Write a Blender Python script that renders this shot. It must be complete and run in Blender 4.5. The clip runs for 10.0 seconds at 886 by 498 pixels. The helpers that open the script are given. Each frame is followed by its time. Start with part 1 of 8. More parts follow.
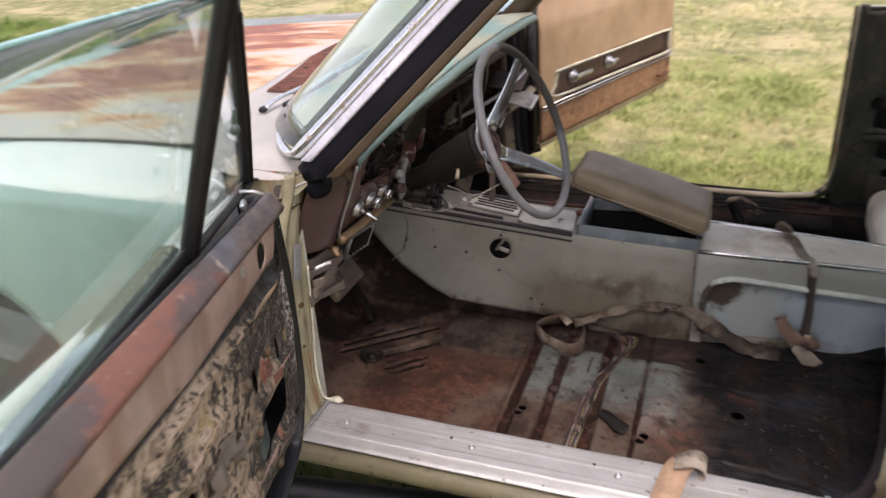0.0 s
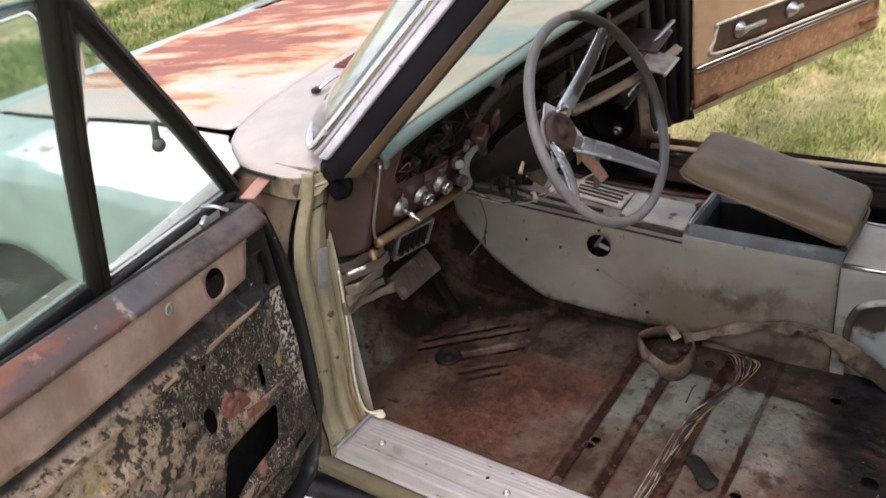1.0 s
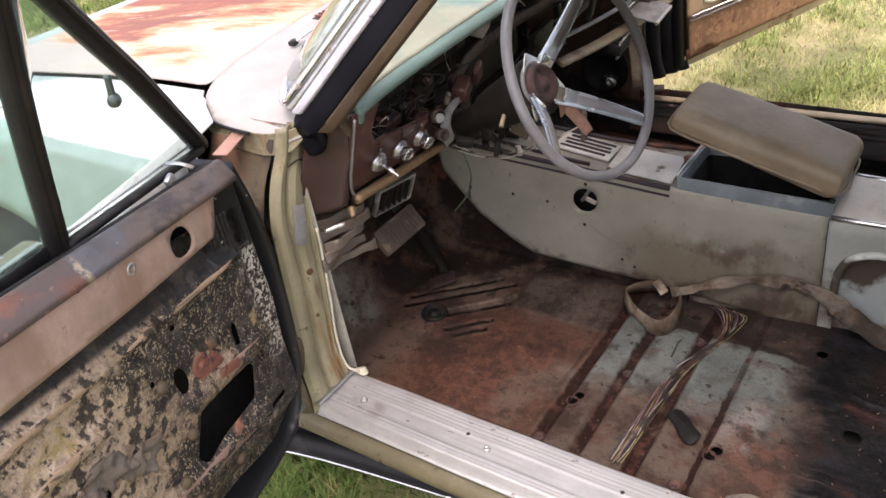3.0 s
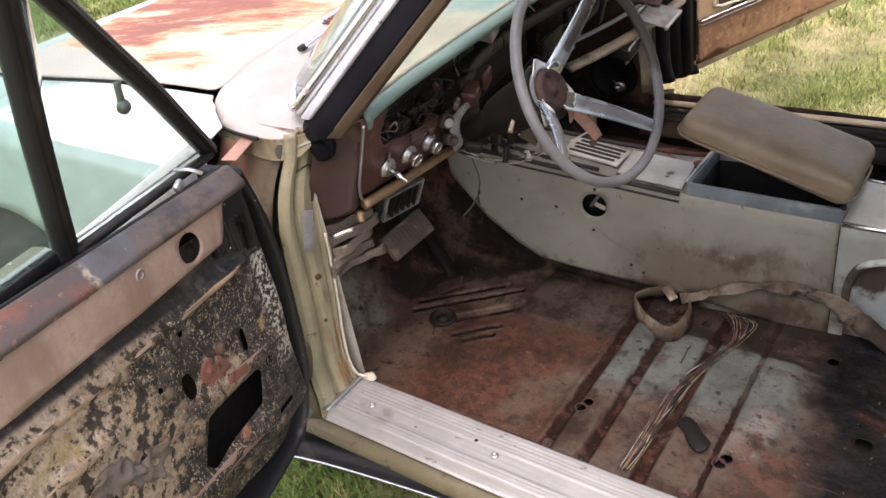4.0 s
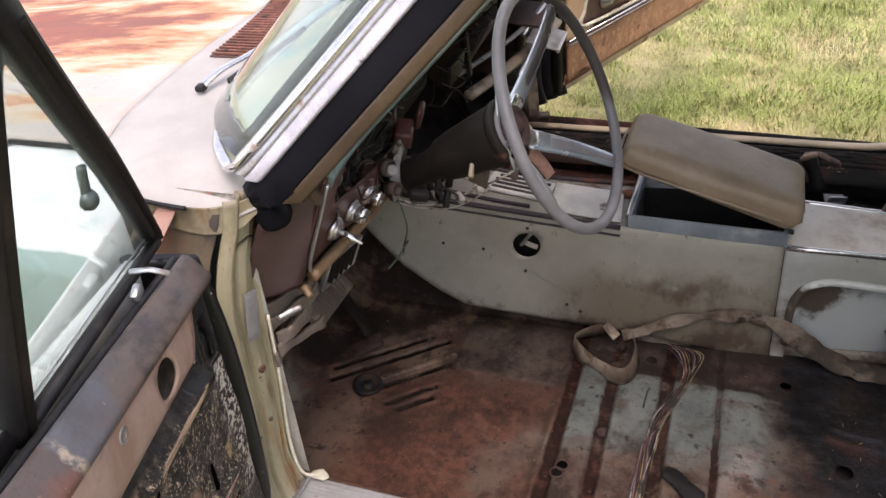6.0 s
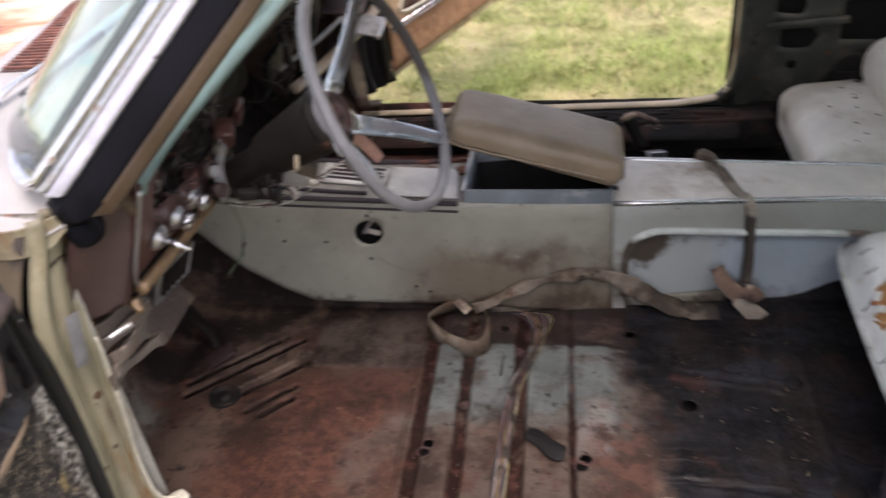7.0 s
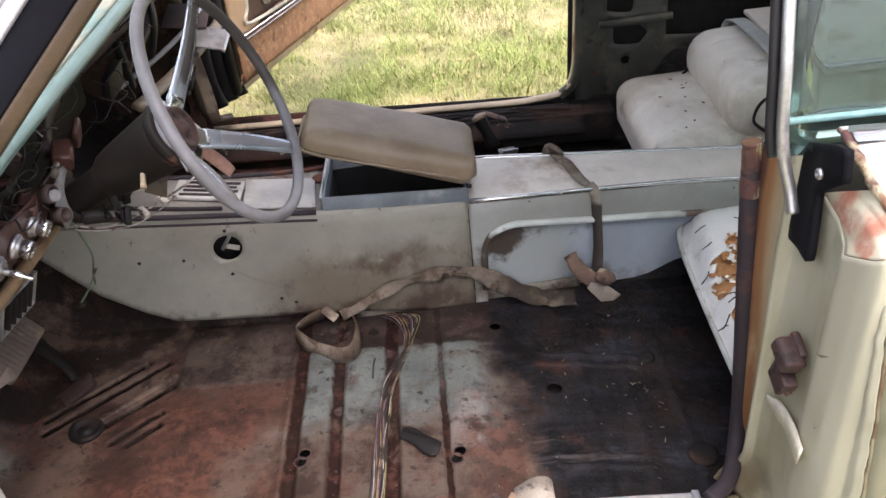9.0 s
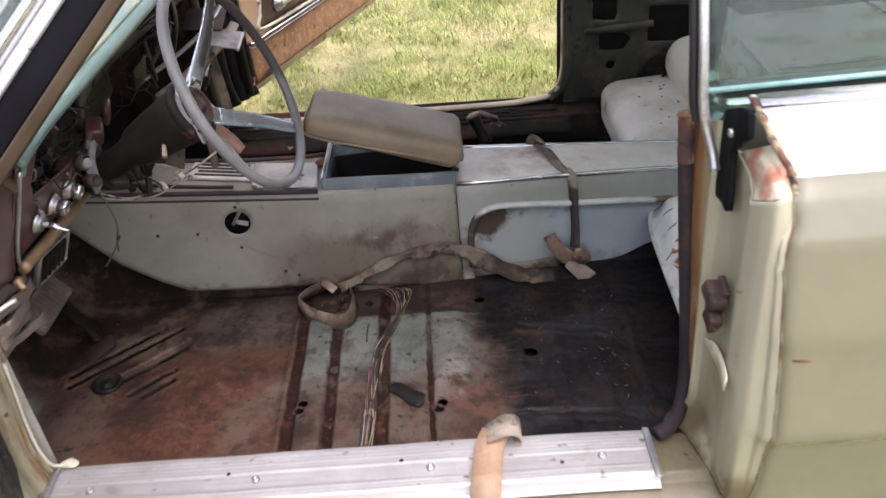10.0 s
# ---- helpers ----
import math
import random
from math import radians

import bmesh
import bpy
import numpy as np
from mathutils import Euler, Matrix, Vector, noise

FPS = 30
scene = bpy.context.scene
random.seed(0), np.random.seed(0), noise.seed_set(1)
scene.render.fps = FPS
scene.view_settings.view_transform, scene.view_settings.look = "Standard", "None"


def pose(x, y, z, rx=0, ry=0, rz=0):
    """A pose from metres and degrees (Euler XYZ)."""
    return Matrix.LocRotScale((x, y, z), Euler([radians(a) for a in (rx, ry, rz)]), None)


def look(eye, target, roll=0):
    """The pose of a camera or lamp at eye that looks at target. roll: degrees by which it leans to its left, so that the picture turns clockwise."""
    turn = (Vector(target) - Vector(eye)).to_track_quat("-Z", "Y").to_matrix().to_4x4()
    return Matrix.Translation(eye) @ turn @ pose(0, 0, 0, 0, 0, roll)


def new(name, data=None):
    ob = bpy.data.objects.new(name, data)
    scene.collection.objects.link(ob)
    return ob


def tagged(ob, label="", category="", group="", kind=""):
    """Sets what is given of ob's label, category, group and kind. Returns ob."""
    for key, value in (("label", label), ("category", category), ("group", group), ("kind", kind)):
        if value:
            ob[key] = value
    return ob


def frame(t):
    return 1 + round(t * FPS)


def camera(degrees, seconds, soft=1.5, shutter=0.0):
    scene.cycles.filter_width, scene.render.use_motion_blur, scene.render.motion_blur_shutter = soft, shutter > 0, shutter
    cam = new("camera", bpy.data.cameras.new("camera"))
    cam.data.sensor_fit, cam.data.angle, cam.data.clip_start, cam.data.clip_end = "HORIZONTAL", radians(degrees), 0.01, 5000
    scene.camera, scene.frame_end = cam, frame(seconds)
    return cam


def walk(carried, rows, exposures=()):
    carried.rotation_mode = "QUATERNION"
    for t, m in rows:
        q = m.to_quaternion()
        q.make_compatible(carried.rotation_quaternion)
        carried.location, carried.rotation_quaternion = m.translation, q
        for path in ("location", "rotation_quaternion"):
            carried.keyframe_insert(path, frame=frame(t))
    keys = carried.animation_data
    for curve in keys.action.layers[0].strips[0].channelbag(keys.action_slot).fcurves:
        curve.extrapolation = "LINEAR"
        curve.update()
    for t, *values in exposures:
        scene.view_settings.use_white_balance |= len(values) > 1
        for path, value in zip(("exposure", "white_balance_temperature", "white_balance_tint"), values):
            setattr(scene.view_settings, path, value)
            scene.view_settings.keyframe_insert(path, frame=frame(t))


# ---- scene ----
# The camera: carried by hand beside the open door.
cam = camera(57.22, 10.0, shutter=0.5)
PATH = [
    (0.0, 0.8227, -1.2464, 1.5443, 63.43, 3.148, 20.125),
    (0.5, 0.9593, -0.9788, 1.5246, 62.07, 6.424, 28.85),
    (1.0, 1.0069, -0.8304, 1.5171, 60.643, 8.259, 34.785),
    (1.5, 1.0196, -0.7987, 1.5022, 57.933, 8.726, 35.814),
    (2.0, 1.032, -0.7936, 1.5061, 57.317, 8.746, 34.892),
    (2.5, 1.0342, -0.7894, 1.4993, 57.318, 8.792, 34.64),
    (4.0, 1.0297, -0.7806, 1.5027, 57.743, 9.017, 35.433),
    (4.5, 1.0063, -0.7751, 1.5026, 57.533, 8.659, 33.393),
    (5.0, 0.8406, -0.7293, 1.4944, 57.048, 7.341, 24.746),
    (5.2, 0.764, -0.7297, 1.5006, 56.95, 6.895, 21.812),
    (6.3, 0.6255, -0.7261, 1.498, 56.639, 4.975, 19.011),
    (6.5, 0.638, -0.7251, 1.4959, 56.382, 5.275, 17.235),
    (7.0, 0.6739, -0.7199, 1.4746, 55.366, 5.774, 7.756),
    (7.5, 0.7115, -0.7413, 1.4757, 54.447, 5.831, -0.251),
    (8.0, 0.7022, -0.7455, 1.4857, 54.572, 5.153, -1.505),
    (8.5, 0.7057, -0.7279, 1.4714, 54.763, 4.75, -1.88),
    (9.0, 0.699, -0.741, 1.4769, 55.038, 4.45, -2.267),
    (9.5, 0.7021, -0.7986, 1.4786, 55.615, 3.896, -2.05),
    (10.0, 0.7468, -0.9504, 1.489, 56.611, 4.359, -1.223),
]
walk(cam, [(t, pose(*p)) for t, *p in PATH], [(0.0, 1.28, 7050, 22), (0.5, 1.49, 7050, 22), (1.0, 1.37, 7050, 22), (2.0, 1.64, 7050, 22), (4.5, 1.64, 7050, 22), (5.0, 1.54, 7050, 22), (6.5, 1.47, 6850, 22), (7.5, 1.80, 6700, 22), (9.0, 1.99, 6700, 22), (10.0, 1.73, 6700, 22)])

# World and light: a bright, thinly clouded sky with a soft sun on the driver's side.
world = bpy.data.worlds.new("world")
scene.world = world
world.use_nodes = True
wn = world.node_tree.nodes
sky = wn.new("ShaderNodeTexSky")
sky.sky_type, sky.sun_disc = "NISHITA", False
sky.sun_elevation, sky.sun_rotation = radians(68), radians(155)
sky.air_density, sky.dust_density, sky.ozone_density = 1.0, 2.5, 1.0
wn["Background"].inputs["Strength"].default_value = 0.15
pale = wn.new("ShaderNodeHueSaturation")
pale.inputs["Saturation"].default_value = 0.50
world.node_tree.links.new(sky.outputs["Color"], pale.inputs["Color"])
world.node_tree.links.new(pale.outputs["Color"], wn["Background"].inputs["Color"])
sun_data = bpy.data.lights.new("sun", "SUN")
sun_data.energy, sun_data.angle, sun_data.color = 0.75, radians(45), (1.0, 0.97, 0.92)
sun = new("sun", sun_data)
sun.matrix_world = look((0.7, -1.5, 4.2), (0, 0, 0))


# ---- materials ----
def mat(name, base, rough=0.6, metal=0.0, layers=(), bump=(60, 0.15), var=0.25, scale=9.0, transmission=0.0, spec=0.5, coat=0.0, islands=0.0, speck=0.35):
    """A worn surface: base colour varied at two scales, then layers of (colour, noise scale, low, high, roughness, zone).
    zone: None or (axis, from, to, weight), which lets a stain lie on one side of a place."""
    m = bpy.data.materials.new(name)
    m.use_nodes = True
    t = m.node_tree
    n, l = t.nodes, t.links
    b = n["Principled BSDF"]
    pos = n.new("ShaderNodeTexCoord").outputs["Object"]
    xyz = n.new("ShaderNodeSeparateXYZ")
    l.new(pos, xyz.inputs[0])

    def fog(s, detail=6, w=0.0, stretch=None):
        q = n.new("ShaderNodeTexNoise")
        q.inputs["Scale"].default_value, q.inputs["Detail"].default_value, q.inputs["Roughness"].default_value = s, detail, 0.62
        src = pos
        mp = n.new("ShaderNodeMapping")
        mp.inputs["Location"].default_value = (w, w * 1.7, w * 0.6)
        if stretch:
            mp.inputs["Scale"].default_value = stretch
        l.new(src, mp.inputs[0])
        l.new(mp.outputs[0], q.inputs["Vector"])
        return q.outputs["Fac"]

    def sums(op, a, c):
        q = n.new("ShaderNodeMath")
        q.operation = op
        for i, v in enumerate((a, c)):
            if isinstance(v, (int, float)):
                q.inputs[i].default_value = v
            else:
                l.new(v, q.inputs[i])
        return q.outputs[0]

    def span(v, lo, hi, a=0.0, c=1.0):
        q = n.new("ShaderNodeMapRange")
        q.interpolation_type = "SMOOTHSTEP"
        for i, w in enumerate((lo, hi, a, c)):
            q.inputs[i + 1].default_value = w
        l.new(v, q.inputs[0])
        return q.outputs[0]

    def blend(f, a, c):
        q = n.new("ShaderNodeMix")
        q.data_type = "RGBA"
        l.new(f, q.inputs[0])
        for i, v in ((6, a), (7, c)):
            if isinstance(v, tuple):
                q.inputs[i].default_value = (*v, 1)
            else:
                l.new(v, q.inputs[i])
        return q.outputs[2]

    dark, light = tuple(v * (1 - var) for v in base), tuple(min(1, v * (1 + var)) for v in base)
    col = blend(span(fog(scale), 0.3, 0.7), dark, light)
    if islands:
        g = n.new("ShaderNodeNewGeometry")
        col = blend(span(g.outputs["Random Per Island"], 0, 1, 0, islands), col, tuple(v * 0.45 for v in base))
    grain = span(fog(scale * 14, 3, 3.0), 0.35, 0.7, 0, speck)
    col = blend(grain, col, tuple(v * 0.6 for v in base))
    fine = span(fog(scale * 55, 2, 7.0), 0.40, 0.66, 0, speck * 0.8)
    col = blend(fine, col, tuple(v * 0.45 for v in base))
    rgh = None
    for i, lay in enumerate(layers):
        colour, s, lo, hi, r = lay[:5]
        zone = lay[5] if len(lay) > 5 else None
        stretch = lay[6] if len(lay) > 6 else None
        f = fog(s, 8, 5.3 * (i + 1), stretch)
        for axis, z0, z1, wt in (zone if isinstance(zone, list) else [zone] if zone else []):
            zz = span(xyz.outputs["xyz".index(axis)], z0, z1, -wt, 0.0)
            f = sums("ADD", f, zz)
        f = span(f, lo, hi)
        col = blend(f, col, colour)
        q = n.new("ShaderNodeMix")
        l.new(f, q.inputs[0])
        if rgh is None:
            q.inputs[2].default_value = rough
        else:
            l.new(rgh, q.inputs[2])
        q.inputs[3].default_value = r
        rgh = q.outputs[0]
        if metal:
            mm = n.new("ShaderNodeMix")
            l.new(f, mm.inputs[0])
            mm.inputs[2].default_value, mm.inputs[3].default_value = metal, 0.0
            l.new(mm.outputs[0], b.inputs["Metallic"])
    if metal and not layers:
        b.inputs["Metallic"].default_value = metal
    l.new(col, b.inputs["Base Color"])
    if rgh is None:
        l.new(span(fog(scale * 3, 4, 9.0), 0.3, 0.7, max(0.02, rough - 0.08), min(1, rough + 0.08)), b.inputs["Roughness"])
    else:
        l.new(rgh, b.inputs["Roughness"])
    b.inputs["Specular IOR Level"].default_value = spec
    b.inputs["Transmission Weight"].default_value = transmission
    b.inputs["Coat Weight"].default_value = coat
    if bump:
        bp = n.new("ShaderNodeBump")
        bp.inputs["Strength"].default_value, bp.inputs["Distance"].default_value = bump[1], 0.004
        l.new(sums("ADD", fog(bump[0], 5, 1.0), sums("MULTIPLY", fog(bump[0] * 0.15, 4, 2.0), 1.5)), bp.inputs["Height"])
        l.new(bp.outputs[0], b.inputs["Normal"])
    return m


class Paint:
    """A node material written as sums: sockets for place and noise, and colours laid over one another."""

    def __init__(self, name):
        self.m = bpy.data.materials.new(name)
        self.m.use_nodes = True
        self.n, self.l = self.m.node_tree.nodes, self.m.node_tree.links
        self.b = self.n["Principled BSDF"]
        self.pos = self.n.new("ShaderNodeTexCoord").outputs["Object"]
        q = self.n.new("ShaderNodeSeparateXYZ")
        self.l.new(self.pos, q.inputs[0])
        self.x, self.y, self.z = q.outputs
        self.k = 0.0

    def put(self, v, socket):
        if isinstance(v, (int, float)):
            socket.default_value = v
        elif isinstance(v, tuple):
            socket.default_value = (*v, 1)
        else:
            self.l.new(v, socket)

    def do(self, op, *a):
        q = self.n.new("ShaderNodeMath")
        q.operation = op
        for i, v in enumerate(a):
            self.put(v, q.inputs[i])
        return q.outputs[0]

    def add(self, *a):
        out = a[0]
        for v in a[1:]:
            out = self.do("ADD", out, v)
        return out

    def mul(self, *a):
        out = a[0]
        for v in a[1:]:
            out = self.do("MULTIPLY", out, v)
        return out

    def dot(self, a, b, c, d=0.0):
        return self.add(self.mul(self.x, a), self.mul(self.y, b), self.mul(self.z, c), d)

    def noise(self, scale, detail=5, stretch=None, rough=0.6):
        self.k += 3.71
        mp = self.n.new("ShaderNodeMapping")
        mp.inputs["Location"].default_value = (self.k, self.k * 1.3, self.k * 0.7)
        if stretch:
            mp.inputs["Scale"].default_value = stretch
        q = self.n.new("ShaderNodeTexNoise")
        q.inputs["Scale"].default_value, q.inputs["Detail"].default_value, q.inputs["Roughness"].default_value = scale, detail, rough
        self.l.new(self.pos, mp.inputs[0])
        self.l.new(mp.outputs[0], q.inputs["Vector"])
        return q.outputs["Fac"]

    def span(self, v, lo, hi, a=0.0, b=1.0):
        q = self.n.new("ShaderNodeMapRange")
        q.interpolation_type = "SMOOTHSTEP"
        if lo > hi:
            lo, hi, a, b = hi, lo, b, a
        for i, w in enumerate((lo, hi, a, b)):
            q.inputs[i + 1].default_value = w
        self.put(v, q.inputs[0])
        return q.outputs[0]

    def patch(self, scale, lo, hi, weight=1.0, stretch=None, detail=6):
        return self.span(self.noise(scale, detail, stretch, 0.65), lo, hi, 0.0, weight)

    def window(self, v, a, b, soft):
        """1 where v lies between a and b."""
        return self.mul(self.span(v, a - soft, a + soft), self.span(v, b + soft, b - soft))

    def over(self, under, colour, f):
        q = self.n.new("ShaderNodeMix")
        q.data_type = "RGBA"
        self.put(f, q.inputs[0])
        self.put(under, q.inputs[6])
        self.put(colour, q.inputs[7])
        return q.outputs[2]

    def blend(self, a, b, f):
        q = self.n.new("ShaderNodeMix")
        self.put(f, q.inputs[0])
        self.put(a, q.inputs[2])
        self.put(b, q.inputs[3])
        return q.outputs[0]

    def done(self, colour, rough, relief, strength=0.3, distance=0.004, spec=0.5, metal=0.0, coat=0.0):
        self.put(colour, self.b.inputs["Base Color"])
        self.put(rough, self.b.inputs["Roughness"])
        self.put(metal, self.b.inputs["Metallic"])
        if spec is not None:
            self.b.inputs["Specular IOR Level"].default_value = spec
        self.b.inputs["Coat Weight"].default_value = coat
        if relief is not None:
            q = self.n.new("ShaderNodeBump")
            q.inputs["Strength"].default_value, q.inputs["Distance"].default_value = strength, distance
            self.l.new(relief, q.inputs["Height"])
            self.l.new(q.outputs[0], self.b.inputs["Normal"])
        return self.m


RUST, DEEP, OXIDE = (0.16, 0.06, 0.03), (0.07, 0.03, 0.02), (0.34, 0.09, 0.055)
M = {}
M["ground"] = mat("ground", (0.19, 0.195, 0.075), 0.95, layers=[((0.38, 0.32, 0.17), 1.6, 0.46, 0.62, 0.95), ((0.36, 0.325, 0.175), 9.0, 0.50, 0.66, 0.95), ((0.10, 0.075, 0.045), 4.0, 0.62, 0.7, 1.0)], bump=(40, 0.8), scale=6)
M["blade"] = mat("grass_blade", (0.47, 0.53, 0.19), 0.7, layers=[((0.66, 0.59, 0.35), 1.3, 0.44, 0.62, 0.8), ((0.62, 0.56, 0.28), 12.0, 0.50, 0.64, 0.8)], bump=None, scale=5, var=0.4, islands=0.8, spec=0.2)
M["tuft"] = mat("green_tuft_blade", (0.34, 0.43, 0.13), 0.7, layers=[((0.46, 0.44, 0.20), 9.0, 0.54, 0.66, 0.8)], bump=None, scale=5, var=0.4, islands=0.8, spec=0.2)
# Darker copy of the grass blade: shade under the door painted into it.
M["shadegrass"] = mat("shaded_grass_blade", (0.13, 0.22, 0.05), 0.7, layers=[((0.34, 0.32, 0.13), 9, 0.56, 0.66, 0.8)], bump=None, scale=5, var=0.4, islands=0.8, spec=0.2)
M["rocker"] = mat("dirty_gold_rocker_paint", (0.135, 0.118, 0.070), 0.5, layers=[((0.075, 0.055, 0.035), 5, 0.48, 0.62, 0.8, None, (0.3, 1, 3)), ((0.33, 0.30, 0.20), 9, 0.60, 0.72, 0.5, None, (0.4, 1, 2)), ((0.04, 0.03, 0.022), 24, 0.60, 0.68, 0.9)], bump=(50, 0.12), var=0.2)
M["deepgreen"] = mat("deep_green_grass_blade", (0.19, 0.29, 0.07), 0.7, layers=[((0.33, 0.33, 0.13), 3, 0.52, 0.64, 0.7)], bump=None, scale=5, var=0.4, islands=0.8, spec=0.2)
M["chaff"] = mat("pale_chaff", (0.26, 0.22, 0.165), 0.85, bump=None, islands=0.6)
M["straw"] = mat("straw", (0.36, 0.30, 0.17), 0.8, bump=None)
M["white"] = mat("faded_white_paint", (0.345, 0.330, 0.310), 0.45, layers=[((0.35, 0.30, 0.27), 6, 0.6, 0.75, 0.6), (RUST, 14, 0.68, 0.74, 0.9)], bump=(80, 0.08), var=0.1, speck=0.05)
M["fender"] = mat("pale_turquoise_fender_paint", (0.30, 0.40, 0.385), 0.4, layers=[((0.68, 0.69, 0.68), 7, 0.22, 0.46, 0.45, ("z", 0.928, 0.946, 0.6)), ((0.16, 0.09, 0.07), 30, 0.58, 0.66, 0.8, [("z", 0.925, 0.938, 0.3), ("z", 0.952, 0.943, 0.3)], (0.4, 1, 1)), ((0.45, 0.43, 0.42), 9, 0.62, 0.70, 0.6, None, (0.4, 2, 2)), ((0.05, 0.045, 0.04), 13, 0.66, 0.70, 0.9, ("x", -0.3, -0.7, 0.25)), ((0.30, 0.14, 0.09), 5, 0.66, 0.72, 0.9)], bump=(70, 0.06), var=0.12, speck=0.04)
M["farfender"] = mat("dull_turquoise_fender_paint", (0.21, 0.25, 0.24), 0.5, layers=[((0.28, 0.12, 0.08), 4, 0.48, 0.60, 0.7, None, (0.5, 1.5, 1)), ((0.34, 0.32, 0.29), 9, 0.56, 0.66, 0.6)], bump=(60, 0.1), var=0.15)
def hood_material():
    p = Paint("rusted_hood_paint")
    f = p.add(p.noise(2.6, 8, (0.55, 1.6, 1)), p.span(p.y, 0.22, 0.74, -0.21, 0.035), p.span(p.x, -0.40, -0.56, -0.16, 0.0), p.mul(p.add(p.noise(8, 8, (0.45, 2.0, 1)), -0.5), 0.55))
    c = p.over((0.40, 0.345, 0.31), (0.47, 0.425, 0.385), p.patch(3, 0.40, 0.64))
    c = p.over(c, (0.46, 0.355, 0.235), p.span(f, 0.34, 0.43))
    c = p.over(c, (0.44, 0.215, 0.115), p.span(f, 0.42, 0.49))
    c = p.over(c, p.over((0.255, 0.088, 0.060), (0.205, 0.080, 0.060), p.patch(7, 0.42, 0.62, 1.0, (0.5, 2, 1))), p.span(f, 0.485, 0.56))
    c = p.over(c, (0.46, 0.38, 0.30), p.patch(13, 0.62, 0.68, 0.8, (0.4, 2.4, 1)))
    c = p.over(c, (0.16, 0.10, 0.08), p.patch(45, 0.66, 0.72, 0.6))
    return p.done(c, p.span(f, 0.40, 0.52, 0.40, 0.70), p.add(p.noise(24), p.noise(90, 3)), 0.15)


M["hood"] = hood_material()
M["olive"] = mat("old_gold_green_paint", (0.25, 0.228, 0.148), 0.38, layers=[((0.085, 0.066, 0.036), 7, 0.36, 0.58, 0.6, ("z", 0.84, 0.92, 0.3)), ((0.33, 0.31, 0.20), 5, 0.54, 0.70, 0.35, None, (2.5, 2.5, 0.3)), ((0.20, 0.10, 0.035), 6, 0.56, 0.68, 0.75, None, (3, 3, 0.4)), ((0.10, 0.055, 0.028), 8, 0.54, 0.68, 0.8, None, (2, 2, 0.4)), ((0.06, 0.035, 0.02), 24, 0.62, 0.70, 0.9)], bump=(40, 0.1), var=0.2, speck=0.12)
M["hingerust"] = mat("rust_over_olive_paint", (0.095, 0.072, 0.042), 0.7, layers=[((0.105, 0.050, 0.028), 8, 0.50, 0.62, 0.85, None, (1, 1, 0.5)), ((0.028, 0.020, 0.015), 9, 0.50, 0.60, 0.8), ((0.22, 0.12, 0.08), 18, 0.66, 0.72, 0.8)], bump=(60, 0.3), var=0.3)
def jamb_material():
    """Pale paint; rust has bled from the pinch weld at the inner edge."""
    p = Paint("pale_gold_green_paint")
    w = p.mul(p.add(p.noise(9, 6, (1, 1, 0.25)), -0.5), 0.030)
    e = p.add(p.y, w, p.span(p.z, 0.60, 0.85, 0.014, 0.0))
    c = p.over((0.340, 0.328, 0.232), (0.410, 0.395, 0.294), p.patch(5, 0.40, 0.62, 1.0, (1, 1, 0.4)))
    c = p.over(c, (0.25, 0.215, 0.125), p.patch(7, 0.54, 0.68, 0.6, (1, 1, 0.3)))
    c = p.over(c, (0.30, 0.20, 0.10), p.span(e, 0.145, 0.172, 0.0, 0.75))
    c = p.over(c, (0.185, 0.088, 0.038), p.mul(p.span(e, 0.170, 0.184), p.patch(12, 0.34, 0.52, 1.0, (1, 1, 0.3))))
    c = p.over(c, p.over((0.075, 0.036, 0.028), (0.22, 0.115, 0.055), p.patch(14, 0.44, 0.60, 1.0, (1, 1, 0.25))), p.span(e, 0.187, 0.196))
    c = p.over(c, (0.105, 0.078, 0.042), p.mul(p.span(p.add(p.z, w), 0.47, 0.395), p.patch(8, 0.36, 0.56, 0.9)))
    c = p.over(c, (0.17, 0.085, 0.04), p.patch(24, 0.68, 0.73, 0.8))
    return p.done(c, p.span(p.noise(12), 0.35, 0.65, 0.28, 0.42), p.noise(20), 0.05)


M["jamb"] = jamb_material()
# Pale layer under the white top: a soft reflection put into the colour.
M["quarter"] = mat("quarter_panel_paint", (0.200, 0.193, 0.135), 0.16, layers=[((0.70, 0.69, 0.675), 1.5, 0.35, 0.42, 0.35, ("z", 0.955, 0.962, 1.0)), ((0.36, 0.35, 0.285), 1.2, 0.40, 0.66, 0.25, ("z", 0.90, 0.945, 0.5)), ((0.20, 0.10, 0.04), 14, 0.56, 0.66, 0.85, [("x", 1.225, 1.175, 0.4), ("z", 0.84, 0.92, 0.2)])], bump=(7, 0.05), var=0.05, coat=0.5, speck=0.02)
M["redtop"] = mat("pale_paint_worn_to_red_primer", (0.52, 0.49, 0.36), 0.35, layers=[((0.42, 0.17, 0.11), 14, 0.36, 0.58, 0.6, [("y", -0.075, -0.04, 0.35), ("y", 0.090, 0.055, 0.35), ("z", 0.990, 0.965, 0.2), ("z", 0.908, 0.930, 0.45)])], bump=(40, 0.06), var=0.1, speck=0.05)
M["paledge"] = mat("rust_stained_pale_edge", (0.31, 0.275, 0.18), 0.5, layers=[((0.17, 0.10, 0.05), 16, 0.50, 0.64, 0.8), ((0.09, 0.035, 0.025), 22, 0.46, 0.58, 0.9, ("z", 0.90, 0.95, 0.2))], bump=(60, 0.3))
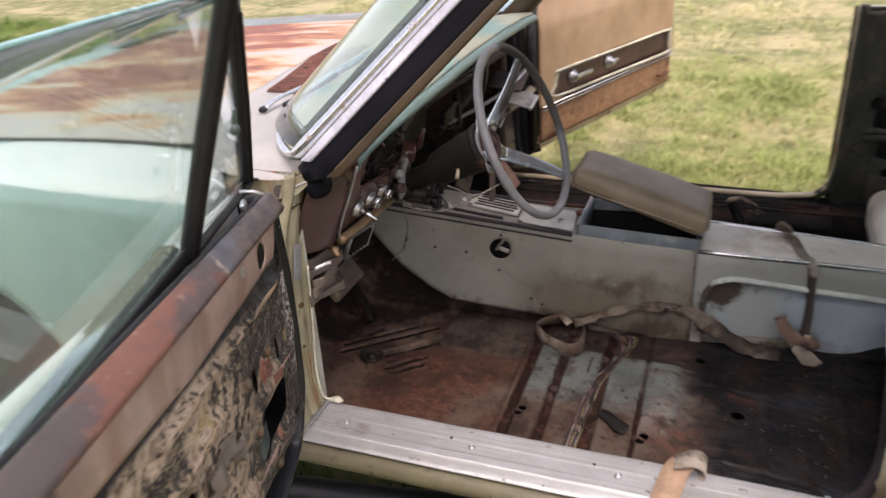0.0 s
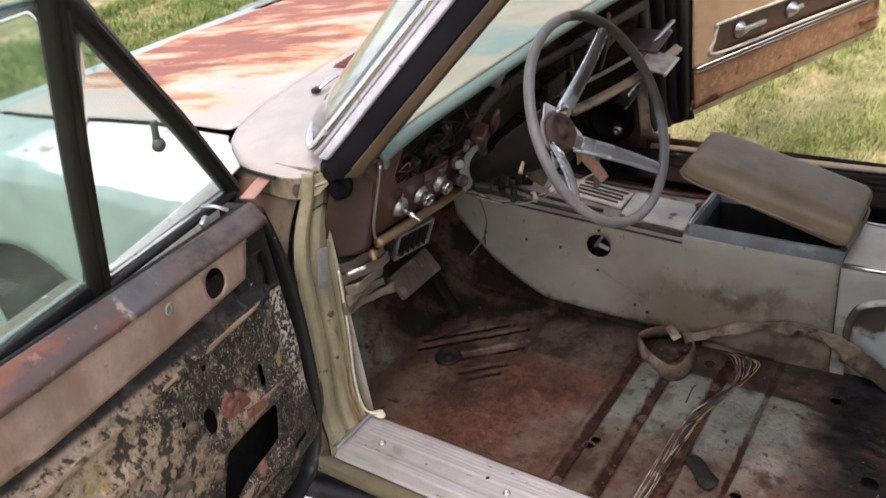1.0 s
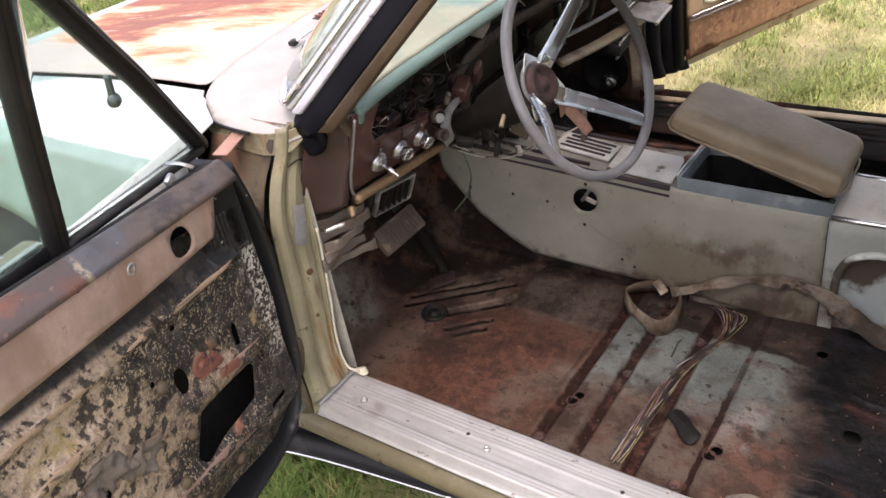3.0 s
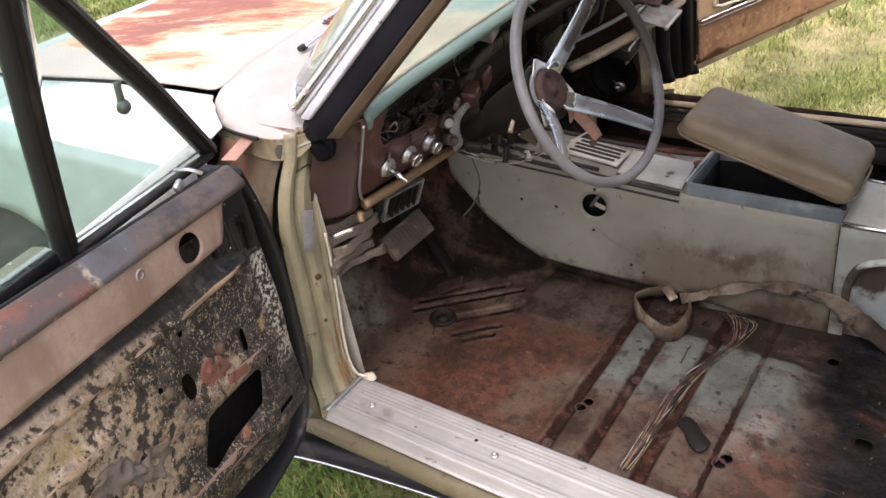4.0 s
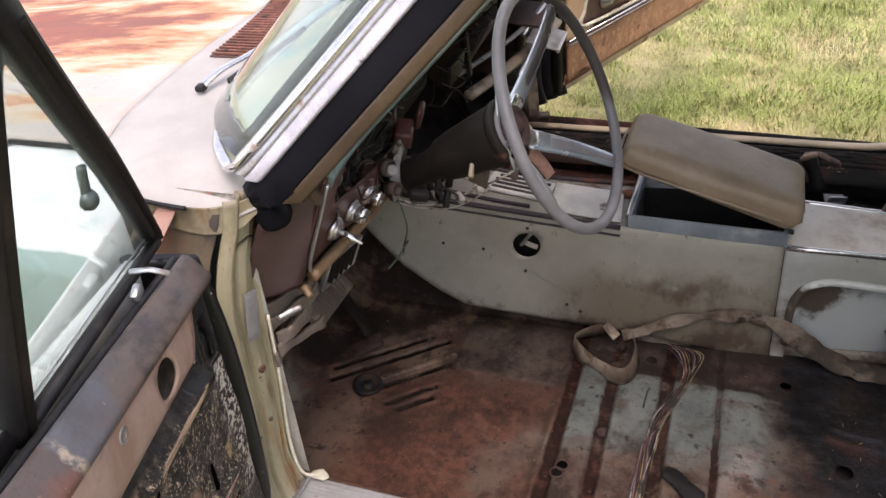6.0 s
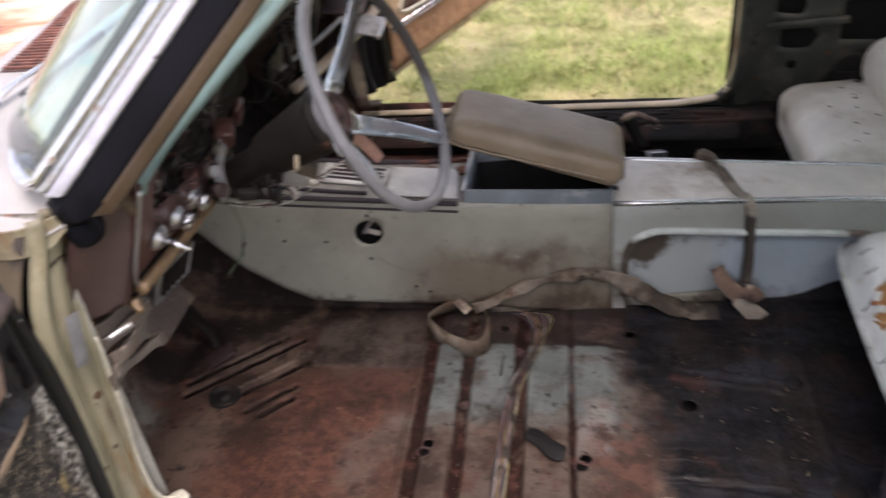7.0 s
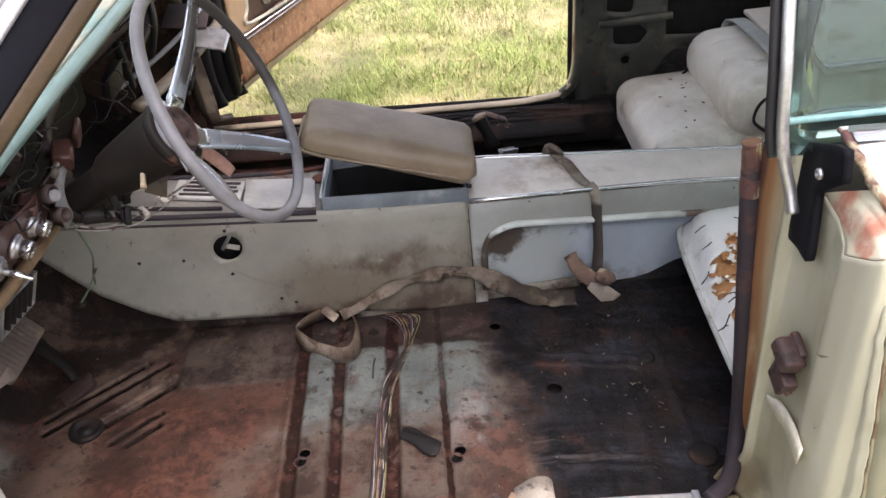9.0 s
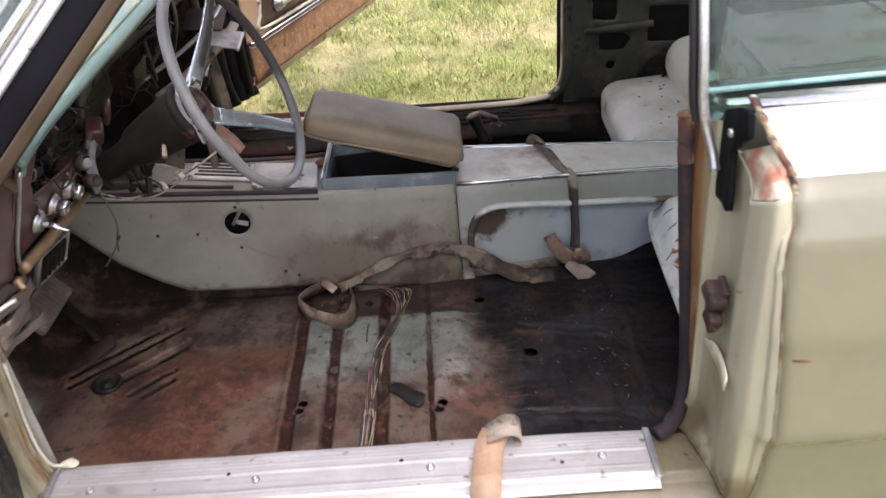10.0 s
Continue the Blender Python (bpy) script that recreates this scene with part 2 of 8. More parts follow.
M["alu"] = mat("brushed_aluminium", (0.50, 0.495, 0.50), 0.50, 0.6, layers=[((0.30, 0.265, 0.235), 9, 0.56, 0.74, 0.75), ((0.40, 0.395, 0.39), 30, 0.46, 0.66, 0.6, None, (0.1, 3, 1)), ((0.13, 0.10, 0.08), 60, 0.64, 0.70, 0.8, None, (0.5, 1, 1))], bump=(90, 0.05), var=0.12, speck=0.15)
M["chrome"] = mat("pitted_chrome", (0.75, 0.75, 0.76), 0.16, 0.95, layers=[((0.30, 0.24, 0.19), 28, 0.62, 0.72, 0.6)], bump=(120, 0.03), var=0.06)
M["dull_chrome"] = mat("dull_chrome", (0.55, 0.56, 0.57), 0.35, 0.9, layers=[((0.24, 0.18, 0.14), 22, 0.56, 0.7, 0.7)], var=0.1)
M["rubber"] = mat("black_rubber", (0.013, 0.0125, 0.0135), 0.5, spec=0.3, layers=[((0.040, 0.036, 0.035), 14, 0.58, 0.72, 0.7)], bump=(90, 0.15))
M["strip"] = mat("grey_weatherstrip", (0.034, 0.027, 0.032), 0.7, spec=0.25, layers=[((0.12, 0.05, 0.035), 9, 0.55, 0.7, 0.85)], bump=(60, 0.2))
M["postblack"] = mat("flaking_black_paint", (0.006, 0.006, 0.008), 0.6, spec=0.08, layers=[((0.22, 0.14, 0.09), 12, 0.66, 0.72, 0.7)], bump=(50, 0.1), speck=0.1)
M["lavender"] = mat("chalky_grey_trim", (0.58, 0.57, 0.62), 0.45, 0.4, layers=[((0.10, 0.09, 0.10), 24, 0.62, 0.68, 0.6)], bump=(80, 0.15))
M["tan_metal"] = mat("tan_painted_metal", (0.066, 0.044, 0.026), 0.35, layers=[((0.06, 0.04, 0.026), 8, 0.5, 0.7, 0.5), ((0.17, 0.125, 0.075), 20, 0.66, 0.72, 0.6)], bump=(60, 0.06))
M["doortop"] = mat("brown_bare_metal", (0.42, 0.305, 0.255), 0.38, 0.35, layers=[((0.33, 0.215, 0.165), 4, 0.45, 0.65, 0.5, None, (3, 3, 0.7)), ((0.10, 0.065, 0.05), 20, 0.62, 0.7, 0.7)], bump=(60, 0.05), speck=0.15)
def doorcap_material():
    p = Paint("red_oxide_and_slate_paint")
    s = p.add(p.dot(0.303, -0.953, 0, -0.0489), p.mul(p.add(p.noise(14, 5), -0.5), 0.05))
    slate = p.over((0.070, 0.066, 0.070), (0.105, 0.078, 0.066), p.patch(9, 0.42, 0.60, 1.0, (1, 0.6, 1)))
    slate = p.over(slate, (0.035, 0.030, 0.031), p.patch(16, 0.52, 0.62, 0.8, (1, 0.5, 1)))
    slate = p.over(slate, (0.20, 0.105, 0.075), p.patch(12, 0.58, 0.66, 0.8, (1, 0.4, 1)))
    red = p.over((0.185, 0.078, 0.055), (0.120, 0.058, 0.046), p.patch(6, 0.40, 0.60, 1.0, (1, 0.5, 1)))
    red = p.over(red, (0.072, 0.060, 0.060), p.patch(9, 0.46, 0.58, 0.9, (1, 0.5, 1)))
    red = p.over(red, (0.30, 0.17, 0.12), p.patch(30, 0.60, 0.68, 0.7))
    c = p.over(slate, red, p.span(s, 0.395, 0.408))
    c = p.over(c, (0.088, 0.090, 0.105), p.mul(p.window(s, 0.315, 0.400, 0.004), p.patch(18, 0.34, 0.56, 0.85)))
    c = p.over(c, (0.34, 0.28, 0.21), p.mul(p.window(s, 0.388, 0.402, 0.004), p.patch(30, 0.44, 0.54, 0.9)))
    c = p.over(c, (0.30, 0.26, 0.22), p.patch(55, 0.67, 0.72, 0.7))
    c = p.over(c, (0.030, 0.024, 0.022), p.patch(75, 0.60, 0.70, 0.6))
    return p.done(c, p.span(p.noise(20), 0.35, 0.65, 0.42, 0.65), p.add(p.noise(30), p.noise(110, 3)), 0.35)


def doorpanel_material():
    """Black painted steel with ochre fibre left by the torn trim; s runs from the hinge, h up."""
    p = Paint("black_door_metal_with_fibre_residue")
    s = p.dot(0.303, -0.953, 0, -0.0489)
    h = p.add(p.z, p.mul(s, -0.17), 0.0255)
    mid, fine = p.noise(10, 7), p.noise(42, 6)
    c = p.over((0.024, 0.021, 0.020), (0.062, 0.053, 0.046), p.patch(18, 0.46, 0.64))
    back = p.span(s, 0.20, 0.46)
    below = p.span(h, 0.872, 0.862)
    film = p.mul(below, p.span(p.add(p.noise(7, 7, (1, 1, 1.6)), p.mul(back, 0.19)), 0.56, 0.67))
    c = p.over(c, p.over(p.over((0.33, 0.25, 0.175), (0.54, 0.42, 0.315), p.span(s, 0.34, 0.56)), (0.20, 0.145, 0.105), p.span(fine, 0.44, 0.62)), p.mul(film, p.span(fine, 0.30, 0.50, 0.45, 0.95)))
    c = p.over(c, (0.33, 0.25, 0.11), p.mul(below, p.span(p.add(p.noise(9, 6), p.mul(back, 0.05)), 0.64, 0.70, 0.0, 0.8), p.span(fine, 0.36, 0.52)))
    crumbs = p.span(p.add(p.noise(190, 3), p.mul(mid, 0.42), p.mul(back, 0.03)), 0.79, 0.85)
    c = p.over(c, (0.33, 0.265, 0.175), p.mul(crumbs, p.span(h, 0.868, 0.850), p.span(s, 0.06, 0.13), 0.9))
    c = p.over(c, (0.40, 0.33, 0.22), p.mul(p.span(p.add(p.noise(260, 2), p.mul(mid, 0.3)), 0.75, 0.81), below, 0.8))
    c = p.over(c, (0.016, 0.014, 0.014), p.mul(p.span(p.add(p.noise(55, 4), p.mul(mid, 0.4)), 0.72, 0.80), 0.9))
    c = p.over(c, (0.52, 0.49, 0.43), p.mul(p.span(p.add(p.noise(130, 3), p.mul(fine, 0.4)), 0.70, 0.76), p.span(s, 0.115, 0.070), p.span(h, 0.62, 0.66), p.span(h, 0.872, 0.850), 0.85))
    c = p.over(c, (0.23, 0.105, 0.066), p.patch(9, 0.64, 0.71, 0.85))
    return p.done(c, p.span(fine, 0.35, 0.65, 0.50, 0.85), p.add(p.mul(mid, 0.7), fine, p.mul(crumbs, 0.6), p.noise(160, 3)), 0.75, 0.004, 0.35)


M["doorcap"] = doorcap_material()
M["doorpanel"] = doorpanel_material()
M["dooredge"] = mat("black_door_edge", (0.011, 0.0115, 0.013), 0.35, spec=0.35, layers=[((0.10, 0.07, 0.05), 14, 0.62, 0.72, 0.6), ((0.55, 0.53, 0.48), 45, 0.66, 0.7, 0.8, [("z", 0.75, 0.85, 0.12)])], bump=(60, 0.12))
M["rail"] = mat("bare_stamped_rail", (0.36, 0.26, 0.175), 0.55, 0.1, layers=[((0.30, 0.17, 0.11), 12, 0.56, 0.66, 0.8), ((0.06, 0.045, 0.036), 22, 0.58, 0.66, 0.8), ((0.55, 0.45, 0.33), 12, 0.6, 0.7, 0.6)], bump=(60, 0.15))
M["pinkrail"] = mat("bare_pink_brown_rail", (0.25, 0.165, 0.135), 0.5, 0.1, layers=[((0.21, 0.085, 0.055), 9, 0.52, 0.64, 0.8), ((0.05, 0.038, 0.032), 26, 0.58, 0.66, 0.8)], bump=(60, 0.15))
M["rust"] = mat("rust", (0.19, 0.075, 0.04), 0.9, layers=[(DEEP, 14, 0.5, 0.64, 0.95), ((0.38, 0.17, 0.07), 30, 0.62, 0.7, 0.95)], bump=(80, 0.5))
M["redrust"] = mat("red_brown_rust", (0.17, 0.065, 0.045), 0.8, layers=[((0.28, 0.13, 0.09), 26, 0.54, 0.66, 0.9), ((0.05, 0.028, 0.022), 34, 0.56, 0.64, 0.9)], bump=(90, 0.4))
M["farsill"] = mat("rotten_black_sill", (0.016, 0.014, 0.013), 0.8, spec=0.2, layers=[((0.045, 0.026, 0.020), 9, 0.50, 0.62, 0.9, None, (0.6, 1, 1)), ((0.24, 0.18, 0.13), 34, 0.64, 0.69, 0.9, None, (0.5, 1, 1))], bump=(40, 0.7), var=0.3)
M["darkrust"] = mat("dark_maroon_rust", (0.048, 0.024, 0.022), 0.6, layers=[((0.11, 0.05, 0.038), 25, 0.50, 0.66, 0.8), ((0.018, 0.012, 0.011), 40, 0.54, 0.64, 0.8)], bump=(80, 0.6))
M["pinkrust"] = mat("pink_primer_rust", (0.40, 0.23, 0.18), 0.75, layers=[(RUST, 16, 0.58, 0.68, 0.9)], bump=(60, 0.25))
M["edgerust"] = mat("rust_bled_paint", (0.17, 0.085, 0.04), 0.7, layers=[((0.075, 0.032, 0.028), 14, 0.40, 0.54, 0.8, None, (2, 2, 0.5)), ((0.36, 0.32, 0.20), 18, 0.52, 0.62, 0.6, None, (2, 2, 0.5)), ((0.03, 0.02, 0.018), 26, 0.56, 0.64, 0.8), ((0.50, 0.44, 0.28), 9, 0.56, 0.66, 0.5)], bump=(60, 0.3))
M["black"] = mat("soot_black", (0.012, 0.011, 0.010), 0.85, bump=(60, 0.1))
M["cavity"] = mat("greasy_dark_metal", (0.014, 0.0128, 0.0128), 0.5, spec=0.2, layers=[((0.045, 0.029, 0.022), 11, 0.56, 0.7, 0.8)], bump=(60, 0.2))
def console_material():
    """Grey-green vinyl with brown grime gathered on its lower middle."""
    p = Paint("dirty_grey_green_vinyl")
    wob = p.add(p.mul(p.add(p.noise(5, 5), -0.5), 0.16), p.mul(p.add(p.noise(18, 5), -0.5), 0.07))
    c = p.over((0.262, 0.258, 0.214), (0.205, 0.200, 0.166), p.patch(2.2, 0.40, 0.66))
    c = p.over(c, (0.165, 0.150, 0.118), p.patch(6, 0.50, 0.68, 0.5, (0.7, 1, 1.4)))
    low = p.mul(p.span(p.add(p.z, wob), 0.475, 0.385), p.span(p.add(p.x, wob), 0.20, 0.40))
    c = p.over(c, (0.118, 0.094, 0.064), p.mul(low, p.span(p.noise(4, 6), 0.34, 0.56, 0.25, 0.85)))
    c = p.over(c, (0.066, 0.046, 0.031), p.mul(low, p.patch(11, 0.48, 0.64, 0.9, (1, 1, 0.7))))
    c = p.over(c, (0.050, 0.034, 0.024), p.mul(p.span(p.add(p.z, p.mul(wob, 0.4), p.mul(p.x, 0.09)), 0.372, 0.335), p.patch(13, 0.44, 0.58, 0.9)))
    c = p.over(c, (0.110, 0.086, 0.058), p.mul(p.span(wob, -0.03, 0.05), p.span(p.x, 0.70, 0.735), 0.6))
    streak = p.window(p.add(p.mul(p.x, 0.55), p.mul(p.z, 0.84), p.mul(wob, 0.12)), 0.485, 0.490, 0.004)
    c = p.over(c, (0.14, 0.125, 0.10), p.mul(streak, p.span(p.x, 0.20, 0.24), 0.5))
    c = p.over(c, (0.085, 0.062, 0.044), p.patch(44, 0.64, 0.70, 0.8, (1.4, 1.4, 0.6)))
    c = p.over(c, (0.33, 0.325, 0.28), p.patch(20, 0.64, 0.72, 0.35))
    relief = p.add(p.noise(160, 3), p.mul(p.noise(7, 4), 1.5))
    return p.done(c, p.span(p.noise(6, 5), 0.35, 0.65, 0.40, 0.62), relief, 0.25, 0.002, 0.4)


M["console"] = console_material()
M["consolerear"] = mat("cool_grey_console_vinyl", (0.315, 0.33, 0.305), 0.42, layers=[((0.25, 0.255, 0.23), 2.5, 0.44, 0.64, 0.5), ((0.095, 0.078, 0.056), 7, 0.44, 0.62, 0.8, [("x", 0.86, 0.76, 0.22), ("z", 0.47, 0.38, 0.22)]), ((0.14, 0.115, 0.09), 4, 0.44, 0.62, 0.7, [("z", 0.36, 0.27, 0.30)]), ((0.08, 0.06, 0.05), 34, 0.66, 0.72, 0.8)], bump=(150, 0.1), var=0.08, speck=0.12)
M["confront"] = mat("bare_grimy_console_top", (0.21, 0.20, 0.178), 0.6, layers=[((0.12, 0.046, 0.034), 6, 0.34, 0.52, 0.7, [("y", 0.925, 0.965, 0.35)]), ((0.30, 0.285, 0.255), 5, 0.50, 0.62, 0.5), ((0.12, 0.065, 0.048), 8, 0.58, 0.68, 0.85), ((0.05, 0.035, 0.028), 16, 0.58, 0.68, 0.9)], bump=(80, 0.2))
M["coverplate"] = mat("pale_grey_cover_paint", (0.40, 0.395, 0.375), 0.45, layers=[((0.24, 0.215, 0.19), 6, 0.50, 0.66, 0.6), ((0.08, 0.055, 0.04), 16, 0.62, 0.70, 0.8)], bump=(80, 0.08), speck=0.1)
M["catchgrey"] = mat("dull_green_grey_metal", (0.12, 0.155, 0.145), 0.35, 0.5, layers=[((0.05, 0.05, 0.045), 20, 0.54, 0.68, 0.6)], bump=None)
M["dashrail"] = mat("dull_cream_dash_rail", (0.27, 0.215, 0.15), 0.45, layers=[((0.09, 0.06, 0.045), 9, 0.48, 0.62, 0.7)], bump=(80, 0.1))
M["inset"] = mat("blue_grey_vinyl", (0.335, 0.385, 0.425), 0.42, layers=[((0.31, 0.335, 0.32), 5, 0.34, 0.56, 0.5, [("x", 1.06, 0.93, 0.3)]), ((0.050, 0.038, 0.027), 15, 0.28, 0.50, 0.9, [("x", 0.90, 0.82, 0.3), ("z", 0.35, 0.39, 0.25)]), ((0.12, 0.10, 0.085), 5, 0.44, 0.60, 0.8, [("z", 0.345, 0.26, 0.28)])], bump=(150, 0.1), var=0.08, speck=0.1)
M["piping"] = mat("pale_vinyl_piping", (0.46, 0.49, 0.46), 0.4, layers=[((0.055, 0.043, 0.031), 12, 0.24, 0.42, 0.92, [("x", 0.86, 0.79, 0.3), ("z", 0.452, 0.42, 0.3)]), ((0.13, 0.10, 0.08), 10, 0.56, 0.7, 0.7)], speck=0.1)
M["contop"] = mat("dirty_cream_vinyl", (0.64, 0.60, 0.53), 0.5, layers=[((0.36, 0.29, 0.22), 5, 0.52, 0.68, 0.7), ((0.22, 0.13, 0.08), 13, 0.62, 0.72, 0.8)], bump=(130, 0.12), var=0.1, speck=0.15)
M["boxmetal"] = mat("grey_blue_console_rim", (0.16, 0.19, 0.21), 0.4, layers=[((0.30, 0.32, 0.32), 9, 0.55, 0.7, 0.5)], bump=(80, 0.06), speck=0.1)
M["armvinyl"] = mat("taupe_armrest_vinyl", (0.225, 0.172, 0.115), 0.48, layers=[((0.175, 0.132, 0.09), 5, 0.50, 0.70, 0.55), ((0.275, 0.225, 0.165), 3, 0.46, 0.66, 0.5), ((0.30, 0.28, 0.245), 9, 0.62, 0.74, 0.6)], bump=(190, 0.2), var=0.1, speck=0.12)
M["seat"] = mat("dirty_white_seat_vinyl", (0.74, 0.71, 0.63), 0.48, layers=[((0.50, 0.455, 0.37), 4, 0.46, 0.66, 0.55), ((0.30, 0.255, 0.20), 9, 0.58, 0.72, 0.6), ((0.10, 0.08, 0.06), 16, 0.66, 0.71, 0.8)], bump=(160, 0.15), var=0.08, speck=0.1)
M["whiteseat"] = mat("cracked_white_vinyl", (0.66, 0.68, 0.67), 0.45, layers=[((0.05, 0.04, 0.035), 34, 0.70, 0.72, 0.9), ((0.45, 0.44, 0.40), 7, 0.55, 0.7, 0.5)], bump=(150, 0.15), var=0.05, speck=0.1)
M["foam"] = mat("perished_orange_foam", (0.50, 0.25, 0.10), 0.95, layers=[((0.24, 0.10, 0.05), 20, 0.5, 0.62, 1.0), ((0.70, 0.55, 0.40), 40, 0.62, 0.7, 1.0)], bump=(80, 0.7))
M["greenmetal"] = mat("dark_green_bare_interior", (0.048, 0.050, 0.042), 0.55, layers=[((0.10, 0.088, 0.065), 9, 0.5, 0.66, 0.7), ((0.02, 0.017, 0.014), 18, 0.58, 0.68, 0.8)], bump=(60, 0.1))
M["padtop"] = mat("sun_faded_dash_top", (0.32, 0.31, 0.245), 0.55, layers=[((0.15, 0.245, 0.23), 4, 0.48, 0.64, 0.5), ((0.10, 0.07, 0.05), 14, 0.68, 0.74, 0.9)], bump=(120, 0.15), var=0.1, speck=0.1)
M["kick"] = mat("stained_kick_panel_paint", (0.31, 0.305, 0.26), 0.6, layers=[((0.16, 0.075, 0.045), 5, 0.47, 0.60, 0.8), ((0.05, 0.032, 0.025), 7, 0.52, 0.64, 0.8, [("z", 0.6, 0.8, 0.1)]), ((0.22, 0.10, 0.06), 14, 0.60, 0.68, 0.9)], bump=(60, 0.25), var=0.2)
M["farkick"] = mat("rust_brown_kick_metal", (0.085, 0.055, 0.040), 0.7, spec=0.2, layers=[((0.16, 0.10, 0.07), 5, 0.48, 0.64, 0.8), ((0.028, 0.020, 0.016), 9, 0.50, 0.64, 0.8)], bump=(60, 0.25))
M["tealpad"] = mat("faded_turquoise_dash_pad", (0.135, 0.205, 0.195), 0.45, layers=[((0.27, 0.30, 0.25), 3, 0.30, 0.50, 0.6, ("x", 0.080, 0.045, 0.42)), ((0.10, 0.07, 0.05), 14, 0.68, 0.74, 0.9)], bump=(120, 0.15), var=0.1, speck=0.1)
M["maroon"] = mat("dark_maroon_dash", (0.095, 0.042, 0.034), 0.4, layers=[((0.055, 0.026, 0.022), 6, 0.5, 0.66, 0.5), ((0.17, 0.10, 0.08), 26, 0.64, 0.7, 0.6)], bump=(120, 0.08))
M["plum"] = mat("plum_brown_kick_trim", (0.055, 0.03, 0.028), 0.38, layers=[((0.08, 0.05, 0.045), 5, 0.5, 0.7, 0.5)], bump=(120, 0.06), speck=0.1)
M["bronze"] = mat("worn_bronze_rail", (0.27, 0.18, 0.10), 0.42, 0.3, layers=[((0.20, 0.12, 0.07), 12, 0.5, 0.64, 0.6), ((0.45, 0.34, 0.22), 20, 0.64, 0.72, 0.4)], bump=(80, 0.1))
M["dashframe"] = mat("brown_primed_dash_frame", (0.048, 0.027, 0.023), 0.65, layers=[((0.028, 0.021, 0.019), 10, 0.46, 0.6, 0.7), ((0.14, 0.08, 0.06), 22, 0.68, 0.73, 0.7)], bump=(80, 0.15))
M["column"] = mat("dark_grey_column", (0.014, 0.0118, 0.0105), 0.55, spec=0.16, layers=[((0.030, 0.023, 0.019), 8, 0.52, 0.7, 0.7), ((0.12, 0.06, 0.045), 17, 0.64, 0.70, 0.8)], bump=(80, 0.08), speck=0.2)
# Darkest layer: shade on the rim's upper far side, put into the colour.
M["wheelgrey"] = mat("blue_grey_wheel_plastic", (0.165, 0.165, 0.175), 0.42, layers=[((0.11, 0.11, 0.115), 7, 0.5, 0.68, 0.5), ((0.05, 0.044, 0.042), 8, 0.22, 0.44, 0.6, [("y", 0.50, 0.56, 0.5), ("z", 0.83, 0.90, 0.5)]), ((0.6, 0.6, 0.6), 24, 0.72, 0.75, 0.6)], bump=(90, 0.06), speck=0.1)
M["spoke"] = mat("steel_blue_spoke", (0.36, 0.40, 0.45), 0.25, 0.7, layers=[((0.25, 0.26, 0.27), 12, 0.56, 0.7, 0.4)], bump=None, speck=0.05)
M["greyplastic"] = mat("grey_plastic", (0.22, 0.22, 0.22), 0.5, layers=[((0.10, 0.085, 0.07), 8, 0.5, 0.68, 0.7)])
M["pad"] = mat("torn_grey_insulation", (0.145, 0.120, 0.098), 0.95, layers=[((0.12, 0.08, 0.06), 12, 0.5, 0.64, 1.0, None, (1, 1, 4)), ((0.34, 0.27, 0.21), 20, 0.62, 0.7, 1.0)], bump=(60, 0.8))
M["pedal"] = mat("worn_brown_pedal_rubber", (0.10, 0.075, 0.06), 0.6, layers=[((0.20, 0.15, 0.10), 12, 0.54, 0.66, 0.55)], bump=(80, 0.2))
M["pdoor"] = mat("tan_door_panel_vinyl", (0.50, 0.33, 0.20), 0.45, layers=[((0.40, 0.25, 0.14), 3, 0.45, 0.65, 0.5), ((0.58, 0.44, 0.30), 9, 0.62, 0.74, 0.5)], bump=(160, 0.1), var=0.08, speck=0.1)
M["pcarpet"] = mat("rust_brown_door_carpet", (0.35, 0.185, 0.095), 0.95, layers=[((0.42, 0.24, 0.12), 40, 0.5, 0.62, 1.0), ((0.16, 0.07, 0.035), 16, 0.58, 0.68, 1.0)], bump=(200, 0.9))
M["ptan"] = mat("pale_tan_door_edge", (0.50, 0.40, 0.27), 0.45, layers=[((0.30, 0.15, 0.07), 9, 0.58, 0.66, 0.8)], bump=(60, 0.06), speck=0.1)
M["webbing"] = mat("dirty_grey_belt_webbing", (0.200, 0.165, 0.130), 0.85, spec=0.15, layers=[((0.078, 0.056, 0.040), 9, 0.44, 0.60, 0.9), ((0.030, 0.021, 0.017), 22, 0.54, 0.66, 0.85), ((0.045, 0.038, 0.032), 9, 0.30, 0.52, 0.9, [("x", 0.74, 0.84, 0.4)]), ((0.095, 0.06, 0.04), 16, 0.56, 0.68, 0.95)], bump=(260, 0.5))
# The second layer darkens the webbing below 0.50 m.
M["drabbelt"] = mat("soiled_grey_belt_webbing", (0.30, 0.265, 0.22), 0.85, spec=0.2, layers=[((0.14, 0.108, 0.08), 9, 0.48, 0.62, 0.8), ((0.055, 0.046, 0.038), 8, 0.30, 0.50, 0.85, [("z", 0.50, 0.46, 0.3)])], bump=(260, 0.5))
M["dirtybelt"] = mat("rust_soiled_belt_padding", (0.17, 0.11, 0.08), 0.9, layers=[((0.36, 0.28, 0.21), 14, 0.54, 0.64, 0.9), ((0.05, 0.03, 0.025), 22, 0.52, 0.62, 0.9)], bump=(120, 0.6))
M["palebelt"] = mat("pale_worn_belt_webbing", (0.30, 0.26, 0.215), 0.85, spec=0.2, layers=[((0.17, 0.13, 0.10), 14, 0.50, 0.64, 0.8), ((0.08, 0.06, 0.048), 30, 0.60, 0.70, 0.8)], bump=(260, 0.5))
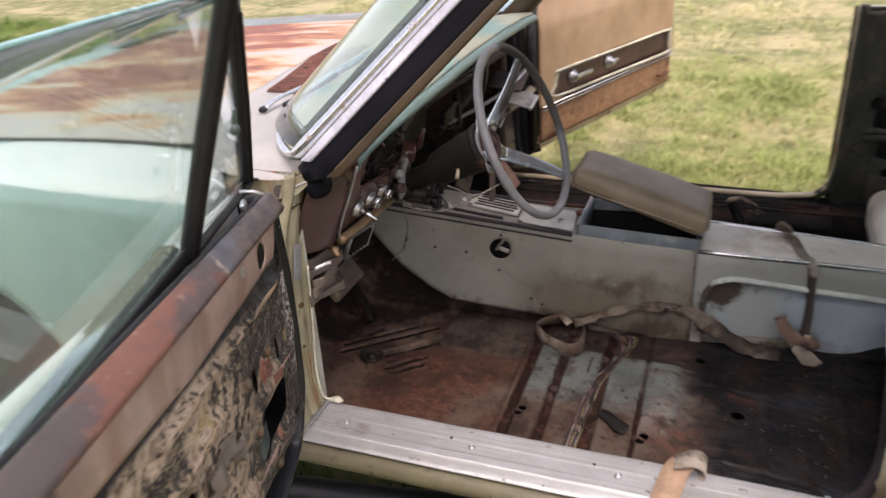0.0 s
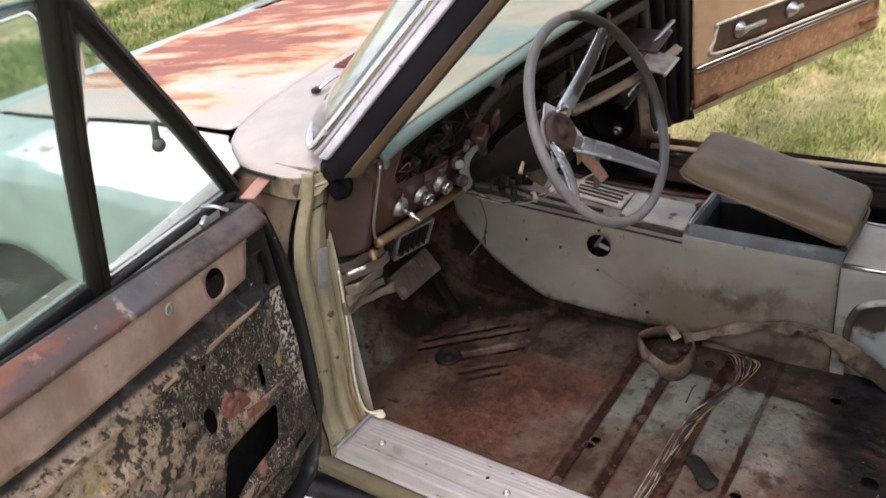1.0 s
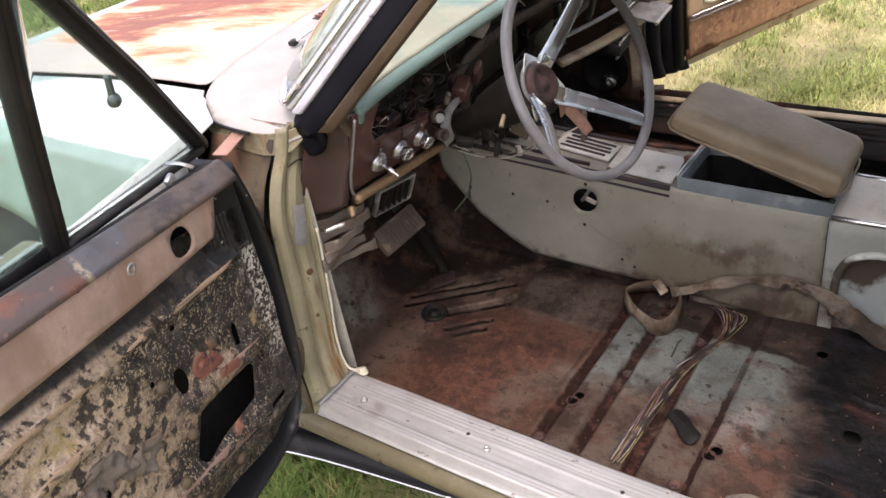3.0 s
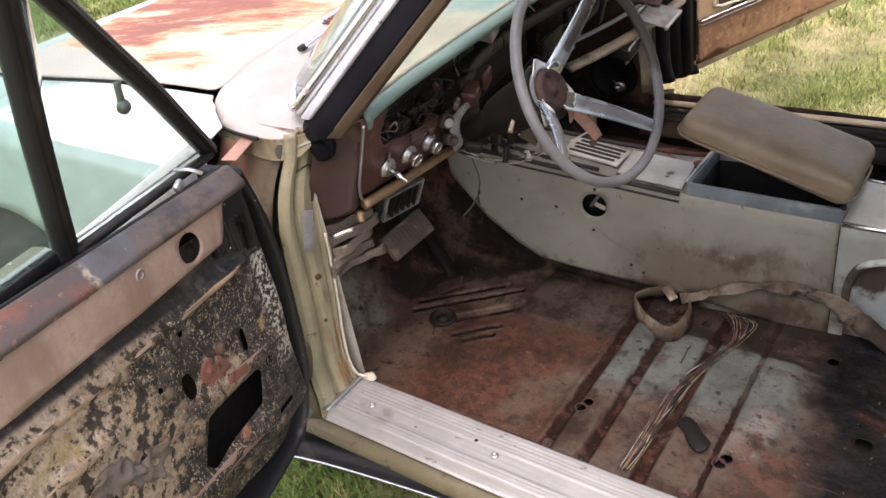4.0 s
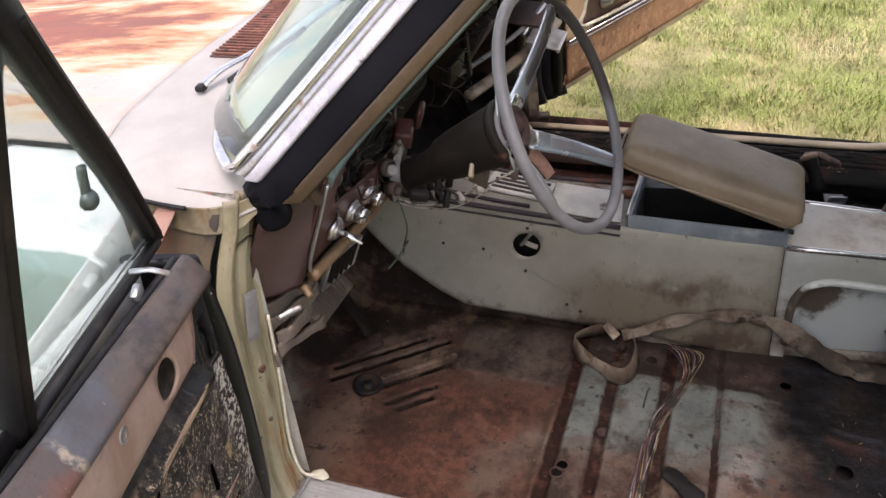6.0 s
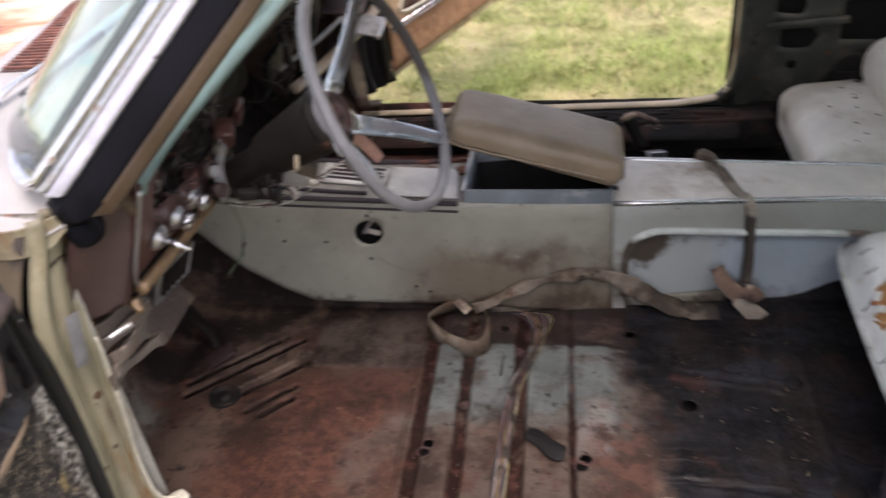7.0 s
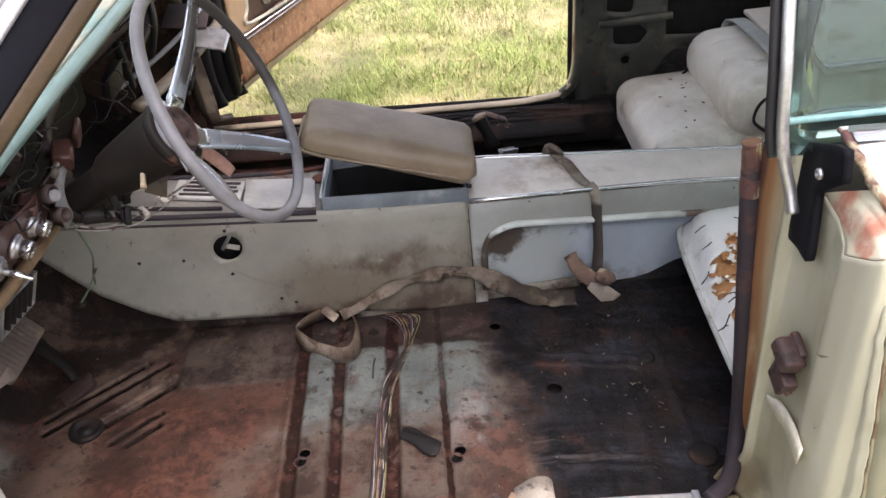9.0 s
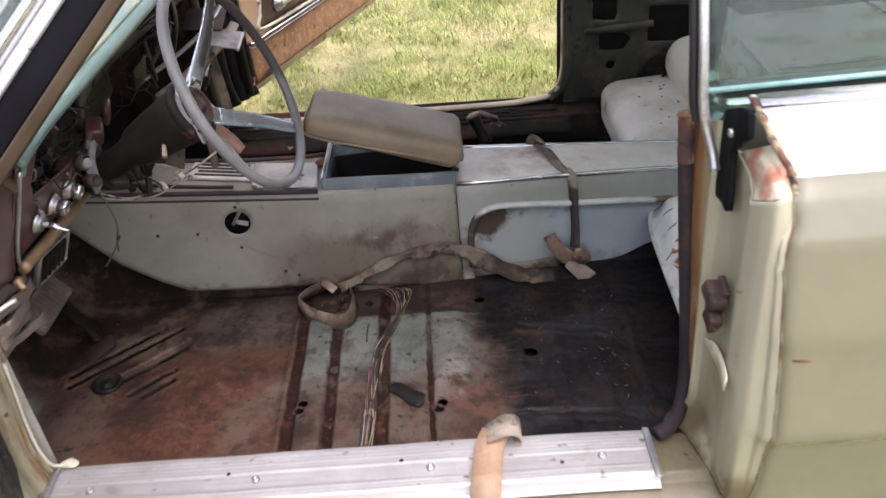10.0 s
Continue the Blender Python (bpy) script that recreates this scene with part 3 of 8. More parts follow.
M["tanstrap"] = mat("orange_tan_belt_webbing", (0.37, 0.245, 0.16), 0.85, layers=[((0.34, 0.25, 0.18), 9, 0.5, 0.66, 0.9)], bump=(260, 0.5))
M["cream"] = mat("cream_torn_tape", (0.60, 0.57, 0.45), 0.7, layers=[((0.30, 0.24, 0.16), 14, 0.6, 0.7, 0.8)])
M["tyre"] = mat("tyre_rubber", (0.03, 0.03, 0.03), 0.85)
M["crust"] = mat("white_corrosion_crust", (0.62, 0.58, 0.50), 0.95, layers=[((0.30, 0.24, 0.17), 30, 0.5, 0.6, 1.0)], bump=(120, 0.8))
for key, c in (("w_black", (0.015, 0.015, 0.016)), ("w_white", (0.42, 0.39, 0.34)), ("w_yellow", (0.30, 0.24, 0.09)), ("w_violet", (0.075, 0.055, 0.085)), ("w_red", (0.16, 0.05, 0.04)), ("w_brown", (0.035, 0.026, 0.020)), ("w_orange", (0.17, 0.085, 0.05)), ("w_pink", (0.27, 0.16, 0.16)), ("w_green", (0.12, 0.17, 0.10))):
    M[key] = mat("wire" + key[1:], c, 0.5, layers=[((0.03, 0.025, 0.021), 20, 0.48, 0.64, 0.8)], bump=None)


def glass(name, tint, rough=0.02, haze=0.0):
    m = bpy.data.materials.new(name)
    m.use_nodes = True
    b = m.node_tree.nodes["Principled BSDF"]
    b.inputs["Base Color"].default_value = (*tint, 1)
    b.inputs["Roughness"].default_value, b.inputs["IOR"].default_value, b.inputs["Transmission Weight"].default_value = rough, 1.45, 1.0 - haze
    return m


M["teal"] = mat("turquoise_glass_edge", (0.25, 0.45, 0.43), 0.2, bump=None)
M["glass"] = glass("green_tinted_glass", (0.80, 0.92, 0.88), 0.02, 0.03)
M["quarterglass"] = glass("deep_green_tinted_glass", (0.42, 0.58, 0.54), 0.03, 0.02)
M["dustglass"] = glass("dusty_tinted_glass", (0.70, 0.87, 0.80), 0.03, 0.04)


# ---- building helpers ----
def V(*a):
    return Vector(a)


def smooth(a, b, v):
    v = max(0.0, min(1.0, (v - a) / (b - a)))
    return v * v * (3 - 2 * v)


def lerp(table, v):
    """Value at v of a table of (place, value) pairs."""
    for (a, p), (b, q) in zip(table, table[1:]):
        if v <= b:
            return p + (q - p) * max(0.0, (v - a) / (b - a))
    return table[-1][1]


def thing(name, place, label, category, group="", kind=""):
    ob = new(name)
    ob.location = place
    ob.empty_display_size = 0.05
    return tagged(ob, label, category, group, kind)


def part(name, bm, material, parent=None, label="", thick=0.0, bevel=0.0, flat=False, offset=-1.0):
    me = bpy.data.meshes.new(name)
    if not flat:
        for f in bm.faces:
            f.smooth = True
        for e in bm.edges:
            if len(e.link_faces) == 2 and e.calc_face_angle(0.0) > 0.7:
                e.smooth = False
    bm.to_mesh(me)
    bm.free()
    me.materials.append(M[material] if isinstance(material, str) else material)
    ob = new(name, me)
    if parent is not None:
        ob.parent = parent
        at = Vector(parent.location)
        top = parent.parent
        if top is not None:
            at = Vector((0, 0, 0)) if parent.type == "MESH" else at
        if parent.type == "EMPTY":
            ob.matrix_parent_inverse = Matrix.Translation(-at)
    if label:
        ob["label"] = label
    if thick:
        md = ob.modifiers.new("thickness", "SOLIDIFY")
        md.thickness, md.offset = thick, offset
    if bevel:
        md = ob.modifiers.new("edges", "BEVEL")
        md.width, md.segments, md.limit_method, md.angle_limit = bevel, 2, "ANGLE", radians(40)
    return ob


def sheet(fn, u0, u1, v0, v1, step, keep=None, holes=()):
    """A curved panel: fn(u, v) gives its points. keep and holes are distance functions of (u, v), negative inside."""
    bm = bmesh.new()
    nu, nv = max(1, round((u1 - u0) / step)), max(1, round((v1 - v0) / step))
    shapes = ([keep] if keep else []) + [(lambda h: (lambda u, v: -h(u, v)))(h) for h in holes]
    outside = (lambda u, v: max(s(u, v) for s in shapes)) if shapes else (lambda u, v: -1.0)
    uv = [[(u0 + (u1 - u0) * i / nu, v0 + (v1 - v0) * j / nv) for j in range(nv + 1)] for i in range(nu + 1)]
    cells = []
    for i in range(nu):
        for j in range(nv):
            c = [uv[i][j], uv[i + 1][j], uv[i + 1][j + 1], uv[i][j + 1]]
            if outside(sum(p[0] for p in c) / 4, sum(p[1] for p in c) / 4) <= 0:
                cells.append((i, j))
    count, on = {}, set()
    for i, j in cells:
        for k in ((i, j), (i + 1, j), (i + 1, j + 1), (i, j + 1)):
            count[k] = count.get(k, 0) + 1
    verts = {}
    for k, c in count.items():
        u, v = uv[k[0]][k[1]]
        if c < 4 and shapes:
            e = step * 0.05
            for _ in range(4):
                d = outside(u, v)
                gu, gv = (outside(u + e, v) - d) / e, (outside(u, v + e) - d) / e
                g = gu * gu + gv * gv
                if g < 1e-6 or abs(d) > step * 1.6:
                    break
                u, v = u - gu * d / g, v - gv * d / g
            u, v = min(max(u, u0), u1), min(max(v, v0), v1)
        verts[k] = bm.verts.new(fn(u, v))
    for i, j in cells:
        bm.faces.new([verts[k] for k in ((i, j), (i + 1, j), (i + 1, j + 1), (i, j + 1))])
    return bm


def disc(cu, cv, r, s=1.0):
    return lambda u, v: math.hypot(u - cu, (v - cv) * s) - r


def poly(pts, r=0.0):
    """Distance to a polygon with corners rounded by r."""
    def d(u, v):
        inside, best = False, 9e9
        for (ax, ay), (bx, by) in zip(pts, pts[1:] + pts[:1]):
            ex, ey, wx, wy = bx - ax, by - ay, u - ax, v - ay
            k = max(0.0, min(1.0, (wx * ex + wy * ey) / (ex * ex + ey * ey)))
            best = min(best, math.hypot(wx - ex * k, wy - ey * k))
            if (ay > v) != (by > v) and u < (bx - ax) * (v - ay) / (by - ay) + ax:
                inside = not inside
        return (-best if inside else best) - r
    return d


def curve(pts, res=6, closed=False):
    """Points of a smooth curve through pts."""
    p = [Vector(q) for q in pts]
    if len(p) < 3 and not closed:
        return p
    n, out = len(p), []
    for i in range(n if closed else n - 1):
        a, b, c, d = (p[(i + k) % n] if closed else p[min(max(i + k, 0), n - 1)] for k in (-1, 0, 1, 2))
        for j in range(res):
            t = j / res
            out.append(0.5 * (2 * b + (c - a) * t + (2 * a - 5 * b + 4 * c - d) * t * t + (3 * b - a - 3 * c + d) * t ** 3))
    return out if closed else out + [p[-1]]


def sweep(pts, profile, up=None, bm=None, closed=False, scale=None):
    """Sweeps a closed 2D profile (side, up) along pts."""
    bm = bm or bmesh.new()
    n, rings, last = len(pts), [], None
    for i, p in enumerate(pts):
        a, b = (pts[i - 1] if i or closed else p), (pts[(i + 1) % n] if i < n - 1 or closed else p)
        t = (b - a).normalized() if (b - a).length > 1e-9 else V(0, 0, 1)
        if isinstance(up, list):
            u = Vector(up[i])
        elif up is not None:
            u = Vector(up(i / max(1, n - 1)) if callable(up) else up)
        else:
            u = last if last is not None else (V(0, 0, 1) if abs(t.z) < 0.9 else V(1, 0, 0))
        s = t.cross(u).normalized()
        u = s.cross(t).normalized()
        last = u
        k = scale(i / max(1, n - 1)) if scale else 1.0
        rings.append([bm.verts.new(p + s * x * k + u * y * k) for x, y in profile])
    m = len(profile)
    for i in range(n if closed else n - 1):
        for j in range(m):
            a, b = rings[i], rings[(i + 1) % n]
            bm.faces.new((a[j], a[(j + 1) % m], b[(j + 1) % m], b[j]))
    if not closed:
        bm.faces.new(rings[0][::-1])
        bm.faces.new(rings[-1])
    return bm


def ring(r, seg=8, sy=1.0):
    return [(r * math.cos(2 * math.pi * k / seg), r * sy * math.sin(2 * math.pi * k / seg)) for k in range(seg)]


def rect(w, h, c=0.0):
    w, h = w / 2, h / 2
    if not c:
        return [(-w, -h), (w, -h), (w, h), (-w, h)]
    return [(-w + c, -h), (w - c, -h), (w, -h + c), (w, h - c), (w - c, h), (-w + c, h), (-w, h - c), (-w, -h + c)]


def tube(pts, r, seg=8, res=6, bm=None, closed=False, scale=None):
    return sweep(curve(pts, res, closed), ring(r, seg), None, bm, closed, scale)


def box(c, s, m=None, bevel=0.003, bm=None, segs=2):
    bm = bm or bmesh.new()
    t = bmesh.new()
    bmesh.ops.create_cube(t, size=1.0)
    bmesh.ops.scale(t, vec=s, verts=t.verts)
    if bevel:
        bmesh.ops.bevel(t, geom=t.edges[:], offset=min(bevel, min(s) * 0.45), segments=segs, profile=0.5, affect="EDGES")
    t.transform(Matrix.Translation(c) @ (m.to_4x4() if m else Matrix.Identity(4)))
    me = bpy.data.meshes.new("t")
    t.to_mesh(me)
    t.free()
    bm.from_mesh(me)
    bpy.data.meshes.remove(me)
    return bm


def basis(xa, za):
    """A turn whose x axis is xa and whose z axis lies towards za."""
    x = Vector(xa).normalized()
    y = Vector(za).cross(x).normalized()
    return Matrix((x, y, x.cross(y))).transposed()


def lathe(profile, c, axis, seg=20, bm=None):
    """Turns (radius, height) pairs round an axis at c."""
    bm = bm or bmesh.new()
    a = Vector(axis).normalized()
    s = a.orthogonal().normalized()
    u = a.cross(s)
    rows = []
    for r, h in profile:
        rows.append([bm.verts.new(Vector(c) + a * h + (s * math.cos(2 * math.pi * k / seg) + u * math.sin(2 * math.pi * k / seg)) * max(r, 1e-5)) for k in range(seg)])
    for p, q in zip(rows, rows[1:]):
        for k in range(seg):
            bm.faces.new((p[k], p[(k + 1) % seg], q[(k + 1) % seg], q[k]))
    bm.faces.new(rows[0][::-1])
    bm.faces.new(rows[-1])
    return bm


def cushion(c, s, m=None, r=0.04, puff=0.0, n=14, pleats=0, power=6.0):
    """A padded block: a rounded box whose faces swell."""
    bm = bmesh.new()
    bmesh.ops.create_cube(bm, size=2.0)
    bmesh.ops.subdivide_edges(bm, edges=bm.edges[:], cuts=n, use_grid_fill=True)
    hx, hy, hz = s[0] / 2, s[1] / 2, s[2] / 2
    for v in bm.verts:
        x, y, z = v.co
        px, py, pz = x * hx, y * hy, z * hz
        q = Vector((max(abs(px) - (hx - r), 0) * (1 if px > 0 else -1), max(abs(py) - (hy - r), 0) * (1 if py > 0 else -1), max(abs(pz) - (hz - r), 0) * (1 if pz > 0 else -1)))
        core = Vector((px, py, pz)) - q
        if q.length > r:
            q = q.normalized() * r
        p = core + q
        p.z += (1 if z > 0 else -1) * puff * (1 - x * x) * (1 - y * y) * abs(z)
        if pleats and z > 0.9:
            p.z -= 0.006 * (0.5 + 0.5 * math.cos(y * math.pi * pleats)) ** 8 * (1 - x ** 8)
        p.z += 0.003 * noise.noise(p * 9) * (1 if z > 0 else 0)
        v.co = p
    bm.transform(Matrix.Translation(c) @ (m.to_4x4() if m else Matrix.Identity(4)))
    return bm


def screw(c, axis, r, name, parent, material="dull_chrome"):
    return part(name, lathe([(r, -0.002), (r, 0.0015), (r * 0.7, 0.003), (r * 0.35, 0.0031), (r * 0.3, 0.0012)], c, axis, 12), material, parent)


# ---- ground ----
def ground_z(x, y):
    return 0.03 * noise.noise(V(x * 0.5, y * 0.5, 0)) + 0.008 * noise.noise(V(x * 3, y * 3, 4)) - 0.01


part("ground", sheet(lambda u, v: V(u, v, ground_z(u, v)), -14, 10, -8, 16, 0.12), "ground")
tagged(bpy.data.objects["ground"], "uneven grassy ground with dry patches", "ground", kind="structure")
far = bmesh.new()
rows = [[far.verts.new((x, y, -0.05 if abs(x) < 20 and abs(y) < 20 else 0.0)) for y in (-900, -200, -60, -12, 0, 12, 60, 200, 900)] for x in (-900, -200, -60, -12, 0, 12, 60, 200, 900)]
for a, b in zip(rows, rows[1:]):
    for k in range(8):
        far.faces.new((a[k], a[k + 1], b[k + 1], b[k]))
tagged(part("ground_far", far, "ground"), "grass field reaching to the horizon", "ground", kind="structure")


def grass(name, x0, x1, y0, y1, density, tall, wide, seed, label, material="blade", sparse=0.0):
    rng = np.random.default_rng(seed)
    n = int((x1 - x0) * (y1 - y0) * density)
    px, py = rng.uniform(x0, x1, n), rng.uniform(y0, y1, n)
    clump = np.array([noise.noise(V(a * 1.6, b * 1.6, 7.0)) + 0.6 * noise.noise(V(a * 5, b * 5, 2.0)) for a, b in zip(px, py)])
    edge = np.minimum(np.minimum(px - x0, x1 - px), np.minimum(py - y0, y1 - py))
    ok = (rng.uniform(-0.75, 0.35, n) < clump - sparse * 2.2) & (rng.uniform(0, 0.35, n) + 0.25 * clump < edge + 0.08)
    px, py, clump = px[ok], py[ok], clump[ok]
    n = len(px)
    h = tall * rng.uniform(0.4, 1.1, n) * (0.8 + 0.5 * clump)
    a, lean = rng.uniform(0, 2 * np.pi, n), rng.uniform(0.3, 1.7, n) * h
    w = wide * rng.uniform(0.6, 1.3, n)
    pz = np.array([ground_z(u, v) for u, v in zip(px, py)]) - 0.005
    dx, dy, la, lb = np.cos(a) * w, np.sin(a) * w, -np.sin(a) * lean, np.cos(a) * lean
    v = np.empty((n, 5, 3))
    v[:, 0] = np.c_[px - dx, py - dy, pz]
    v[:, 1] = np.c_[px + dx, py + dy, pz]
    v[:, 2] = np.c_[px - dx * 0.7 + la * 0.35, py - dy * 0.7 + lb * 0.35, pz + h * 0.6]
    v[:, 3] = np.c_[px + dx * 0.7 + la * 0.35, py + dy * 0.7 + lb * 0.35, pz + h * 0.6]
    v[:, 4] = np.c_[px + la, py + lb, pz + h]
    i = np.arange(n)[:, None] * 5
    faces = np.concatenate([np.hstack([i, i + 1, i + 3]), np.hstack([i, i + 3, i + 2]), np.hstack([i + 2, i + 3, i + 4])])
    me = bpy.data.meshes.new(name)
    me.from_pydata(v.reshape(-1, 3).tolist(), [], faces.tolist())
    me.materials.append(M[material])
    return tagged(new(name, me), label, "grass", kind="stuff")


grass("grass", -1.2, 4.2, 1.72, 5.2, 9000, 0.055, 0.0022, 1, "short yellow-green grass in tufts beside the car")
grass("grass_tuft", -1.2, 4.2, 1.75, 4.8, 5200, 0.105, 0.0028, 6, "taller green tufts among the short grass", "tuft", 0.30)
grass("far_grass", -3.5, 6.5, 5.2, 9.5, 900, 0.08, 0.004, 2, "thin short grass farther from the car")
grass("near_grass", -1.0, 1.0, -1.0, 0.35, 9500, 0.10, 0.0022, 3, "grass under the open driver's door, its shade put into the colour", "shadegrass")
grass("front_grass", -7.5, -1.75, -1.8, 6.0, 2600, 0.10, 0.0045, 4, "rough deep green grass in front of the car", "deepgreen")

# ---- the car: body shell ----
MID = 0.885
car = thing("car", (0.9, MID, 0.0), "derelict two-door hardtop, faded turquoise and gold, stripped inside", "car")


GROOVES = ((0.350, 0.0115, 0.011), (0.434, 0.0115, 0.011), (0.548, 0.013, 0.011), (0.655, 0.006, 0.008))
RIBS = ((-0.4865, 0.181, 0.433, -0.011), (-0.4525, 0.163, 0.462, -0.011), (-0.401, 0.262, 0.452, 0.006), (-0.380, 0.259, 0.434, -0.011), (-0.3255, 0.25, 0.377, -0.010), (-0.296, 0.27, 0.356, -0.010))


def channel(x, c, w):
    return math.exp(-((x - c) / w) ** 2)


def floor_z(x, y):
    z = 0.258 - 0.018 * (x - 0.4)
    toe = max(0.0, -0.20 - x)
    z += 0.9 * toe * smooth(0, 0.08, toe)
    d = abs(y - MID)
    w = 0.12 - 0.08 * smooth(0.2, 1.0, x)
    z += 0.20 * smooth(w, w - 0.05, d) * smooth(1.9, 1.2, x)
    e = min(y, 2 * MID - y)
    z += 0.119 * smooth(0.165, 0.10, e)
    side = smooth(0.14, 0.2, e) * smooth(0.68, 0.62, e)
    z += 0.012 * side * smooth(0.31, 0.34, x) * smooth(0.78, 0.70, x)
    for c, w, d in GROOVES:
        z -= d * side * smooth(w * 1.5, w * 0.7, abs(x - c + 0.02 * (e - 0.4)))
    z += 0.0035 * smooth(0.072, 0.078, x + 0.05 * (e - 0.6)) * smooth(0.338, 0.332, x) * smooth(0.556, 0.562, e) * smooth(0.76, 0.75, e)
    s, t = 0.667 * x - 0.745 * e, 0.745 * x + 0.667 * e
    for c, a, b, h in RIBS:
        z += h * smooth(0.0095, 0.0045, abs(s - c)) * smooth(a - 0.006, a + 0.010, t) * smooth(b + 0.006, b - 0.010, t)
    for c in (0.86, 0.95, 1.04, 1.13):
        z += 0.004 * side * channel(x, c, 0.012)
    for c in (0.268, 0.292, 0.545, 0.575):
        z += 0.004 * smooth(0.008, 0.003, abs(e + 0.11 * (x - 0.95) - c)) * smooth(0.85, 0.87, x) * smooth(1.09, 1.07, x)
    z += 0.14 * smooth(1.32, 1.45, x) - 0.014 * smooth(0.95, 1.20, x)
    return z + 0.002 * noise.noise(V(x * 12, y * 12, 0))


def floor_material():
    p = Paint("rusted_floor_metal")
    big, mid, fine = p.noise(3.2, 7), p.noise(11, 7), p.noise(46, 5)
    wob = p.add(p.mul(p.add(p.noise(6, 4), -0.5), 0.10), p.mul(p.add(p.noise(26, 4), -0.5), 0.05))
    wx, wy = p.add(p.x, wob), p.add(p.y, p.mul(wob, 0.9))
    c = p.over((0.040, 0.026, 0.020), (0.112, 0.078, 0.060), p.span(mid, 0.36, 0.62))
    c = p.over(c, (0.066, 0.034, 0.025), p.patch(5, 0.46, 0.62, 0.8))
    # orange rust in the foot well
    well = p.mul(p.window(wx, -0.12, 0.33, 0.09), p.span(wy, 0.60, 0.46))
    c = p.over(c, p.over((0.098, 0.043, 0.029), (0.056, 0.025, 0.019), p.span(fine, 0.40, 0.60)), p.mul(well, p.span(big, 0.38, 0.56, 0.15, 0.95)))
    c = p.over(c, (0.125, 0.060, 0.040), p.mul(well, p.patch(17, 0.52, 0.66, 0.6)))
    c = p.over(c, (0.105, 0.080, 0.064), p.mul(p.window(wx, 0.20, 0.345, 0.03), p.span(wy, 0.46, 0.40), p.patch(8, 0.40, 0.58, 0.7)))
    # the flat repair plate
    plate = p.mul(p.window(p.add(p.x, p.mul(p.y, 0.05)), 0.105, 0.365, 0.004), p.window(p.y, 0.558, 0.80, 0.004))
    c = p.over(c, p.over((0.034, 0.025, 0.020), (0.078, 0.061, 0.050), p.span(p.noise(9, 7), 0.34, 0.60)), p.mul(plate, 0.8))
    c = p.over(c, (0.022, 0.016, 0.013), p.mul(plate, p.patch(20, 0.50, 0.66, 0.85)))
    # nearly black, mottled brown, towards the toe board
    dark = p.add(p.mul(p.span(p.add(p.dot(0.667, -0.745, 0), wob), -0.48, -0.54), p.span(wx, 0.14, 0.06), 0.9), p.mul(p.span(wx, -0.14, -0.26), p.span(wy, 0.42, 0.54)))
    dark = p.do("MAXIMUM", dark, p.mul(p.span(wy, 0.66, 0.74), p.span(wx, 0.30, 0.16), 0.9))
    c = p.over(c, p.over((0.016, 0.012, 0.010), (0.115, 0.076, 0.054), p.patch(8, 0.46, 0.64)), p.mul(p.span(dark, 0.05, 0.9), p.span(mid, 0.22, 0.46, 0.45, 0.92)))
    side = p.mul(p.span(wx, 0.02, -0.08), p.span(wy, 0.46, 0.38))
    c = p.over(c, p.over((0.135, 0.094, 0.070), (0.034, 0.023, 0.018), p.patch(9, 0.50, 0.62)), p.mul(side, p.patch(5, 0.36, 0.56, 0.75)))
    # painted toe board beside the kick panel
    toe = p.mul(p.span(p.x, -0.17, -0.26), p.span(wy, 0.46, 0.36))
    c = p.over(c, (0.24, 0.235, 0.195), p.mul(toe, p.patch(5, 0.38, 0.54, 0.9)))
    c = p.over(c, (0.135, 0.058, 0.036), p.mul(p.span(p.x, -0.12, -0.22), p.patch(8, 0.52, 0.62, 0.85)))
    # seat riser: old grey-blue paint above bare and rusty metal
    riser = p.window(p.x, 0.362, 0.80, 0.006)
    lower = p.over((0.092, 0.070, 0.056), (0.050, 0.031, 0.024), p.patch(7, 0.40, 0.60))
    lower = p.over(lower, (0.072, 0.033, 0.024), p.patch(13, 0.50, 0.66, 0.9))
    c = p.over(c, lower, p.mul(riser, p.span(p.y, 0.15, 0.20)))
    blue = p.over((0.088, 0.102, 0.098), (0.135, 0.150, 0.141), p.patch(6, 0.38, 0.62))
    blue = p.over(blue, (0.066, 0.058, 0.048), p.patch(15, 0.50, 0.66, 0.7))
    paint = p.mul(riser, p.span(p.add(wy, p.mul(p.add(big, -0.5), 0.16)), 0.36, 0.43), p.span(wx, 0.80, 0.72))
    c = p.over(c, blue, p.mul(paint, p.span(mid, 0.66, 0.56, 0.35, 0.96)))
    c = p.over(c, (0.20, 0.18, 0.165), p.mul(p.window(wx, 0.675, 0.74, 0.02), p.window(wy, 0.34, 0.48, 0.03), p.patch(12, 0.40, 0.56, 0.85)))
    c = p.over(c, (0.15, 0.135, 0.118), p.mul(p.window(wx, 0.30, 0.46, 0.03), p.window(wy, 0.385, 0.42, 0.02), p.patch(14, 0.46, 0.58, 0.7)))
    c = p.over(c, (0.105, 0.055, 0.041), p.mul(p.window(wx, 0.70, 0.80, 0.03), p.span(wy, 0.52, 0.40), p.patch(16, 0.48, 0.60, 0.9)))
    # dark red-brown band at the tunnel's foot
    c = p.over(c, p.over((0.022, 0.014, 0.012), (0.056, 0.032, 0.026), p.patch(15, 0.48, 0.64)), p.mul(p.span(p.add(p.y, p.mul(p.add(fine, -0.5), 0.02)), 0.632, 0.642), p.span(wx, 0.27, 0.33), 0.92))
    # rust lying in the stamped channels, with their shade put into its colour
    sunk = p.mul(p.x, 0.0)
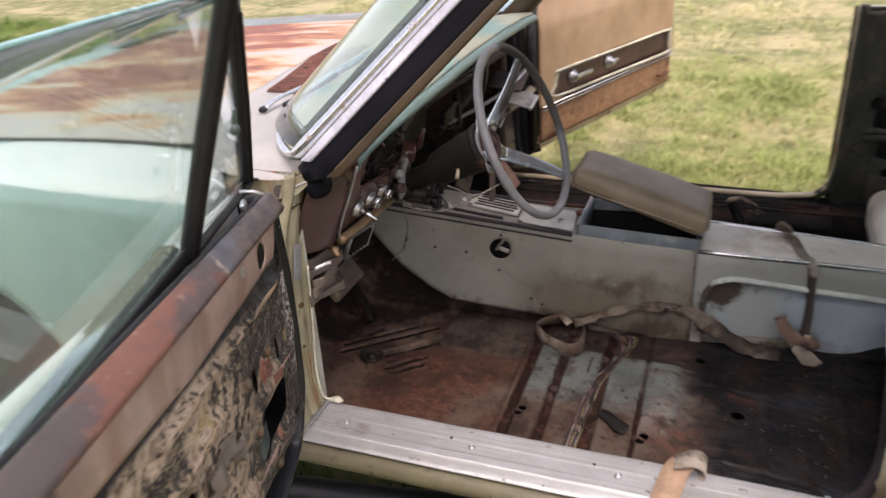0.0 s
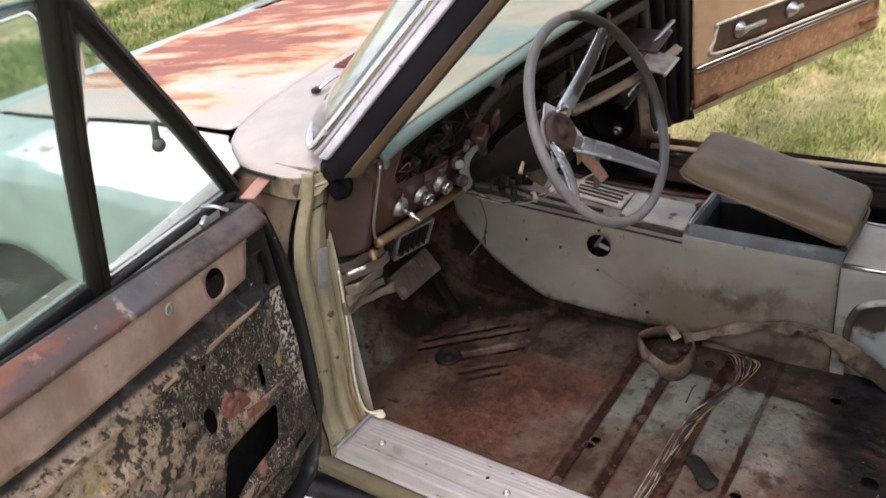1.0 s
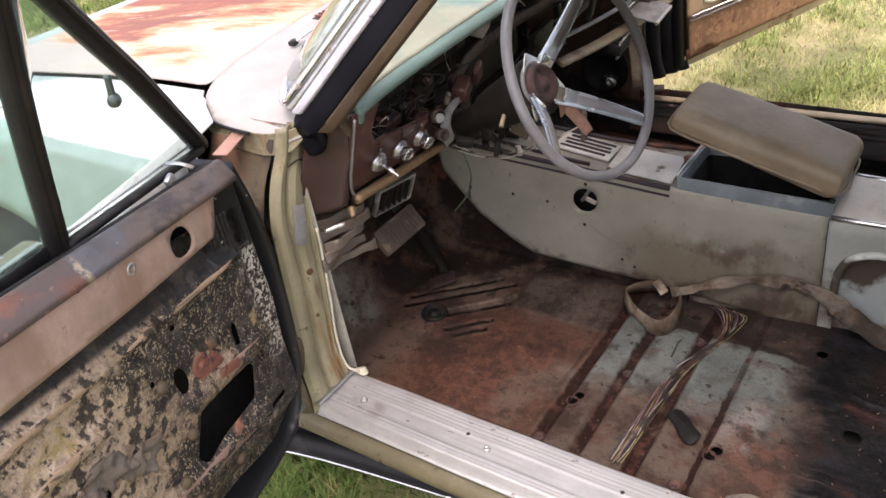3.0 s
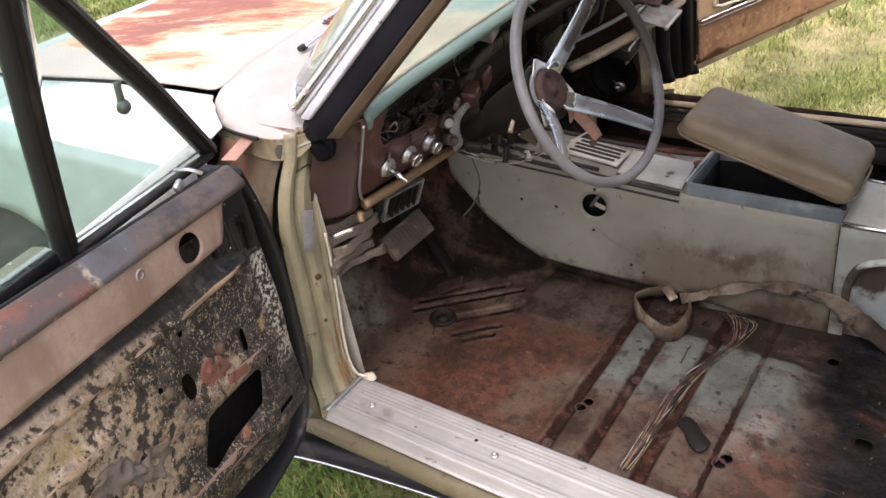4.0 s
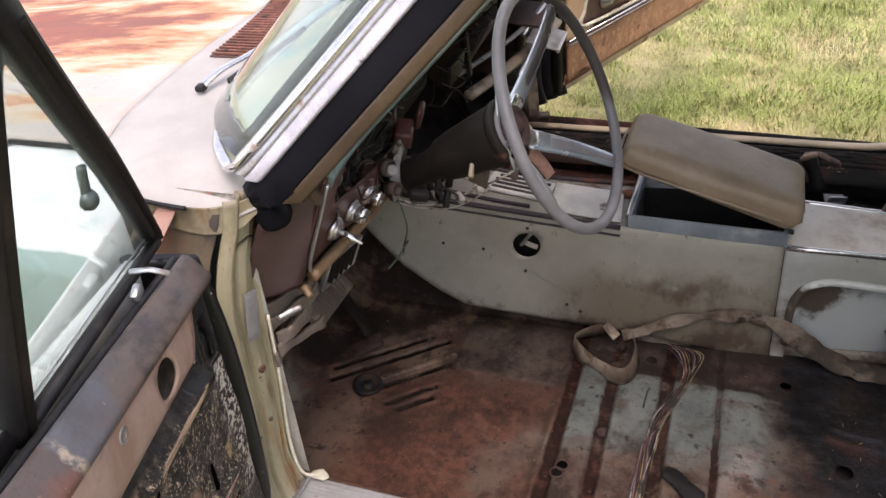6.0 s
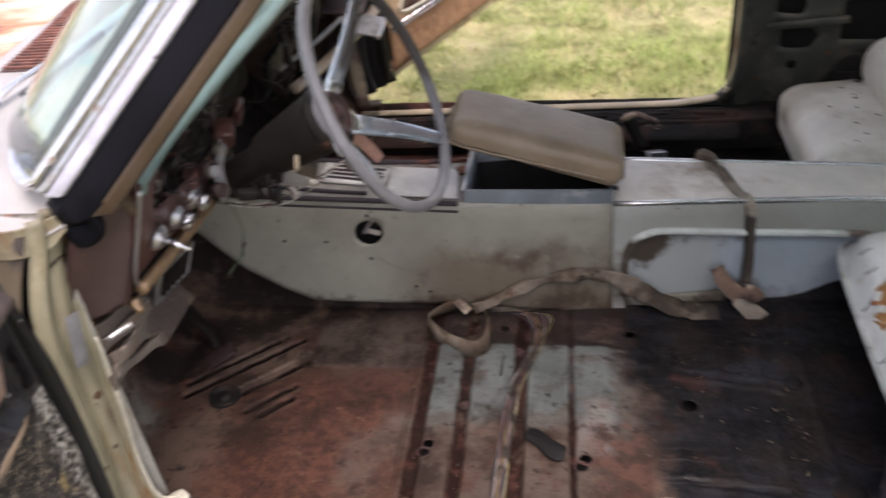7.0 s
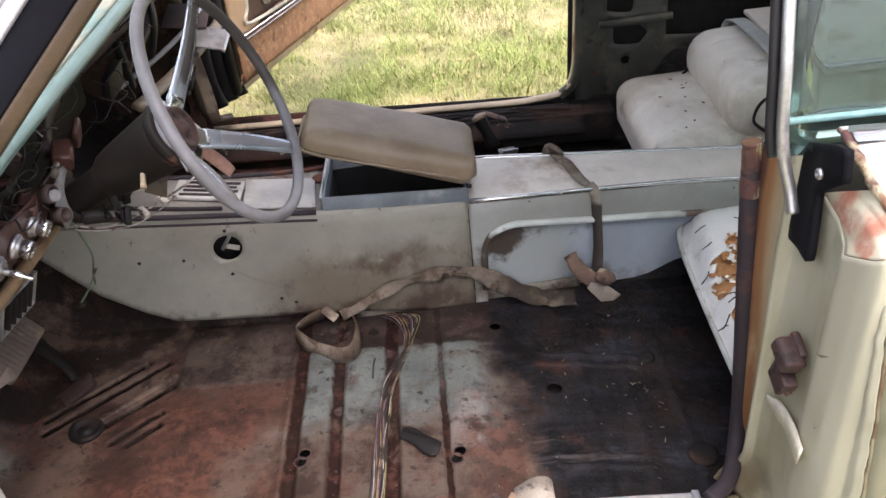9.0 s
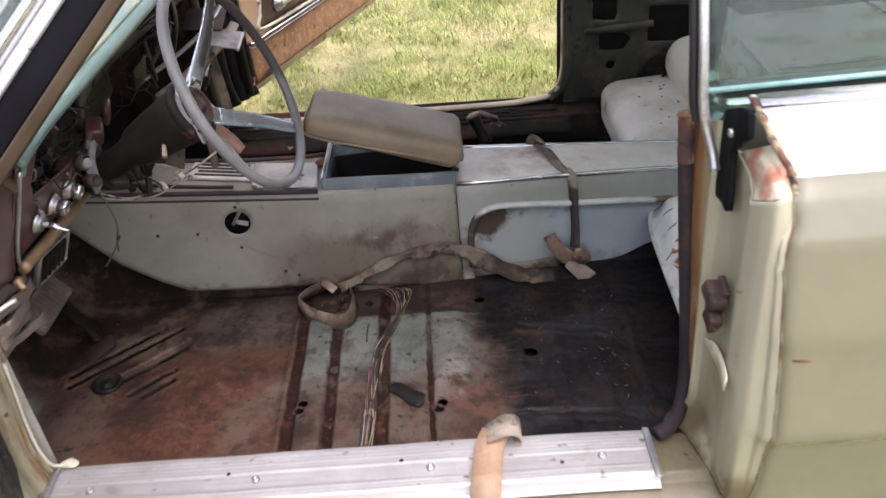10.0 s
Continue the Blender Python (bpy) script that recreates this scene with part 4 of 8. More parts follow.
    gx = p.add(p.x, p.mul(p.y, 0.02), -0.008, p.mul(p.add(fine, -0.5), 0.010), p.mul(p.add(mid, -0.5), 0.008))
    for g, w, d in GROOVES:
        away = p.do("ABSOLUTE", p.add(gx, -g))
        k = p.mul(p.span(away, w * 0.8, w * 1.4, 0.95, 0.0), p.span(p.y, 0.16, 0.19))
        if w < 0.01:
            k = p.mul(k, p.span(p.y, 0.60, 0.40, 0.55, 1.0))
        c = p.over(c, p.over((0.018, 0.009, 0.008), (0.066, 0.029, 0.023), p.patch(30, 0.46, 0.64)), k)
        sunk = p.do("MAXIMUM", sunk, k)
    # ribs: crease shade painted near black, the raised one pale
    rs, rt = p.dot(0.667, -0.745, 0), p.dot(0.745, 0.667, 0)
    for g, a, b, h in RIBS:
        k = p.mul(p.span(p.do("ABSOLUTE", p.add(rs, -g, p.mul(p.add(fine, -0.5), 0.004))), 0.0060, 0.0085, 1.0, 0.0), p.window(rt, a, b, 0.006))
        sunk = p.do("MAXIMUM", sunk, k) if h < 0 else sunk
        # pale highlight painted beside each rib
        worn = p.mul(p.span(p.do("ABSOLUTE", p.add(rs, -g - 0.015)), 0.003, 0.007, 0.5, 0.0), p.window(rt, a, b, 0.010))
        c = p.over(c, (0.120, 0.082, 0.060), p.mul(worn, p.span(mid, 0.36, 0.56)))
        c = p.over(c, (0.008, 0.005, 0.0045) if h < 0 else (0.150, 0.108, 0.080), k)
    # tar-black rear foot well with scratches and rust
    rear = p.span(p.add(wx, p.mul(wob, 0.8), p.mul(p.y, 0.10)), 0.815, 0.885)
    tar = p.over((0.0055, 0.0054, 0.0064), (0.0145, 0.0135, 0.0145), p.patch(5, 0.42, 0.66))
    tar = p.over(tar, (0.022, 0.022, 0.027), p.patch(16, 0.48, 0.66, 0.8, (0.5, 1.7, 1)))
    tar = p.over(tar, (0.046, 0.042, 0.041), p.patch(34, 0.58, 0.70, 0.6, (0.35, 1.8, 1)))
    tar = p.over(tar, (0.042, 0.019, 0.015), p.patch(11, 0.57, 0.68, 0.85))
    tar = p.over(tar, (0.09, 0.082, 0.076), p.patch(70, 0.67, 0.73, 0.7))
    streak = p.patch(9, 0.56, 0.66, 0.8, (0.25, 6.0, 1))
    tar = p.over(tar, (0.060, 0.055, 0.056), p.mul(streak, p.window(p.add(p.y, p.mul(p.x, 0.11)), 0.345, 0.46, 0.03)))
    tar = p.over(tar, (0.030, 0.034, 0.044), p.patch(6, 0.54, 0.66, 0.6))
    c = p.over(c, tar, rear)
    # nearly black all over beyond the console
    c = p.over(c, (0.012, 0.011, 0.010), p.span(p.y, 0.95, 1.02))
    far = p.mul(p.span(p.y, 1.08, 1.16), p.window(wx, -0.10, 0.42, 0.10))
    c = p.over(c, p.over((0.105, 0.036, 0.028), (0.16, 0.11, 0.095), p.patch(14, 0.54, 0.66)), p.mul(far, p.patch(5, 0.36, 0.54, 0.9)))
    # wide stains that run over all of it
    c = p.over(c, (0.022, 0.015, 0.012), p.mul(p.patch(4.5, 0.50, 0.68, 0.75), p.span(p.y, 0.24, 0.36)))
    c = p.over(c, (0.022, 0.014, 0.011), p.patch(13, 0.54, 0.66, 0.75))
    c = p.over(c, (0.120, 0.088, 0.068), p.mul(p.patch(10, 0.58, 0.68, 0.55), p.span(wx, 0.80, 0.70)))
    # pits, crumbs and dust
    c = p.over(c, (0.022, 0.015, 0.012), p.patch(38, 0.60, 0.68, 0.85))
    c = p.over(c, (0.030, 0.020, 0.016), p.patch(95, 0.58, 0.68, 0.55))
    c = p.over(c, (0.125, 0.104, 0.088), p.mul(p.patch(60, 0.66, 0.72, 0.7), p.span(rear, 1.0, 0.0)))
    relief = p.add(p.mul(big, 2.0), p.mul(mid, 1.2), p.mul(fine, 0.9), p.mul(p.noise(140, 3), 0.5))
    rough = p.blend(p.span(mid, 0.3, 0.7, 0.55, 0.85), p.span(fine, 0.35, 0.65, 0.42, 0.75), rear)
    # reflection lowered in channels and ribs to keep them dark
    p.put(p.mul(p.span(sunk, 0.0, 1.0, 1.0, 0.15), p.blend(0.16, 0.17, rear)), p.b.inputs["Specular IOR Level"])
    return p.done(c, rough, relief, 0.75, 0.006, None)


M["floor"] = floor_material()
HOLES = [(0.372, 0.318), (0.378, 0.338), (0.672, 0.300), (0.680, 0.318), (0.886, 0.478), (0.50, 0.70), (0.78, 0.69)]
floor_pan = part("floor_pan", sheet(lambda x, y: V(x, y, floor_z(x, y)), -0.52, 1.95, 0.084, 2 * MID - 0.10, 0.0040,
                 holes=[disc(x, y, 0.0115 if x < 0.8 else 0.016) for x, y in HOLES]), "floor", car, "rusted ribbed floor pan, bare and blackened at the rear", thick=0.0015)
under = bmesh.new()
box((0.7, MID, 0.20), (2.3, 1.3, 0.02), bm=under)
part("underbody", under, "black", car, "dark underside")
for x, y in HOLES[:4]:
    part("bolt_ring", sweep([V(x + 0.0125 * math.cos(k * 0.5236), y + 0.0125 * math.sin(k * 0.5236), floor_z(x, y) + 0.0005) for k in range(12)], ring(0.0016, 6), (0, 0, 1), None, True), "darkrust", floor_pan)
for x, y in ((0.352, 0.205), (0.437, 0.455), (0.640, 0.205), (0.735, 0.205), (0.535, 0.62), (0.655, 0.60)):
    part("weld_boss", lathe([(0.013, 0.0), (0.011, 0.0022), (0.008, 0.0026), (0.006, 0.0008), (0.0, 0.0006)], (x, y, floor_z(x, y)), (0, 0, 1), 14), "darkrust", floor_pan)
part("floor_plug", lathe([(0.036, 0.0), (0.034, 0.007), (0.027, 0.009), (0.022, 0.002), (0.012, 0.001), (0.010, 0.007), (0.004, 0.008)], (-0.088, 0.452, floor_z(-0.088, 0.452)), (0.1, 0, 1)), "cavity", floor_pan, "black rubber floor plug")
part("floor_plug", lathe([(0.03, 0.0), (0.029, 0.004), (0.02, 0.005), (0.0, 0.001)], (1.14, 0.285, floor_z(1.14, 0.285)), (0, 0, 1)), "cavity", floor_pan)
part("floor_plug", lathe([(0.018, 0.0), (0.017, 0.004), (0.01, 0.005), (0.0, 0.003)], (1.10, 0.56, floor_z(1.10, 0.56)), (0, 0, 1)), "cavity", floor_pan)
part("firewall", sheet(lambda y, z: V(-0.50 - 0.04 * math.sin(z * 9), y, z), 0.06, 2 * MID - 0.06, 0.30, 0.96, 0.04), "cavity", car, "dark greasy firewall", thick=0.003)

# rockers and sill plates
ROCKER = [(0.0, 0.372), (-0.010, 0.358), (-0.036, 0.354), (-0.046, 0.344), (-0.048, 0.328), (-0.036, 0.312), (0.0, 0.300), (0.06, 0.29), (0.12, 0.29), (0.118, 0.300), (0.088, 0.372)]


def mirror_y(bm):
    for v in bm.verts:
        v.co.y = 2 * MID - v.co.y
    bmesh.ops.reverse_faces(bm, faces=bm.faces[:])
    return bm


def rocker():
    bm = bmesh.new()
    rings = [[bm.verts.new((x, y, z)) for y, z in ROCKER] for x in (-0.16, 0.0, 0.5, 1.0, 1.24)]
    for a, b in zip(rings, rings[1:]):
        for k in range(len(ROCKER)):
            j = (k + 1) % len(ROCKER)
            bm.faces.new((a[k], b[k], b[j], a[j]))
    return bm


part("rocker", rocker(), "rocker", car, "old gold rocker panel", bevel=0.004)
def lowered(bm):
    """The far sill lies a little lower and nearer than a mirror of this one."""
    bmesh.ops.translate(bm, verts=bm.verts[:], vec=(0, -0.115, -0.034))
    return bm


part("rocker", lowered(mirror_y(rocker())), "farsill", car, "dark far rocker panel", bevel=0.004)


def sill_z(y):
    z = 0.386
    for c in (0.004, 0.012, 0.020, 0.062, 0.070, 0.078, 0.086, 0.094):
        z += 0.0020 * max(0.0, 1 - abs(y - c) / 0.0036)
    return z - 0.02 * smooth(0.004, -0.014, y)


SILL = 0.011


def sill_sheet(x, y):
    return V(x, y - SILL - 0.006 * smooth(0.70, 1.05, x) * smooth(0.0, 0.10, y) + 0.002 * noise.noise(V(x * 5, 3, 0)), sill_z(y) + 0.0012 * noise.noise(V(x * 9, y * 9, 1)))


sill_plate = part("sill_plate", sheet(sill_sheet, -0.03, 1.055, -0.016, 0.105, 0.0030), "alu", car, "scuffed ribbed aluminium sill plate", thick=0.002)
for x in (0.055, 0.352, 0.662, 0.963):
    screw(V(x, 0.043 - SILL, 0.389), (0, 0, 1), 0.0075, "screw", sill_plate)
for x, y in ((0.892, 0.035), (0.30, 0.06), (0.61, 0.064)):
    part("screw_hole", lathe([(0.004, 0.0004), (0.0035, 0.0008), (0.0, 0.0008)], (x, y - SILL, 0.3875), (0, 0, 1), 10), "black", sill_plate)
part("end_cap", box((-0.024, 0.045 - SILL, 0.392), (0.020, 0.118, 0.006), basis((1, 0, 0.5), (0, 0, 1)), 0.002), "dull_chrome", sill_plate)
part("end_cap", box((1.050, 0.042 - SILL, 0.391), (0.012, 0.112, 0.005), None, 0.002), "dull_chrome", sill_plate)
part("sill_inner", sheet(lambda x, v: V(x, 2 * MID - 0.160 - v, 0.350 - 0.5 * v), -0.03, 1.14, 0.0, 0.10, 0.02), "farsill", car, "dark inner side of the far sill", thick=0.003)
part("sill_plate", lowered(mirror_y(sheet(sill_sheet, -0.03, 1.10, -0.03, 0.030, 0.012))), "farsill", car, "rotten dark passenger sill", thick=0.002)
def tatters(x, v):
    n = noise.noise(V(x * 22, v * 3, 5)) + 0.5 * noise.noise(V(x * 60, v * 9, 2))
    return V(x + 0.01 * n, 2 * MID - 0.152 - 0.040 * v - 0.016 * n * v, 0.352 + 0.009 * n * math.sin(v * 3) - 0.02 * v * v)


part("carpet_edge", sheet(tatters, -0.03, 1.10, 0.0, 1.0, 0.03), "farsill", car, "tattered dark carpet along the far sill", thick=0.004)

# front door jamb, driver's side
JAMB_OUT = [(0.36, -0.025), (0.411, -0.017), (0.532, 0.001), (0.636, 0.012), (0.723, 0.019), (0.784, 0.024), (0.835, 0.040), (0.881, 0.062), (0.908, 0.076), (0.955, 0.088)]
JAMB_IN = [(0.36, 0.088), (0.39, 0.082), (0.445, 0.077), (0.527, 0.087), (0.605, 0.099), (0.708, 0.108), (0.76, 0.111), (0.815, 0.123), (0.883, 0.150), (0.955, 0.165)]
JAMB = [(0.0, -0.014), (0.06, -0.003), (0.16, 0.002), (0.30, -0.001), (0.36, -0.006), (0.40, -0.013), (0.45, -0.013), (0.49, -0.002), (0.60, 0.003), (0.76, 0.001), (0.84, -0.002), (0.88, -0.010), (0.94, -0.010), (1.0, 0.002)]


def jamb_front(u, z):
    """u runs across the jamb from its outer edge, z up."""
    a, b = lerp(JAMB_OUT, z), lerp(JAMB_IN, z)
    w = 0.05 * math.sin(z * 9)
    return V(-0.045 + lerp(JAMB, u + w * u * (1 - u) * 4) + 0.018 * smooth(0.48, 0.37, z) + 0.012 * smooth(0.85, 0.95, z), a + (b - a) * u, z + 0.0)


def hinge_side(u, z):
    p = jamb_front(0.0, z)
    return p + V(-0.010 - 0.15 * u, -0.10 * u * smooth(0.98, 0.6, z) - 0.01 * u, 0) + V(0.012 * math.sin(u * 9 + z * 7), 0, 0)


part("door_jamb", sheet(jamb_front, 0.0, 1.0, 0.36, 0.955, 0.012), "olive", car, "gold-green painted front door jamb with rust streaks", thick=0.002, offset=1)
part("jamb_crack", sweep(curve([jamb_front(0.05, 0.888) + V(0.002, 0, 0), jamb_front(0.3, 0.880) + V(0.004, 0, 0), jamb_front(0.55, 0.884) + V(0.003, 0, 0), jamb_front(0.8, 0.872) + V(0.003, 0, 0)], 5), rect(0.0025, 0.003), (1, 0, 0)), "hingerust", car, "rusty crack across the jamb")
part("hinge_pillar", sheet(hinge_side, 0.0, 1.0, 0.36, 0.935, 0.03), "hingerust", car, "rust-brown hinge pillar", thick=0.002, offset=1)
kick = part("kick_panel", sheet(lambda x, z: V(x, 0.115 + 0.02 * smooth(-0.1, -0.3, x), z), -0.50, -0.04, 0.28, 0.95, 0.03), "kick", car, "rust-stained kick panel", thick=0.003)
part("trim_strip", sweep(curve([jamb_front(1.0, z) + V(0.004, 0.002, 0) for z in (0.735, 0.66, 0.58, 0.50, 0.44, 0.405)] + [V(-0.006, 0.092, 0.396)], 5), rect(0.0055, 0.004), (0, 1, 0)), "cream", car, "torn off-white trim strip")
part("trim_scrap", sheet(lambda u, v: V(-0.010 + u, 0.092 + v, 0.394 + 0.010 * math.sin(u * 50) * v * 20), -0.012, 0.030, -0.008, 0.020, 0.006, keep=poly([(-0.010, 0.010), (0.005, 0.018), (0.028, 0.004), (0.018, -0.006), (-0.010, -0.004)])), "cream", car, thick=0.002)
pa, pb = jamb_front(0.52, 0.722), jamb_front(0.62, 0.806)
pc = jamb_front(0.56, 0.764) + V(0.006, 0, 0)
tag_m = basis(pb - pa, (1, -0.15, 0))
plate = part("data_plate", box(pc, (0.082, 0.026, 0.002), tag_m, 0.0008), "greyplastic", car, "small grey data plate with worn lettering")
for k in range(9):
    w = 0.010 + 0.006 * ((k * 7) % 3) / 2
    part("plate_text", box(pc + tag_m @ V(0.032 - 0.008 * k, 0.002 * (k % 2), 0.0014), (0.002, w, 0.0006), tag_m, 0.0), "greyplastic", plate, flat=True)
for z in (0.66, 0.56):
    screw(jamb_front(0.6, z) + V(0.002, 0, 0), (1, -0.2, 0), 0.007 if z > 0.6 else 0.004, "bolt", car, "hingerust")
for c, e in (((-0.075, -0.015, 0.80), (0.05, 0.04, 0.10)), ((-0.07, -0.02, 0.50), (0.05, 0.05, 0.09))):
    part("door_hinge", box(c, e, Euler((0.1, 0.15, 0.1)).to_matrix(), 0.006), "hingerust", car, "rusty door hinge")

# cowl, hood and fender
def hood_z(x, y):
    d = (y - MID) / 0.75
    return 0.965 + 0.028 * (1 - d * d) * (1 - 0.6 * smooth(-0.5, -1.4, x)) - 0.045 * smooth(-0.40, -1.40, x) - 0.10 * smooth(-1.32, -1.66, x) + 0.008 * channel(d, 0.0, 0.08)


HOOD = poly([(-0.368, 0.213), (-0.390, 0.28), (-0.404, 0.375), (-0.414, 0.47), (-0.423, 0.62), (-0.428, MID), (-0.423, 1.15), (-0.404, 1.395), (-0.368, 1.557), (-1.58, 1.54), (-1.62, 1.40), (-1.64, MID), (-1.62, 0.37), (-1.58, 0.23)], 0.0225)
hood = part("hood", sheet(lambda x, y: V(x, y, hood_z(x, y)), -1.66, -0.33, 0.17, 1.60, 0.022, keep=HOOD), "hood", car, "sun-bleached hood with large red-oxide rust patches", thick=0.004)


def cowl_z(x, y):
    d = (y - MID) / 0.75
    edge = max(0.0, 0.20 - y)
    return 0.968 + 0.028 * (1 - d * d) - 0.25 * edge * edge / 0.1 - 0.012 * smooth(-0.12, 0.0, x)


COWL = poly([(-0.303, 0.163), (-0.264, 0.122), (-0.205, 0.096), (-0.15, 0.086), (-0.08, 0.085), (-0.035, 0.105), (0.0, 0.13), (0.0, 1.64), (-0.035, 1.665), (-0.08, 1.685), (-0.17, 1.685), (-0.245, 1.655), (-0.285, 1.615), (-0.316, 1.57), (-0.352, 1.49), (-0.368, 1.395), (-0.388, 1.12), (-0.392, MID), (-0.387, 0.64), (-0.377, 0.47), (-0.367, 0.375), (-0.352, 0.28), (-0.326, 0.205)], 0.0095)
cowl = part("cowl_panel", sheet(lambda x, y: V(x, y, cowl_z(x, y)), -0.48, 0.01, 0.07, 1.70, 0.014, keep=COWL), "white", car, "chalky white cowl panel below the windshield", thick=0.004)
def vent_x(y):
    """The middle of the cowl vent, which follows the hood's edge."""
    return -0.300 - 0.055 * smooth(0.5, 1.0, y)


grille = part("cowl_grille", sheet(lambda u, y: V(vent_x(y) + u, y, cowl_z(vent_x(y) + u, y) + 0.0035), -0.050, 0.050, 0.53, 1.06, 0.02), "maroon", car, "slotted brown cowl vent", thick=0.003)
for k in range(36):
    y = 0.537 + k * 0.0145
    part("slat", box((vent_x(y), y, cowl_z(vent_x(y), y) + 0.0065), (0.094, 0.0062, 0.004), None, 0.001), "redrust", grille)
rimline = curve([(-0.318, 0.165, 0.955), (-0.270, 0.108, 0.951), (-0.17, 0.078, 0.948), (-0.08, 0.078, 0.945), (-0.035, 0.100, 0.947), (-0.005, 0.126, 0.955)], 6)


def cowl_drop(u, v):
    p = rimline[min(int(u), len(rimline) - 2)].lerp(rimline[min(int(u), len(rimline) - 2) + 1], u - min(int(u), len(rimline) - 2))
    depth = lerp([(-0.30, 0.006), (-0.2, 0.026), (-0.08, 0.040), (-0.03, 0.040), (0.0, 0.02)], p.x)
    return p + V(0.0, 0.003 - 0.010 * v * v, -depth * v)


part("cowl_edge", sweep(curve([(-0.330, 0.185, 0.957), (-0.312, 0.150, 0.955), (-0.268, 0.107, 0.953), (-0.205, 0.081, 0.951), (-0.15, 0.071, 0.950), (-0.10, 0.070, 0.948)], 6), ring(0.0035, 6), None), "rubber", cowl, "dark line along the cowl's edge")
part("cowl_side", sheet(lambda a, v: cowl_drop(a * 20, v), 0.0, 1.499, 0.0, 1.0, 0.06), "olive", cowl, "gold paint showing on the cowl's edge", thick=0.003)

FENDER = [(0.185, 0.958), (0.14, 0.962), (0.06, 0.962), (-0.02, 0.958), (-0.055, 0.945), (-0.072, 0.915), (-0.078, 0.86), (-0.082, 0.74), (-0.078, 0.58), (-0.062, 0.42), (-0.045, 0.28)]


def fender(u, v):
    """u runs down the section, v is x."""
    k = min(int(u), len(FENDER) - 2)
    t = u - k
    y, z = (FENDER[k][i] + (FENDER[k + 1][i] - FENDER[k][i]) * t for i in (0, 1))
    return V(v, y + 0.02 * smooth(-1.0, -1.7, v), z - 0.045 * smooth(-0.45, -1.45, v) - 0.09 * smooth(-1.40, -1.88, v))


def arch(u, v):
    p = fender(u * 10, v)
    return math.hypot(v + 0.93, (p.z - 0.36)) - 0.36 if u > 0.55 else 1.0


FT = poly([(0.0, -1.9), (1.0, -1.9), (1.0, -0.20), (0.55, -0.155), (0.33, -0.150), (0.19, -0.190), (0.12, -0.276), (0.06, -0.325), (0.0, -0.352)])
part("front_fender", sheet(lambda u, v: fender(u * 10, v), 0.0, 1.0, -1.9, -0.14, 0.02, keep=FT, holes=[arch]), "fender", car, "pale turquoise front fender with a white chalky top", thick=0.004)
part("front_fender", mirror_y(sheet(lambda u, v: fender(u * 10, v), 0.0, 1.0, -1.9, -0.14, 0.04, keep=FT, holes=[arch])), "farfender", car, thick=0.004)
part("fender_tab", box((-0.128, 0.045, 0.936), (0.030, 0.085, 0.003), Euler((0.06, 0.05, 0.35)).to_matrix(), 0.002), "pinkrust", car, "bent pink-primed fender bracket")
well = bmesh.new()
lathe([(0.40, -0.02), (0.40, 0.28), (0.05, 0.28)], (-0.93, -0.03, 0.38), (0, 1, 0), 28, well)
part("wheel_well", well, "black", car, "dark wheel well")
wheel = part("wheel", lathe([(0.20, 0.0), (0.24, -0.015), (0.31, -0.01), (0.33, 0.02), (0.335, 0.10), (0.33, 0.16), (0.30, 0.19)], (-0.93, 0.0, 0.325), (0, 1, 0), 36), "tyre", car, "old black tyre")
part("rim", lathe([(0.20, 0.0), (0.19, 0.01), (0.16, 0.05), (0.08, 0.035), (0.0, 0.03)], (-0.93, 0.0, 0.325), (0, 1, 0), 28), "dull_chrome", wheel)
nose = bmesh.new()
box((-1.77, MID, 0.64), (0.22, 1.66, 0.38), None, 0.05, nose, 3)
part("nose", nose, "fender", car, "front end of the car")
bay = bmesh.new()
box((-1.05, MID, 0.80), (1.1, 1.30, 0.10), None, 0.02, bay)
part("engine_bay", bay, "black", car)

# windshield, its pillars and trim
def post_line(s):
    """The driver's windshield pillar: s is metres above the cowl."""
    return V(-0.015 + 0.98 * s + 0.05 * s * s, 0.124 + 0.34 * s, 0.985 + s)


def glass_point(u, v):
    """u across (-1 to 1), v metres up."""
    p = post_line(v)
    half = MID - p.y - 0.012
    return V(p.x - 0.205 * (1 - abs(u) ** 5.5) - 0.02, MID + u * half, p.z + 0.008 * (1 - u * u))


ws = sheet(lambda u, v: glass_point(u, v), -1.0, 1.0, 0.005, 0.38, 0.045)
windshield = part("windshield", ws, "glass", car, "dusty green-tinted windshield", thick=0.005)
windshield.visible_shadow = False
chrome_path = [post_line(0.36) + V(-0.022, -0.008, 0), post_line(0.2) + V(-0.024, -0.010, 0), post_line(0.09) + V(-0.026, -0.010, 0), post_line(0.025) + V(-0.030, -0.008, 0), V(-0.048, 0.130, 0.988), V(-0.080, 0.157, 0.985), V(-0.116, 0.200, 0.986), V(-0.146, 0.255, 0.988), V(-0.178, 0.34, 0.992), V(-0.205, 0.46, 0.996), V(-0.222, 0.62, 1.000), V(-0.230, MID, 1.003)]
ct = sweep(curve(chrome_path, 5), rect(0.020, 0.012, 0.004), (0.2, -0.3, 1))
part("windshield_trim", ct, "chrome", car, "bright windshield trim curling round the glass corner")
part("windshield_trim", mirror_y(sweep(curve(chrome_path, 3), rect(0.024, 0.014, 0.004), (0.2, -0.3, 1))), "chrome", car)


